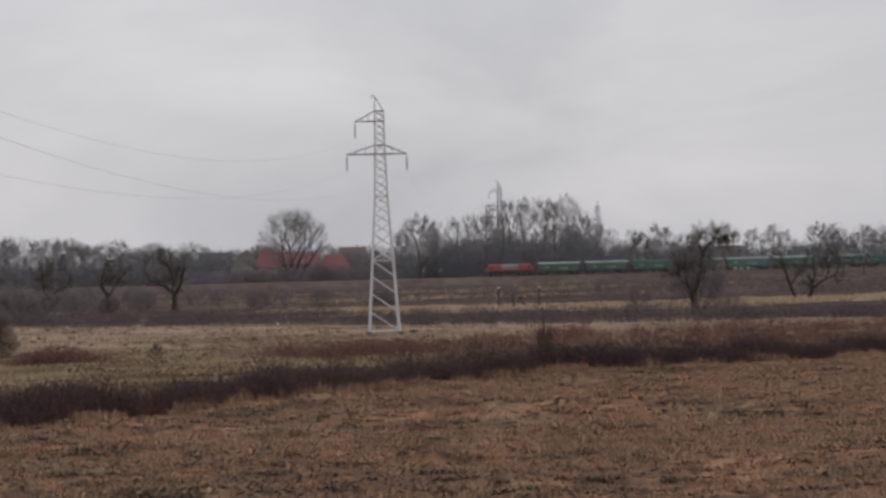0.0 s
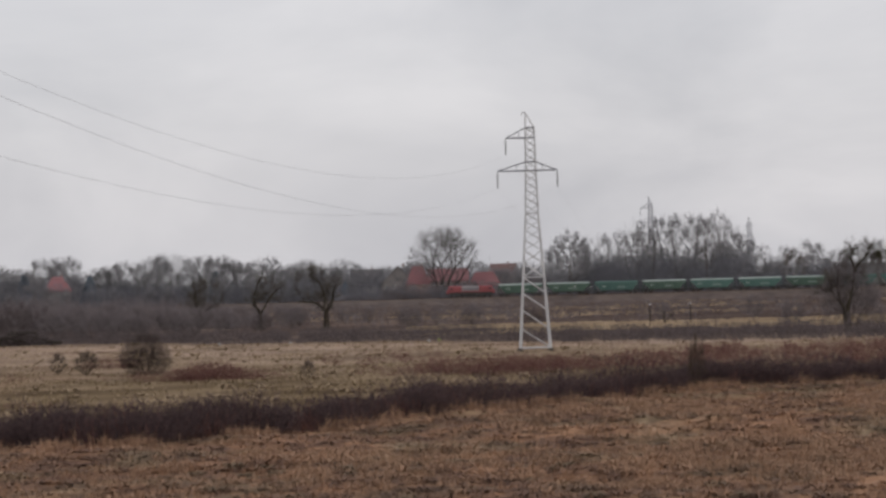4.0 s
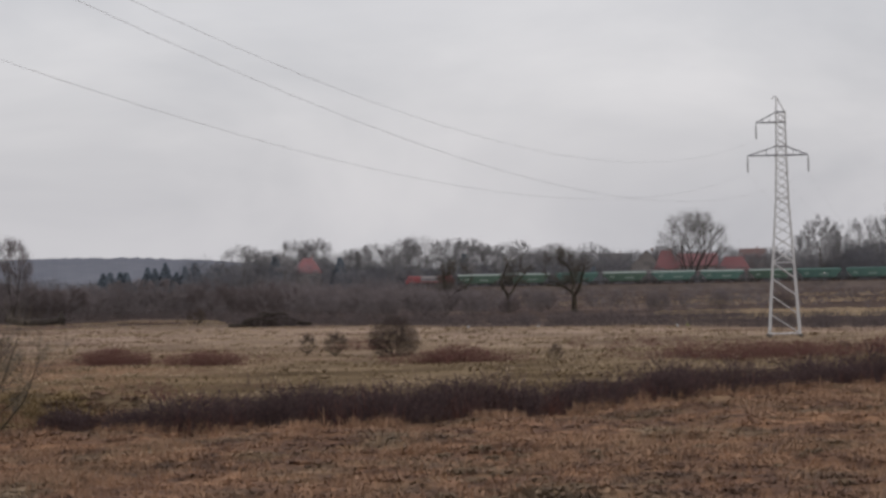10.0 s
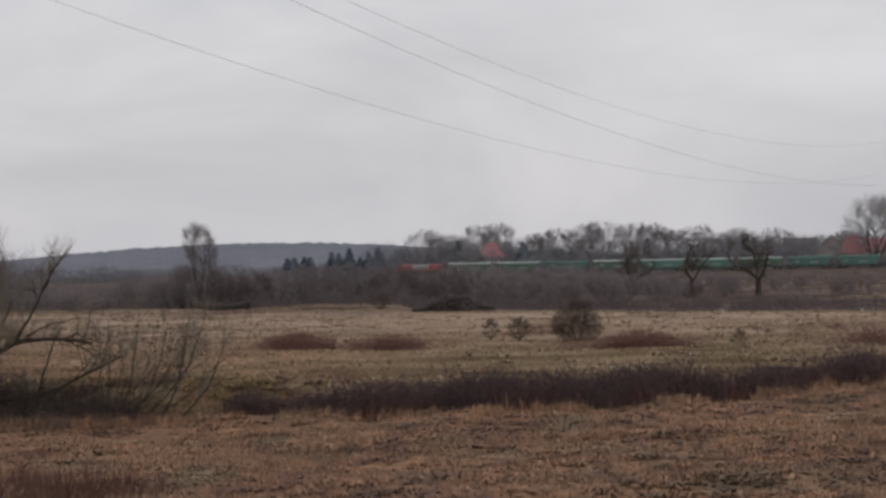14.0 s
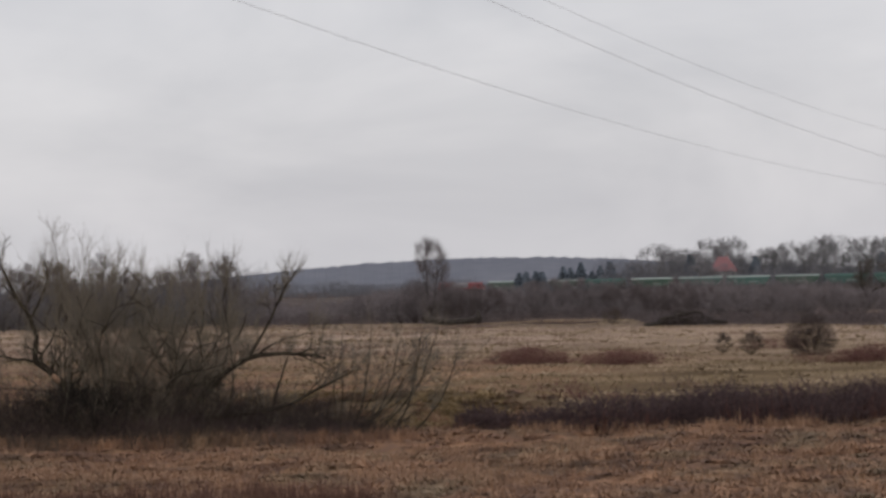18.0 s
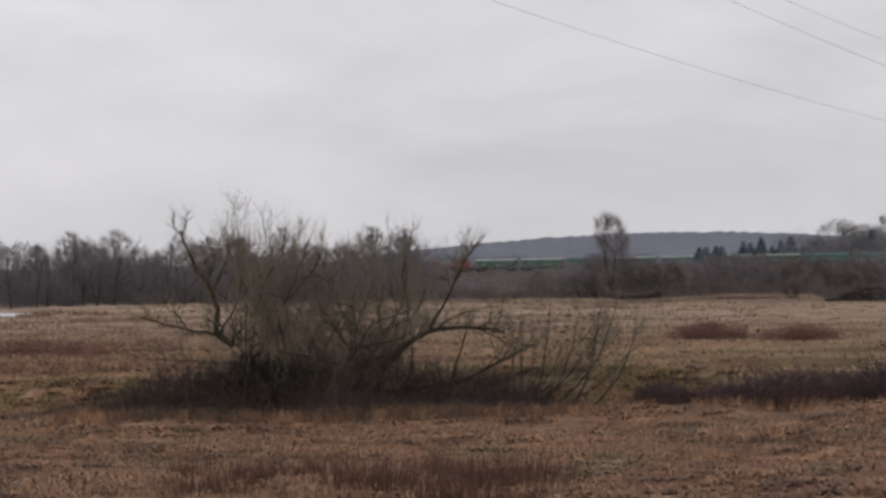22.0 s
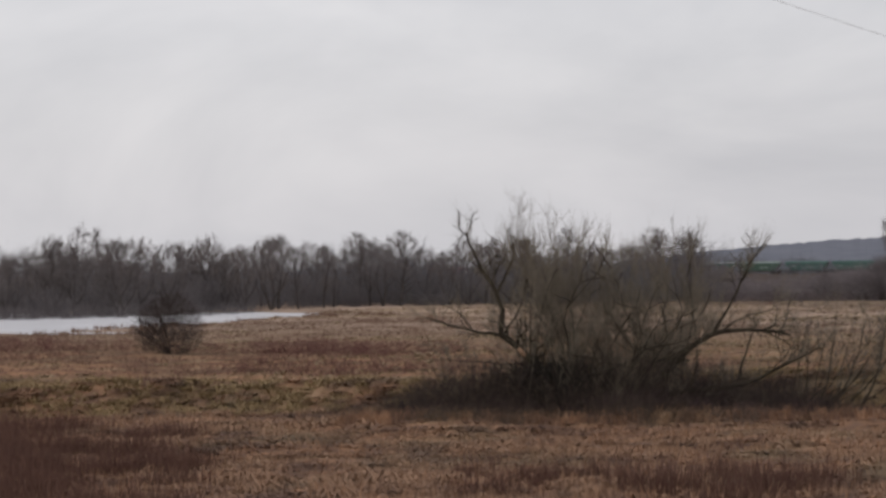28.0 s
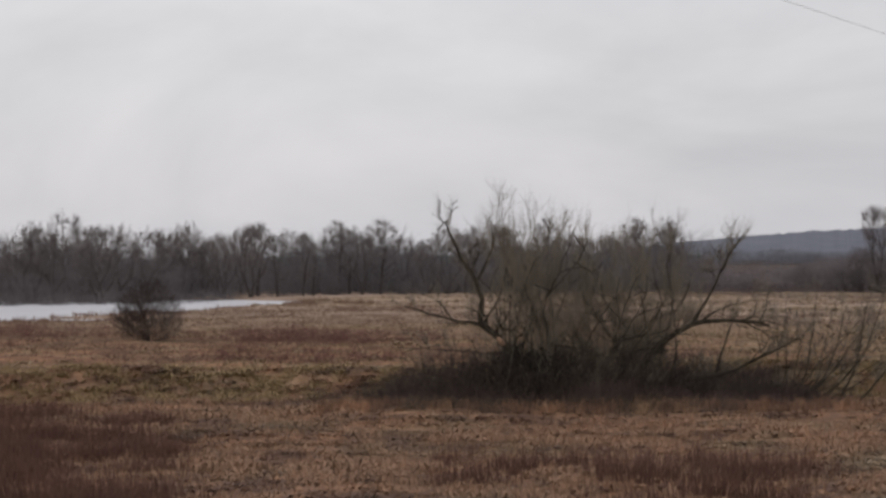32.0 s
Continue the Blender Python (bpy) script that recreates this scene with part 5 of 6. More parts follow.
# the wood at the far left, behind the flooded ice
for row, step in ((0, 0.36), (1, 0.42), (2, 0.5)):
    for az in np.arange(-36, -19.8, step):
        d = np.interp(az, [-36, -31, -29, -26.5], [512, 515, 545, 570]) + row * 28 + rng.uniform(0, 22)
        tree_at("alder_tree", V_ALDER, az + rng.normal(0, 0.12), d, rng.uniform(10.0, 15.5) - 0.6 * row, "slender bare alder in the flooded wood", "trees of the flooded wood", rng.uniform(0.95, 1.25))
for x, y, h, tilt in ((-326, 505, 17, 24), (-318, 507, 18, 12), (-309, 508, 15, -10)):
    plant("leaning_tree", V_ALDER[rng.integers(4)], x, y, h, rng.uniform(0, 6.28), "dark leaning alder at the edge of the ice", "tree", "leaning trees by the ice", 1.1, (0, tilt))

# broad trees this side of the track, far right, and a few birches behind it
for az, d, h in ((7.35, 1036, 15), (7.75, 1040, 17), (8.15, 1034, 18.5), (8.6, 1038, 17.5), (9.05, 1040, 18), (9.6, 1036, 17)):
    tree_at("field_tree", V_ROUND, az, d, h, "broad bare tree beside the railway bank", "trees beside the bank", 1.25)
V_BIRCH = [winter_tree(36, 20, 0.22, 2.6, M_TWIG_RED, M_BIRCH, bole=0.3, leader=0.9, depth=5, spread=0.5, cover=0.6)]
for az, h in ((3.72, 17), (3.86, 19), (4.02, 16)):
    tree_at("birch_tree", V_BIRCH, az, 1092, h, "slender birch with a white trunk beyond the railway", "birches", 1.0)

# lone old trees in the brushy strip
for x, y, h, s, lean, lab in ((-52.9, 577, 13.8, 1.05, (0, -6), "gnarled old pollard tree with stubby limbs"), (-66.9, 585, 12.0, 1.15, (0, 5), "gnarled bare tree with a hazy crown"), (-79.5, 592, 11.0, 1.15, (0, 0), "gnarled bare tree with a hazy crown")):
    plant("old_tree", V_GNARL[rng.integers(2)], x, y, h, rng.uniform(0, 6.28), lab, "tree", "old trees in the brush", s, lean)
limbed_tree("old_tree", 33.6, 396, 141, [(0.34, 0.16, (0.0, -0.3), (0.3, 3.6), (1.0, 6.0), (1.5, 8.5)), (0.15, 0.05, (1.4, 8.2), (0.9, 9.5), (0.6, 10.3)), (0.15, 0.05, (1.5, 8.5), (2.3, 9.5), (3.2, 10.6)), (0.08, 0.04, (2.2, 9.4), (3.4, 9.7), (4.3, 10.1)),
                                         (0.26, 0.08, (-0.2, -0.3), (-0.2, 2.5), (-0.8, 4.6), (-1.1, 7.3)), (0.12, 0.05, (-0.6, 3.8), (-1.7, 5.3), (-2.0, 6.8))], "broad bare tree with a twisted forked crown", "old trees in the brush", 2600, 1)
limbed_tree("old_tree", 61.2, 511, 142, [(0.30, 0.06, (0.0, -0.3), (-1.1, 3.0), (-2.0, 5.6), (-2.5, 8.0)), (0.12, 0.04, (-0.9, 2.6), (0.2, 4.0), (0.9, 5.1))], "bare tree leaning outwards beside its neighbour", "old trees in the brush", 1500)
limbed_tree("old_tree", 63.4, 510.5, 143, [(0.36, 0.18, (0.0, -0.3), (0.4, 1.3), (0.6, 2.4)), (0.20, 0.06, (0.6, 2.2), (1.0, 4.5), (0.7, 7.7)), (0.20, 0.06, (0.5, 1.9), (2.8, 3.4), (4.6, 4.3), (5.4, 6.4)), (0.10, 0.05, (2.8, 3.4), (3.4, 5.1), (3.2, 6.9))], "bare forked tree with a long low arm", "old trees in the brush", 2600)
plant("pollard_tree", V_NARROW[0], -151.0, 523.7, 16.6, 1.0, "upright bare tree with a narrow brushy crown", "tree", "", 1.0)
for az, d, h in ((-8.3, 600, 6.5), (-7.7, 640, 5.4), (-7.3, 590, 5), (-6.9, 660, 4.6), (-6.1, 630, 5), (-5.75, 600, 4.5), (-4.9, 640, 4.5), (-4.4, 610, 4.2), (-8.4, 720, 6), (-3.7, 600, 4), (-3.1, 580, 4), (1.3, 520, 4), (3.1, 560, 5), (3.8, 398, 5.0), (5.6, 398, 3.6)):
    tree_at("bare_shrub", V_SHRUB, az, d, h, "tall bare shrub in the brush before the railway", "shrubs in the brush", 0.9)

# bushes standing in the meadow
for x, y, h, s in ((-49.6, 284, 2.6, 1.35), (-53.5, 290, 2.3, 1.1), (-25.0, 254, 1.8, 1.0), (-107.9, 483, 3.0, 1.2)):
    plant("bare_bush", V_BUSH[rng.integers(2)], x, y, h, rng.uniform(0, 6.28), "bare twiggy bush in the dead grass", "bush", "bushes in the meadow", s)

plant("dark_shrub", V_BUSH[0], 7.0, 206, 4.3, 0.7, "tall narrow dark shrub standing behind the brambles", "bush", "bushes in the meadow", 0.34)
V_BIG = winter_tree(46, 9, 0.10, 4.0, M_SCRUB, M_TWIG_DARK, stems=9, bole=0.05, depth=6, spread=0.55, cover=1.5, twigs=9000, tilt=0.8, low=-0.25, reach=0.12, haze=500)
for x, y, h, s in ((-154.6, 524.5, 8.6, 0.8), (-147.6, 525.5, 8.2, 0.9), (-151.0, 522.5, 6.0, 1.0), (-158.2, 527, 5.5, 1.1)):
    plant("large_bush", V_BIG, x, y, h, x * 3.1, "large brown bare bush at the foot of the narrow tree", "bush", "large bushes", s)
V_MOUND = [winter_tree(s, 7, 0.09, w, m, M_BARK, stems=8, bole=0.05, depth=6, spread=0.6, cover=1.1, twigs=5200, tilt=0.95, low=-0.25, reach=0.12, uneven=0.14, haze=500) for s, w, m in ((81, 4.2, M_SCRUB), (82, 3.5, M_SCRUB), (83, 3.8, M_EDGE))]
for az, d, h in ((-17.5, 590, 5.6), (-16.9, 560, 5.5), (-15.5, 545, 7.4), (-15.1, 560, 8.2), (-14.65, 575, 6.8), (-14.1, 585, 8.6), (-13.7, 600, 8.0), (-13.2, 590, 8.8), (-12.75, 600, 7.6), (-12.3, 585, 8.4), (-11.8, 560, 7.0), (-11.35, 540, 7.6), (-10.9, 520, 6.6), (-10.4, 510, 7.0), (-9.9, 530, 6.2), (-9.4, 505, 6.6), (-8.9, 520, 5.6), (-8.3, 500, 6.0), (-7.8, 530, 5.2), (-7.2, 505, 4.2),
                 (-19.45, 620, 6.8), (-20.1, 610, 8.6), (-6.5, 560, 3.8), (-5.9, 575, 4.0), (-3.6, 540, 3.6), (-2.4, 560, 4.2), (-1.2, 540, 3.8)):
    tree_at("rounded_bush", V_MOUND, az, d, h * rng.uniform(0.9, 1.08), "rounded bare bush rising from the brush", "rounded bushes in the brush", rng.uniform(0.95, 1.3))
plant("large_bush", V_BIG, 34.3, 397.6, 10.6, 0.0, "large rounded bare bush round the twisted tree", "bush", "large bushes", 0.85)
plant("thorn_bush", V_THORN[0], -136.2, 233.6, 6.1, 0.4, "dense dark rounded thorn bush on a short stem", "bush", "thorn bushes", 0.98)
plant("thorn_bush", V_THORN[0], -43.3, 281, 4.3, 0.9, "dark spreading thorn bush in the straw", "bush", "thorn bushes", 1.1)
for x, y, mat_, lab in ((-53.5, 416.5, M_BAG, "crumpled white plastic bag in the brush"), (-43.2, 414.5, M_BAG, "crumpled white plastic bag in the brush"), (-22.6, 397, M_BAG, "crumpled white plastic bag in the brush"), (-21.2, 398, M_YELLOW, "crumpled yellow-green plastic bag in the brush")):
    bag = Geo()
    br = np.random.default_rng(int(abs(x) * 10))
    for i in range(5):
        rr = [0.07, 0.18, 0.21, 0.14, 0.04][i]
        bag.v += [(math.cos(a * 0.7854) * rr * br.uniform(0.7, 1.3), math.sin(a * 0.7854) * rr * br.uniform(0.7, 1.3), i * 0.10 + br.normal(0, 0.02)) for a in range(8)]
    bag.f = [tuple(range(7, -1, -1)), tuple(range(32, 40))] + [(i * 8 + a, i * 8 + (a + 1) % 8, i * 8 + 8 + (a + 1) % 8, i * 8 + 8 + a) for i in range(4) for a in range(8)]
    tagged(part("litter_bag", bag, mat_, None, "", pose(x, y, float(land(np.array(x), np.array(y))))), lab, "litter", "litter at the meadow's edge")
for k in range(38):
    az = rng.uniform(-20.2, -8.4)
    d = np.interp(az, [-20, -17, -14, -11, -8.5], [572, 566, 572, 500, 480]) + rng.uniform(4, 80)
    tree_at("bare_shrub", V_SHRUB, az, d, rng.uniform(3.0, 7.0) * np.interp(az, [-20.2, -19.2, -17.6, -17.1, -10, -8.4], [1, 0.5, 0.5, 0.95, 0.9, 0.5]), "tall bare shrub in the brush before the railway", "shrubs in the brush", 1.1)
for k in range(34):
    tree_at("garden_shrub", V_SHRUB, rng.uniform(-5.4, -0.9), rng.uniform(1082, 1116), rng.uniform(5, 10.5), "bare shrub before the village houses", "garden shrubs", 1.2)

# spruces and pines beyond the scrub
def spruce_mesh(seed, h, r):
    g = np.random.default_rng(seed)
    wood = Geo().tube([(0, 0, -0.3), (0, 0, h)], [h * 0.016, 0.02], 6)
    geo = Geo()
    z = h * 0.08
    while z < h * 0.985:
        reach = r * (1 - z / h) ** 0.85 + 0.15
        for k in range(9):
            a = g.uniform(0, 6.28)
            l = reach * g.uniform(0.75, 1.1)
            tip = Vector((math.cos(a) * l, math.sin(a) * l, z - l * 0.25))
            geo.tube([(0, 0, z + 0.1), tip * 0.55 + Vector((0, 0, z * 0.45 + 0.1)), tip], [0.10, 0.30 + 0.12 * l, 0], 3, tip=True)
        z += h * 0.035
    return wood.mesh("trunk", M_BARK), geo.mesh("crown", M_NEEDLE), h


V_SPRUCE = [spruce_mesh(s, 12, 2.6) for s in (61, 62)]
for az, d, h in ((-11.05, 1180, 17), (-9.8, 1180, 15.5), (-7.36, 1180, 16), (-4.85, 1128, 10)):
    plant("spruce_tree", V_SPRUCE[rng.integers(2)], d * math.sin(radians(az)), d * math.cos(radians(az)), h, rng.uniform(0, 6.28), "spruce among the village trees with haze blue painted in", "tree", "village spruces", 2.0)
for x, y, h in ((-224, 873, 12.5), (-221.5, 872, 14), (-219, 875, 13.2), (-216.5, 873, 13.8), (-278, 1168, 15.5), (-274, 1170, 17), (-270, 1172, 16.2), (-266, 1170, 17.4), (-262, 1175, 15.8), (-282, 1172, 15.5), (-222.6, 877, 13), (-218, 878, 14.5), (-276, 1176, 15), (-268, 1178, 16), (-264, 1180, 17), (-258, 1178, 14), (-254, 1176, 15)):
    plant("spruce_tree", V_SPRUCE[rng.integers(2)], x, y, h * rng.uniform(0.66, 0.88), rng.uniform(0, 6.28), "spruce beyond the scrub with haze blue painted in", "tree", "spruces", rng.uniform(1.8, 2.4))

# ---- the fallen willow ----
wil = empty("fallen_willow", pose(-54.36, 136.58, 0.0, 0, 0, 21.7), "sprawling half-fallen old willow with arching limbs and olive twigs", "tree")
wr = np.random.default_rng(77)
fine_w, tips_w = Geo(), []
WILLOW = dict(wave=0.30, up=0.07, spread=0.60, least=0.008, stout=9, side=0.45)


def willow_limb(r0, r1, deep, *knots, dress=1.0, size=0.6):
    """An arching limb through a few (across, height) knots, crooked on the way, with forked shoots along it."""
    line = bowed([(u, deep, z) for u, z in knots], 12)
    bend = wr.normal(0, 0.05, (13, 3)) * min(1.0, 0.35 + 5 * r1)
    line = [p + Vector(bend[i]) * (0 < i < 12) for i, p in enumerate(line)]
    part("limb", Geo().tube(line, [(r0 + (r1 - r0) * i / 12) * wr.uniform(0.9, 1.12) for i in range(13)], 7), M_BARK_OLIVE, wil)
    long_ = sum((b - a).length for a, b in zip(line, line[1:]))
    for k in range(int(long_ * 2.6 * dress)):
        s = wr.uniform(0.12, 1.0) * 11.99
        i = int(s)
        p = line[i].lerp(line[i + 1], s - i)
        way = (line[i + 1] - line[i]).normalized()
        d = rotated(wr, (way * 0.6 + Vector((0, 0, 0.55))).normalized(), wr.uniform(0.2, 0.9))
        fork(wr, fine_w, fine_w, tips_w, p, d, size * wr.uniform(0.35, 1.0), 0.6 * r1 + 0.006, 2, WILLOW)
    if r0 > 0.08:
        for k in range(int(long_ * 0.9)):
            crook = Geo()
            i = int(wr.integers(4, 12))
            way = (line[i] - line[i - 1]).normalized()
            fork(wr, crook, crook, tips_w, line[i], rotated(wr, (way + Vector((0, 0, 0.25))).normalized(), wr.uniform(0.3, 1.0)), wr.uniform(0.5, 1.0), r1 * 0.55 + 0.012, 2, dict(wave=0.6, up=0.05, spread=0.8, least=0.014, stout=0, side=0.6))
            tagged(part("branch", crook, M_BARK_OLIVE, wil), "crooked dark branch with its forks")
    tips_w.append((line[-1], (line[-1] - line[-2]).normalized(), 0.6, 0))


# the arch at its western side, with the upright limb and the drooping one that it bears
willow_limb(0.25, 0.15, 0.3, (-2.2, 1.0), (-3.6, 2.7), (-5.4, 4.2), dress=0.3)
willow_limb(0.15, 0.04, 0.3, (-5.4, 4.2), (-5.4, 5.9), (-6.4, 7.6), (-7.1, 9.4), dress=0.7)
willow_limb(0.07, 0.015, 0.3, (-5.5, 6.4), (-4.8, 8.0), (-4.9, 9.6), dress=0.9)
willow_limb(0.10, 0.025, 0.3, (-5.2, 4.2), (-6.8, 4.4), (-9.2, 5.1), dress=0.6)
willow_limb(0.05, 0.014, 0.3, (-6.8, 4.4), (-7.4, 5.2), (-7.9, 5.5), dress=0.6)
willow_limb(0.06, 0.015, 0.2, (-5.2, 4.3), (-4.4, 5.6), (-4.0, 7.4))
willow_limb(0.04, 0.015, -0.5, (-4.4, 2.7), (-7.0, 2.9), (-9.6, 3.1), dress=0.5)
# the long low arms at its eastern side
willow_limb(0.21, 0.06, -0.6, (1.9, 1.2), (3.0, 2.5), (4.4, 3.75), (5.8, 4.25), (7.3, 4.3), (9.0, 4.0), dress=1.0)
willow_limb(0.09, 0.02, -0.6, (5.2, 4.2), (6.1, 5.7), (7.0, 7.5), (7.8, 8.6), dress=0.7)
willow_limb(0.05, 0.014, -0.6, (5.3, 4.1), (6.6, 4.9), (8.2, 5.3), dress=0.7)
willow_limb(0.05, 0.014, -0.6, (7.6, 4.2), (8.8, 4.2), (9.7, 4.0), dress=0.7)
willow_limb(0.16, 0.04, -0.8, (2.4, 1.1), (4.9, 1.4), (6.7, 1.6), (8.4, 2.4), (10.4, 3.4), dress=1.0)
willow_limb(0.07, 0.02, -0.7, (6.3, 1.7), (6.9, 3.6), (7.2, 4.4), dress=0.6)
willow_limb(0.06, 0.012, 0.2, (3.6, 2.6), (4.2, 5.0), (4.0, 7.0), (4.5, 9.2), dress=0.8)
# saplings that rise beside it
for u, z, tu, tz in ((10.2, 0.1, 11.3, 5.3), (11.3, 0.1, 14.7, 5.4), (10.7, 0.1, 12.8, 5.0), (12.4, 0.1, 13.9, 5.2), (9.6, 0.1, 9.9, 3.8), (-7.6, 0.1, -8.4, 3.2), (13.2, 0.1, 15.6, 4.2)):
    willow_limb(0.06, 0.012, -0.4 + wr.normal(0, 0.3), (u, z), (u + (tu - u) * 0.62, z + (tz - z) * 0.42), (tu, tz), dress=0.8, size=0.55)
# the crowded stems of its heart: two tall groups with a dip between
for k in range(40):
    u0 = wr.uniform(-3.6, 3.9)
    deep = wr.normal(0.4, 0.7)
    tip_u = u0 * 1.25 + wr.normal(0, 0.7)
    top = float(np.interp(tip_u, [-6, -4.6, -3.2, -1.6, -0.2, 1.2, 3.0, 4.4, 6], [6.0, 9.0, 10.4, 9.6, 8.0, 9.2, 9.6, 8.4, 5.5])) * (wr.uniform(0.8, 1.05) if tip_u < -1 else wr.uniform(0.66, 1.0))
    bend = wr.normal(0, 0.5)
    stem = bowed([(u0, deep, -0.1), (u0 * 1.2 + bend, deep + wr.normal(0, 0.2), top * 0.30), (tip_u - bend * 0.6, deep * 1.3 + wr.normal(0, 0.3), top * 0.62)], 9)
    thick = wr.uniform(0.025, 0.065)
    part("limb", Geo().tube(stem, [thick * (1 - 0.06 * i) for i in range(10)], 6), M_BARK_OLIVE, wil)
    d = (stem[-1] - stem[-2]).normalized()
    fork(wr, fine_w, fine_w, tips_w, stem[-1], d, top * 0.15, thick * 0.45, 3, WILLOW)
    for j in range(5):
        i = int(wr.integers(3, 9))
        fork(wr, fine_w, fine_w, tips_w, stem[i], rotated(wr, (stem[i] - stem[i - 1]).normalized(), wr.uniform(0.3, 0.9)), top * wr.uniform(0.06, 0.13), thick * 0.25, 3, WILLOW)
for k in range(10):
    u0, crook = wr.uniform(-3.2, 3.6), Geo()
    fork(wr, crook, crook, tips_w, Vector((u0, wr.normal(-0.2, 0.5), wr.uniform(0.0, 1.6))), Vector((u0 * 0.09 + wr.normal(0, 0.2), wr.normal(0, 0.12), 1)).normalized(), wr.uniform(1.9, 2.7), wr.uniform(0.04, 0.075), 3, dict(wave=0.55, up=0.06, spread=0.75, least=0.02, stout=0, side=0.5))
    part("limb", crook, M_BARK_OLIVE, wil)
# suckers from the ground, and thin upright shoots on top
for k in range(150):
    u = wr.normal(0.0, 3.4)
    p = Vector((u, wr.normal(0.2, 1.1), 0.0))
    d = Vector((u * 0.05 + wr.normal(0, 0.25), wr.normal(0, 0.2), 1)).normalized()
    fork(wr, fine_w, fine_w, tips_w, p, d, wr.uniform(0.7, 1.5) * math.exp(-(u / 7) ** 2), 0.016, 2, WILLOW)
for q, e, l, g in [t for t in tips_w if 5.2 < t[0].z < 8.8 and t[3] == 1][::2]:
    up_ = (e * 0.4 + Vector((wr.normal(0, 0.16), wr.normal(0, 0.16), 1))).normalized()
    far_ = q + up_ * wr.uniform(0.8, 2.0) * (1.25 if -5.5 < q.x < -0.8 else 0.9)
    fine_w.tube([q, q.lerp(far_, 0.5) + Vector(wr.normal(0, 0.04, 3)), far_], [0.009, 0.007, 0], 3, tip=True)
for k in range(420):
    u = wr.normal(0.0, 2.7)
    base = Vector((u, wr.normal(0.4, 1.0), abs(wr.normal(0, 2.6)) + 0.3))
    way = Vector((u * 0.06 + wr.normal(0, 0.24), wr.normal(0, 0.2), 1)).normalized()
    long_ = wr.uniform(1.2, 3.4) * math.exp(-(u / 6.5) ** 2)
    mid_ = base + way * long_ * 0.5 + Vector(wr.normal(0, 0.07, 3))
    top_ = base + way * long_ + Vector(wr.normal(0, 0.18, 3))
    fine_w.tube([base, mid_, top_], [0.016, 0.012, 0], 3, tip=True)
    tips_w += [(mid_, way, long_ * 0.6, 1), (mid_.lerp(top_, 0.5), way, long_ * 0.5, 1)]
ends_w = [t for t in tips_w if t[3] <= 2]
crown_v, crown_t = joined([sprays(wr, ends_w, 27000, 0.85, 0.0046, (0, 0.3, -0.5), 0.34, 0.3), triangles(fine_w)])
part("crown", raw_mesh("crown", crown_v, crown_t, M_TWIG_OLIVE), None, wil, "fine olive-brown twigs")
part("broken_stub", Geo().tube([(-4.55, 0.0, 3.5), (-4.35, -0.1, 3.3), (-4.2, -0.12, 3.15)], [0.10, 0.15, 0.11], 7), M_TUSSOCK, wil, "pale torn wood")
# near-black tangle added to darken the torn end of the willow
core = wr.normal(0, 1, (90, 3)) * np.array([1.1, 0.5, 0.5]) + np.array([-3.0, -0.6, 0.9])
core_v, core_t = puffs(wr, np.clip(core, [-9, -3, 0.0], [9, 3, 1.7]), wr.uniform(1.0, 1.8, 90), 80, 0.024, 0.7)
part("ivy_mass", raw_mesh("ivy_mass", core_v, core_t, M_BLACK_TANGLE), None, wil, "near-black tangle of twigs over the torn stump")
shoots = empty("willow_shoots", pose(-54.36, 136.58, 0.0, 0, 0, 21.7), "spreading clump of thin willow shoots beside the fallen trunk", "shrub")
wr = np.random.default_rng(76)
shoot_twigs, shoot_tips = Geo(), []
for k in range(17):
    u0 = wr.normal(10.4, 1.0)
    tu, tz = u0 + wr.normal(2.4, 1.5), wr.uniform(1.8, 4.9)
    deep = wr.normal(0, 0.7)
    stem = bowed([(u0, deep, -0.1), (u0 + (tu - u0) * 0.6 + wr.normal(0, 0.15), deep * 1.2, tz * 0.5), (tu, deep * 1.5, tz)], 8)
    part("shoot", Geo().tube(stem, [0.030 - 0.0025 * i for i in range(9)], 5), M_BARK_OLIVE, shoots)
    for i in (4, 6, 8):
        fork(wr, shoot_twigs, shoot_twigs, shoot_tips, stem[i], rotated(wr, (stem[i] - stem[i - 1]).normalized(), wr.uniform(0.2, 0.6)), wr.uniform(0.4, 0.9), 0.009, 3, WILLOW)
shoot_v, shoot_t = joined([sprays(wr, shoot_tips, 1100, 0.7, 0.0042, (10.6, 0, -0.5), 0.34, 0.3), triangles(shoot_twigs)])
part("crown", raw_mesh("crown", shoot_v, shoot_t, M_TWIG_OLD), None, shoots, "fine brown twigs")
hr2 = np.random.default_rng(78)
c21, s21 = math.cos(radians(21.7)), math.sin(radians(21.7))


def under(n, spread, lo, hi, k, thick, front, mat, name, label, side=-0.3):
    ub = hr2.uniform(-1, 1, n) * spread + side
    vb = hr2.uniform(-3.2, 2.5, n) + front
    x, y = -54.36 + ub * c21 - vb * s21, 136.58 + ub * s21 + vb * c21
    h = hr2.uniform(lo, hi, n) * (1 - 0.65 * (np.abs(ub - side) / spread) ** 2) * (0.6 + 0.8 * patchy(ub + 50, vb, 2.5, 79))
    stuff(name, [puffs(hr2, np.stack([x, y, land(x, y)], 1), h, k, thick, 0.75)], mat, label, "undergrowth")


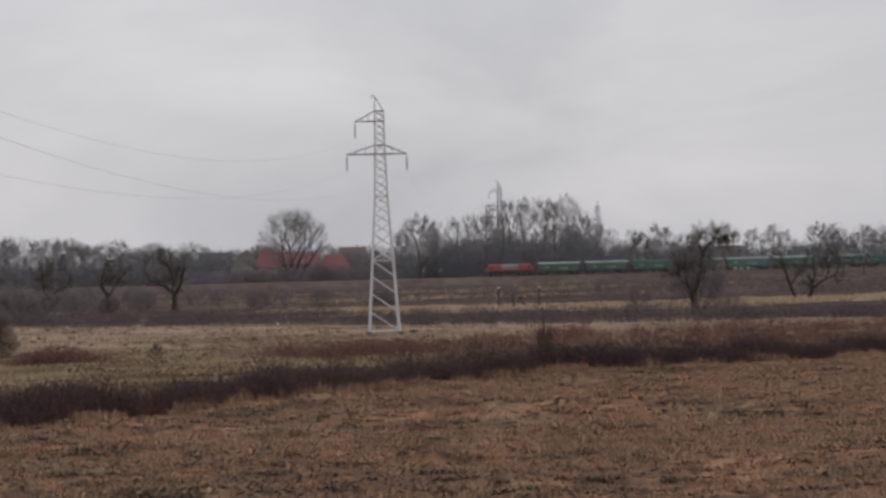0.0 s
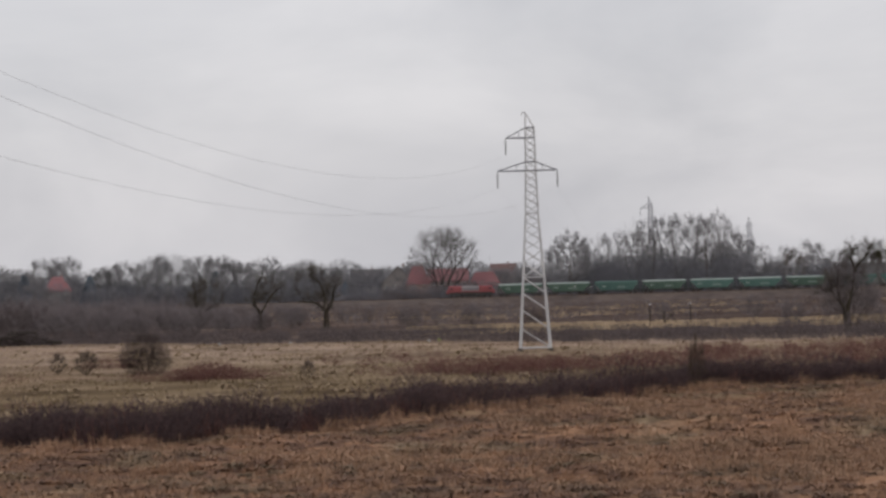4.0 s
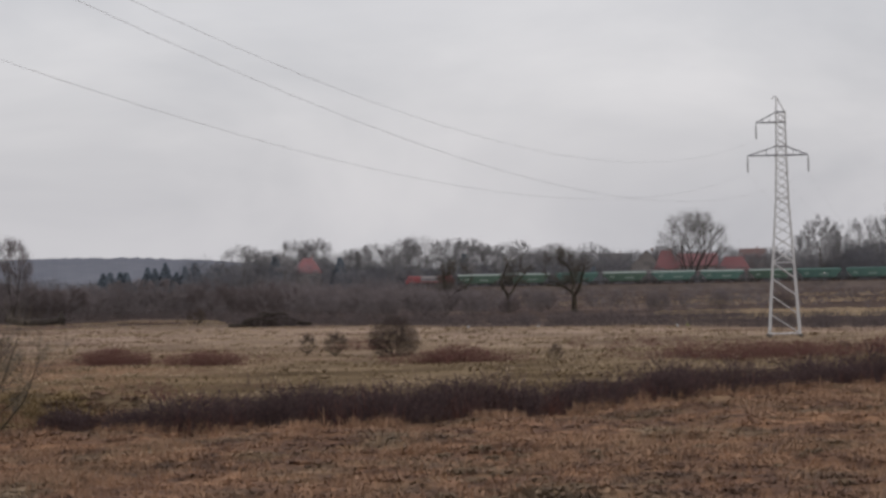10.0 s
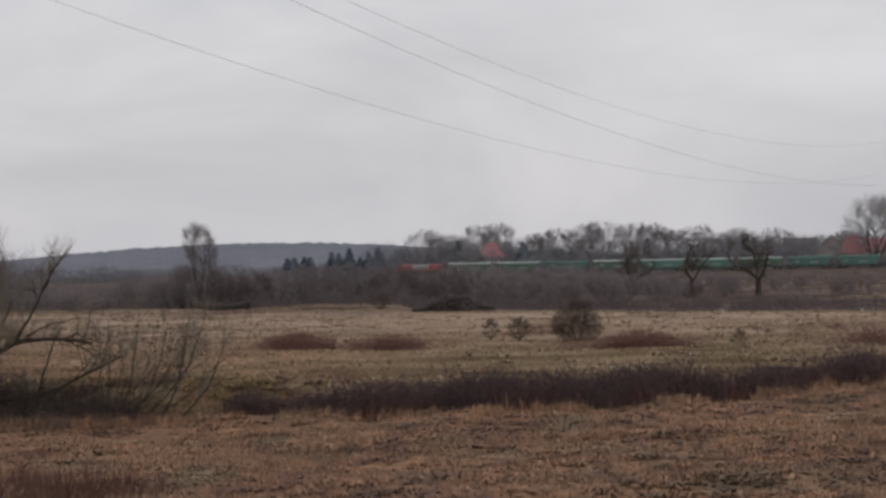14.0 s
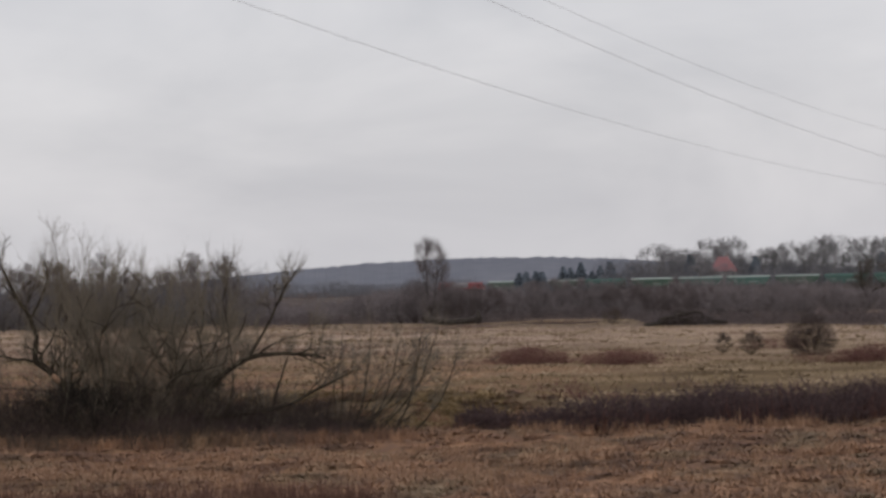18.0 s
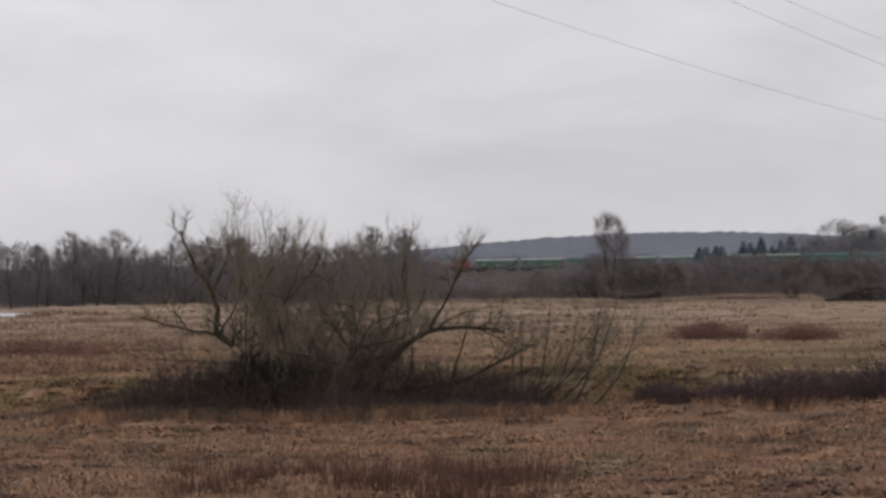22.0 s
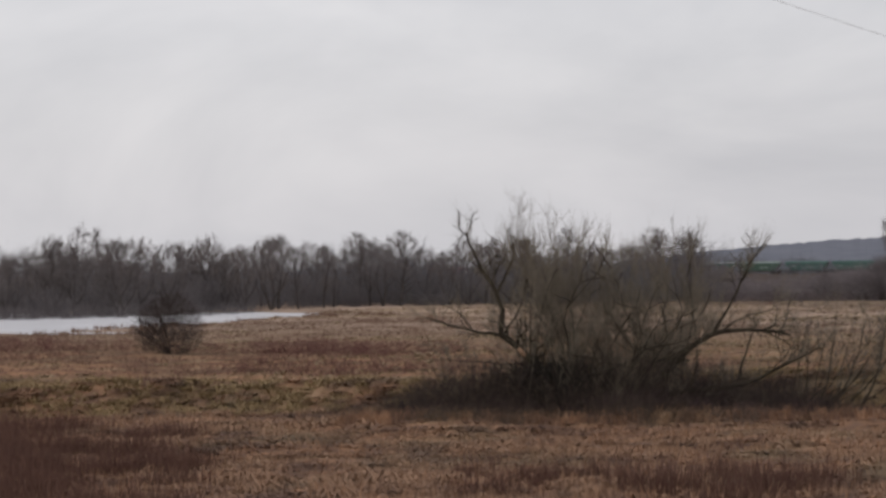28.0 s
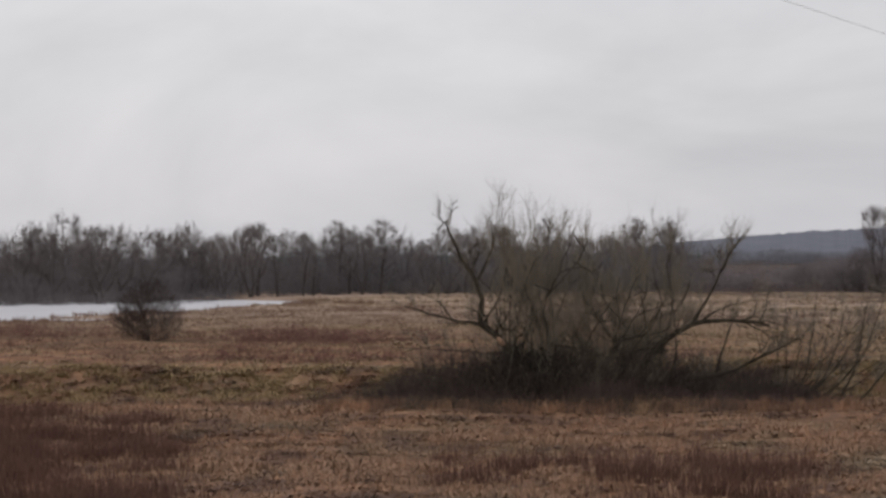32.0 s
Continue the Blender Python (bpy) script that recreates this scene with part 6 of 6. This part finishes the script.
# First layer in blackish twigs: the willow's shade is put into its colour.
under(250, 11.5, 1.5, 3.6, 84, 0.015, 0.8, M_TWIG_DARK, "dark_brambles", "brambles under the willow with its shade put into their colour")
under(150, 13.0, 0.7, 1.7, 70, 0.013, -1.6, M_BRAMBLE, "low_brambles", "low reddish-brown brambles before the willow")
under(110, 5.4, 1.4, 3.2, 66, 0.013, 0.6, M_NETTLE, "brown_brambles", "brown twiggy brambles over the torn end of the willow", -5.2)
under(120, 9.5, 0.4, 1.3, 60, 0.012, -4.2, M_NETTLE, "low_brambles", "low brown brambles before the willow", -0.5)
under(120, 14.0, 1.2, 3.0, 60, 0.011, 0.3, M_NETTLE, "thin_underbrush", "thin grey-brown shoots round the willow")
nn = 1100
ub = hr2.normal(0, 6.0, nn) - 0.6
vb = hr2.uniform(-4.6, 1.0, nn)
ux_, uy_ = -54.36 + ub * c21 - vb * s21, 136.58 + ub * s21 + vb * c21
uh = hr2.uniform(0.3, 1.5, nn) * (0.4 + 1.1 * patchy(ub + 50, vb, 1.6, 80)) * np.clip(1.25 - np.abs(ub) / 16, 0.4, 1)
stuff("nettle_stalks", [stems(hr2, np.stack([ux_, uy_], 1), uh, 0.011, 8, 0.45, 0.35, land(ux_, uy_))], M_NETTLE, "dead grey-brown nettle stalks round the willow", "herbs")
fu, fv = hr2.uniform(-13, 13, 900), hr2.normal(-4.4, 0.8, 900)
fwx, fwy = -54.36 + fu * c21 - fv * s21, 136.58 + fu * s21 + fv * c21
stuff("willow_fringe", [blades(hr2, np.stack([fwx, fwy], 1), hr2.uniform(0.25, 0.85, 900), 0.04, 7, 0.6, 0.3, land(fwx, fwy))], M_MEADOW, "tall dead grass along the foot of the willow", "grass")
# fallen trunk beside the narrow tree, and a heap of driftwood
lg = empty("fallen_tree", pose(-141.0, 500, float(land(np.array(-141.0), np.array(500.0))), 0, 0, 4) @ Matrix.Diagonal((0.62, 1, 1, 1)), "dark fallen tree trunk with an upturned root end", "log")
part("trunk", Geo().tube([(-8, 0, 1.3), (-4, 0.2, 0.7), (0, 0, 0.6), (4, 0.1, 0.65), (8, 0, 0.9)], [0.5, 0.58, 0.56, 0.55, 0.6], 8), M_DEADWOOD, lg)
roots = part("root_plate", Geo().tube([(8.0, 0, 0.0), (8.3, 0, 1.3), (8.1, 0, 2.6)], [0.9, 1.1, 0.3], 8), M_DEADWOOD, lg, "upturned root plate")
for k in range(7):
    a = k * 0.9
    part("root", Geo().tube([(8.3, 0, 1.0), (8.5, math.cos(a) * 1.2, 1.0 + math.sin(a) * 1.2)], [0.12, 0.03], 5), M_DEADWOOD, roots)
hp = empty("driftwood_heap", pose(-89.4, 453, float(land(np.array(-89.4), np.array(453.0))), 0, 0, 12) @ Matrix.Diagonal((0.95, 1, 1.5, 1)), "dark heap of logs and branches at the meadow's edge", "heap")
hr3 = np.random.default_rng(83)
hb = np.stack([np.clip(hr3.normal(0, 3.0, 60), -6.5, 6.5), hr3.normal(0.5, 0.8, 60), np.zeros(60)], 1)
hb_v, hb_t = puffs(hr3, hb, (0.7 + 1.1 * np.exp(-hb[:, 0] ** 2 / 20)) * hr3.uniform(0.7, 1.1, 60), 46, 0.05, 0.9)
part("brushwood", raw_mesh("brushwood", hb_v, hb_t, M_EDGE), None, hp, "brown brushwood between the logs")
for k in range(60):
    x, l = float(np.clip(hr3.normal(0, 3.2), -6, 6)), hr3.uniform(1.2, 3.2)
    z = max(0.12, hr3.uniform(0.0, 1.5) * math.exp(-x * x / 18))
    a, y = hr3.normal(0, 0.5), hr3.normal(0, 0.7)
    part("log", Geo().tube([(x - l / 2 * math.cos(a), y - l / 2 * math.sin(a), max(0.1, z - 0.15)), (x, y, z + 0.08), (x + l / 2 * math.cos(a), y + l / 2 * math.sin(a), max(0.1, z + hr3.normal(-0.1, 0.12)))], [0.18, 0.16, 0.10], 6), M_DEADWOOD, hp)

# ---- stuff: brush and woods ----
def sector(n, az0, az1, d0, d1, s0, s1, low=None):
    p = polar(rng, n, az0, az1, d0, d1)
    s = rng.uniform(s0, s1, n)
    return np.concatenate([p, land(p[:, 0], p[:, 1])[:, None]], 1), s


def belt(n, az, edge, depth, s0, s1):
    """Bushes along the meadow's edge. az, edge: the edge's distance by compass angle."""
    a = rng.uniform(az[0], az[-1], n)
    d = np.interp(a, az, edge) + rng.uniform(0, 1, n) ** 1.3 * depth
    x, y = d * np.sin(np.radians(a)), d * np.cos(np.radians(a))
    return np.stack([x, y, land(x, y)], 1), rng.uniform(s0, s1, n)


xyz, s = belt(1300, [-20, -17, -16.2, -15.2, -14.5, -14, -12.4, -11.7, -10.8, -9, -7.6, -5.4, -3.2, -1, 0, 2, 6, 11], [572, 562, 532, 518, 548, 568, 555, 484, 456, 458, 426, 421, 403, 383, 370, 361, 351, 346], 36, 0.9, 2.3)
p1 = puffs(rng, xyz, s, 40, 0.05, 0.95)
stuff("edge_brush", [p1], M_EDGE, "dark leafless brush along the meadow's edge", "brush")
xyz, s = sector(680, -20.3, -6.5, 572, 860, 3.3, 10.0)
az_ = np.degrees(np.arctan2(xyz[:, 0], xyz[:, 1]))
s *= np.interp(az_, [-20.3, -19.4, -18.9, -17.6, -17.1, -14, -12, -9.5, -8.2, -7.2, -6.5], [0.9, 0.6, 0.40, 0.40, 0.66, 0.68, 0.70, 0.8, 0.7, 0.5, 0.3])
s *= 0.6 + 0.75 * patchy(xyz[:, 0], xyz[:, 1] * 0.4, 14, 57)
p2 = puffs(rng, xyz, s, 115, 0.055, 0.75)
xyz, s = sector(2500, -9, 11, 562, 1040, 0.6, 3.0)
s *= np.interp(np.degrees(np.arctan2(xyz[:, 0], xyz[:, 1])), [-9, -5, 0], [1.9, 1.4, 1.0])
s *= 0.35 + 1.1 * patchy(xyz[:, 0], xyz[:, 1], 24, 56)
s *= np.interp(np.hypot(xyz[:, 0], xyz[:, 1]), [700, 850, 1040], [1.0, 0.6, 0.3])
xyz3, s3 = xyz, s
far_red = rng.random(len(xyz3)) < 0.5
stuff("rusty_scrub", [puffs(rng, xyz3[far_red], s3[far_red], 26, 0.085, 1.2)], M_SCRUB_FAR, "rusty low scrub on the slope before the railway", "scrub")
p3 = puffs(rng, xyz3[~far_red], s3[~far_red], 26, 0.085, 1.2)
stuff("brush", [p2, p3], M_SCRUB, "grey-brown leafless brush between meadow and railway", "brush")

xyz, s = belt(360, [-36.5, -31, -29, -26.5, -19.6], [515, 518, 548, 574, 578], 60, 3.0, 8.5)
s *= 0.35 + 1.0 * patchy(xyz[:, 0], xyz[:, 1], 11, 55)
xyz_j, s_j = sector(380, -37, -19.8, 590, 720, 7, 12)
s_j *= 0.55 + 0.7 * patchy(xyz_j[:, 0], xyz_j[:, 1], 10, 59)
stuff("wood_behind", [puffs(rng, xyz_j, s_j, 190, 0.042, 0.55)], M_FARTWIG, "haze-toned depth of the flooded wood behind its first trees", "woods")
xyz_i, s_i = belt(170, [-36.5, -31, -29.4, -28.6], [499, 500, 512, 545], 16, 1.0, 3.4)
stuff("alder_thicket", [puffs(rng, xyz, s, 190, 0.05, 0.5), puffs(rng, xyz_i, s_i, 60, 0.04, 1.0)], M_WOODSHADE, "dense dark understorey of the flooded wood", "thicket")
xyz, s = sector(260, -0.9, 4.8, 1100, 1230, 9, 20)
s *= np.interp(np.degrees(np.arctan2(xyz[:, 0], xyz[:, 1])), [-0.9, 0.6, 2.8, 3.2, 4.8], [0.75, 0.95, 0.95, 0.65, 0.65])
q1 = puffs(rng, xyz, s, 280, 0.05, 0.42)
xyz, s = sector(330, -12.6, -0.8, 1125, 1300, 8, 15)
q2 = puffs(rng, xyz, s * (0.55 + 0.75 * patchy(xyz[:, 0], xyz[:, 1], 16, 58)), 165, 0.09, 0.5)
xyz, s = sector(120, 4.6, 11.5, 1100, 1300, 9, 14)
xyz_g, s_g = sector(90, -5.3, -0.9, 1080, 1114, 2.5, 8.5)
q5 = puffs(rng, xyz_g, s_g, 130, 0.07, 0.8)
q3 = puffs(rng, xyz, s, 170, 0.10, 0.6)
xyz, s = sector(110, -21, -12.5, 1000, 1500, 5, 10)
q4 = puffs(rng, xyz, s, 150, 0.10, 0.8)
stuff("far_woods", [q1, q2, q3, q4, q5], M_FARTWIG, "far haze-toned woods round the village beyond the railway", "woods")
tn = polar(rng, 8500, -3.6, 11, 452, 534)
tn = tn[patchy(tn[:, 0] * 0.3, tn[:, 1], 12, 61) > np.where((tn[:, 0] > -16) & (np.abs(tn[:, 1] - 494) < 26), 0.12, 0.40)]
tn2 = polar(rng, 7000, -8, 11, 600, 1015)
tn = np.concatenate([tn, tn2[patchy(tn2[:, 0] * 0.3, tn2[:, 1] * 0.3, 14, 62) > 0.72]])
stuff("straw_strip", [blades(rng, tn, rng.uniform(0.3, 0.7, len(tn)), 0.35, 3, 0.7, 0.6, land(tn[:, 0], tn[:, 1]))], M_STRAW, "pale straw strip between two belts of brush", "grass")

# ---- stuff: grasses and brambles ----
near = np.concatenate([polar(rng, 17500, -35, 11, 86, 136), polar(rng, 24000, -35, 11, 136, 225)])
bank_ = polar(rng, 12000, -35, -13.2, 120, 185)
bank_ = bank_[(bank_[:, 0] < -37) & (np.abs(bank_[:, 1] - 4 - np.interp(bank_[:, 0], [-130, -88, -80, -54, -36], [110, 134, 140, 150, 157])) < 14)]
near = np.concatenate([near, bank_])
near = near[near[:, 1] < np.where(near[:, 0] > -38, hedge_front(near[:, 0]) + 1, 176)]
nx_, ny_ = near[:, 0], near[:, 1]
nz_ = land(nx_, ny_)
clump = patchy(nx_, ny_, 1.5, 21) * 0.5 + patchy(nx_, ny_, 5.0, 22) * 0.5
tint = patchy(nx_ * 0.8, ny_ * 0.4, 1.1, 26) * 0.40 + patchy(nx_ * 0.7, ny_ * 0.5, 5.0, 23) * 0.28 + patchy(nx_ * 0.6, ny_ * 0.6, 14.0, 24) * 0.22 + rng.random(len(near)) * 0.10
crest_ = np.interp(nx_, [-130, -88, -80, -54, -36], [110, 134, 140, 150, 157])
on_dyke = (ny_ - crest_ > -9) & (nx_ < -37)
tint = np.where(on_dyke, tint * 0.86, tint)
naz = np.degrees(np.arctan2(nx_, ny_))
rust = ((naz < -29.7) & (ny_ < 116)) | ((naz < -31.6) & (ny_ < 124)) | ((naz > -24.6) & (naz < -17.5) & (ny_ < 99) & (patchy(nx_, ny_, 3.0, 27) > 0.5))
rust &= patchy(nx_, ny_, 2.5, 25) > 0.42
olive = on_dyke & (tint > 0.40) & (tint < 0.54) & ~rust
plain = ~(rust | olive) & (rng.random(len(near)) < 0.66)
pale = (tint >= np.interp(naz, [-17, -12], [0.555, 0.59])) & ~rust


def mounds(mask, lo, hi, reach, count, wide=0.15):
    h = (lo + (hi - lo) * clump[mask]) * rng.uniform(0.6, 1.4, mask.sum())
    return tussocks(rng, near[mask], h, reach * rng.uniform(0.6, 1.4, mask.sum()), wide, count, nz_[mask])


def wisps(mask, share, lo, hi, count):
    pick = mask & (rng.random(len(near)) < share)
    return blades(rng, near[pick], rng.uniform(lo, hi, pick.sum()), 0.035, count, 0.7, 0.25, nz_[pick])


stuff("meadow_grass", [mounds(plain, 0.02, 0.15, 0.9, 14, 0.12)], M_MEADOW, "rusty brown and orange tussocks of dead meadow grass", "grass")
stuff("meadow_stalks", [wisps(plain, 0.4, 0.22, 0.55, 6)], M_MEADOW, "fine upright stalks of dead meadow grass", "grass")
stuff("bleached_tussocks", [mounds(pale, 0.05, 0.30, 0.5, 10, 0.07), wisps(pale, 0.6, 0.25, 0.6, 7)], M_TUSSOCK, "pale bleached tussocks among the brown grass", "grass")
stuff("olive_grass", [mounds(olive, 0.05, 0.28, 0.7, 13, 0.07), wisps(olive, 0.8, 0.2, 0.5, 6)], M_GRASS_OLIVE, "olive green mossy grass on the low bank", "grass")
tuft = polar(rng, 120, -9, 3, 86, 125)
tuft = tuft[(tuft[:, 1] < hedge_front(np.maximum(tuft[:, 0], -38)) - 3) & (patchy(tuft[:, 0], tuft[:, 1], 2, 28) > 0.5)]
stuff("rush_tufts", [tussocks(rng, tuft, rng.uniform(0.12, 0.26, len(tuft)), rng.uniform(0.35, 0.75, len(tuft)), 0.12, 44, land(tuft[:, 0], tuft[:, 1]))], M_RUSH, "dark olive tufts of rush among the brown grass", "grass")
rx = np.repeat(near[rust], 2, 0) + rng.normal(0, 0.4, (2 * rust.sum(), 2))
stuff("dock_stalks", [stems(rng, rx, rng.uniform(0.7, 1.3, len(rx)), 0.013, 6, 0.25, 0.35, np.repeat(nz_[rust], 2))], M_GRASS_RED, "rust-red stand of dead dock stalks", "herbs")

mid = polar(rng, 46000, -36, 11, 150, 640)
back = np.where(mid[:, 0] > -38, hedge_front(mid[:, 0]) + 5, np.interp(mid[:, 0], [-130, -88, -54, -36], [120, 142, 158, 165]))
on_ice = (mid[:, 0] < -178) & (land(mid[:, 0], mid[:, 1]) < -0.34)
mid = mid[(mid[:, 1] > back) & (mid[:, 1] < field_edge(mid[:, 0])) & ~on_ice & ((mid[:, 0] > -238) | (mid[:, 1] < 405))]
mz = land(mid[:, 0], mid[:, 1])
mt = patchy(mid[:, 0] * 0.55, mid[:, 1], 7, 31) * 0.55 + patchy(mid[:, 0] * 0.5, mid[:, 1], 22, 32) * 0.45
mt -= np.interp(mid[:, 0], [-105, -55], [0.28, 0.0]) * np.interp(mid[:, 1], [300, 470], [1.0, 0.3])
red = mt < 0.34
tawny_ = ~red & (mt + rng.normal(0, 0.05, len(mid)) < np.interp(mid[:, 1] - 0.25 * mid[:, 0], [215, 290, 390, 470], [0.66, 0.54, 0.42, 0.36]))
stuff("straw_grass", [blades(rng, mid[~red & ~tawny_], rng.uniform(0.05, 0.20, (~red & ~tawny_).sum()), 0.11, 6, 2.4, 1.1, mz[~red & ~tawny_])], M_STRAW, "pale straw-coloured dead grass of the far meadow", "grass")
stuff("tawny_grass", [blades(rng, mid[tawny_], rng.uniform(0.08, 0.32, tawny_.sum()), 0.09, 7, 1.7, 1.0, mz[tawny_])], M_TAWNY, "tawny and olive dead grass beyond the brambles", "grass")
lump = mid[(rng.random(len(mid)) < 0.08) & ~red]
lump_h = rng.uniform(0.10, 0.30, len(lump)) * (0.4 + 1.2 * patchy(lump[:, 0], lump[:, 1], 5, 33))
stuff("straw_tussocks", [tussocks(rng, lump, lump_h, rng.uniform(0.6, 1.3, len(lump)), 0.14, 15, land(lump[:, 0], lump[:, 1]))], M_FIELDTUFT, "rounded golden tussocks in the dead grass of the far meadow", "grass")
stuff("brown_herbs", [blades(rng, mid[red], rng.uniform(0.10, 0.32, red.sum()), 0.08, 8, 1.5, 1.0, mz[red])], M_GRASS, "brown dead herbs in the far meadow", "herbs")

# low reddish scrub patches in the far meadow
sp, ss = [], []
for cx, cy, rx_, ry_, n in ((-33.4, 252, 4.0, 2.4, 120), (-65.4, 258, 3.4, 2.4, 110), (-56.4, 256, 3.4, 2.4, 80), (-49, 296, 2.4, 3, 24), (-8, 255, 8.0, 6, 190), (4, 262, 8, 5, 90), (-124, 238, 9, 4, 110), (-158, 238, 14, 8, 120), (-150, 215, 14, 5, 70), (-112, 230, 8, 3, 50), (-42, 175, 4, 4, 30), (20, 262, 14, 8, 120), (38, 275, 12, 8, 90), (-98, 190, 16, 4, 110), (-20, 300, 8, 5, 30), (12, 285, 10, 10, 110), (28, 300, 12, 10, 120), (45, 305, 12, 12, 130), (30, 243, 14, 6, 110), (50, 252, 10, 8, 80)):
    for k in range(n):
        du, dv = np.clip(rng.normal(0, 0.62, 2), -1.6, 1.6)
        sp.append((cx + du * rx_, cy + dv * ry_, 0))
        ss.append(rng.uniform(0.5, 1.7) * (1.1 - 0.35 * min(1.0, abs(du))))
sp = np.array(sp)
sp[:, 2] = land(sp[:, 0], sp[:, 1])
stuff("reddish_scrub", [puffs(rng, sp, ss, 38, 0.026, 0.9)], M_SCRUB_RED, "low patches of reddish-brown dead scrub in the meadow", "scrub")

n = 2700
hx = rng.uniform(-46, 54, n)
deep_ = np.interp(hx, [-46, -38, -31, -27, -8, 5, 54], [2.0, 3.0, 7, 9, 9, 6.5, 6])
off = rng.uniform(0.0, 1, n) * deep_
hy = hedge_front(hx) + off + (patchy(hx, hx * 0, 4, 41) - 0.5) * 4
keep = patchy(hx, hy, 3.5, 42) > np.where(hx < -37, 0.55, 0.1)
hx, hy = hx[keep], hy[keep]
hs = (1.0 + 1.0 * patchy(hx, hy, 3.0, 43)) * rng.uniform(0.55, 1.15, len(hx)) * np.interp(hx, [-46, -38, -34, -22, -10, 10, 54], [0.35, 0.6, 1.05, 1.22, 1.18, 0.95, 0.82])
hs *= np.where(rng.random(len(hx)) < 0.10, 1.4, 1.0) * (0.8 + 0.4 * patchy(hx, hy, 1.6, 44))
hxyz = np.stack([hx, hy, land(hx, hy)], 1)
pick = rng.random(len(hx)) < 0.78
stuff("bramble_thicket", [puffs(rng, hxyz[pick], hs[pick], 58, 0.024, 0.62)], M_BRAMBLE, "dense belt of dark leafless brambles across the meadow", "thicket")
stuff("dead_stalks", [stems(rng, hxyz[~pick][:, :2], hs[~pick] * 0.95, 0.014, 16, 0.35, 0.6, hxyz[~pick][:, 2])], M_SCRUB_RED, "dead brown stalks standing among the brambles", "herbs")

fx = rng.uniform(-45, 40, 2600)
fy = np.where(fx > -37, hedge_front(fx), 148) - np.abs(rng.normal(0, 1.0, 2600))
ok = patchy(fx, fy, 2.2, 91) > 0.5
stuff("fringe_grass", [blades(rng, np.stack([fx, fy], 1)[ok], rng.uniform(0.3, 0.75, ok.sum()) * np.where(rng.random(ok.sum()) < 0.12, 1.5, 1.0), 0.05, 7, 0.6, 0.2, land(fx, fy)[ok])], M_TUSSOCK, "tall pale grass along the front of the brambles", "grass")

# frozen flood water, and the rushes on its shore
sx_ = polar(rng, 5200, -36, -24, 355, 520)
sh_ = land(sx_[:, 0], sx_[:, 1])
keep_ = (sx_[:, 0] < -180) & (sh_ > -0.42) & (sh_ < np.where((sx_[:, 0] < -193) & (sx_[:, 1] > 326) & (sx_[:, 1] < 345), 0.4, -0.12)) & (sx_[:, 1] < 470)
stuff("shore_rushes", [blades(rng, sx_[keep_], rng.uniform(0.3, 0.9, keep_.sum()), 0.14, 6, 0.6, 0.5, sh_[keep_])], M_GRASS, "brown rushes standing along the frozen shore", "rushes")
ice = Geo()
ice.v = [(x, y, -0.34) for x, y in ((-420, 300), (-178, 300), (-178, 505), (-420, 505))]
ice.f = [(0, 1, 2, 3)]
tagged(part("water", ice, M_ICE), "white sheet of frozen flood water beside the wood", "water", kind="structure")

motions()
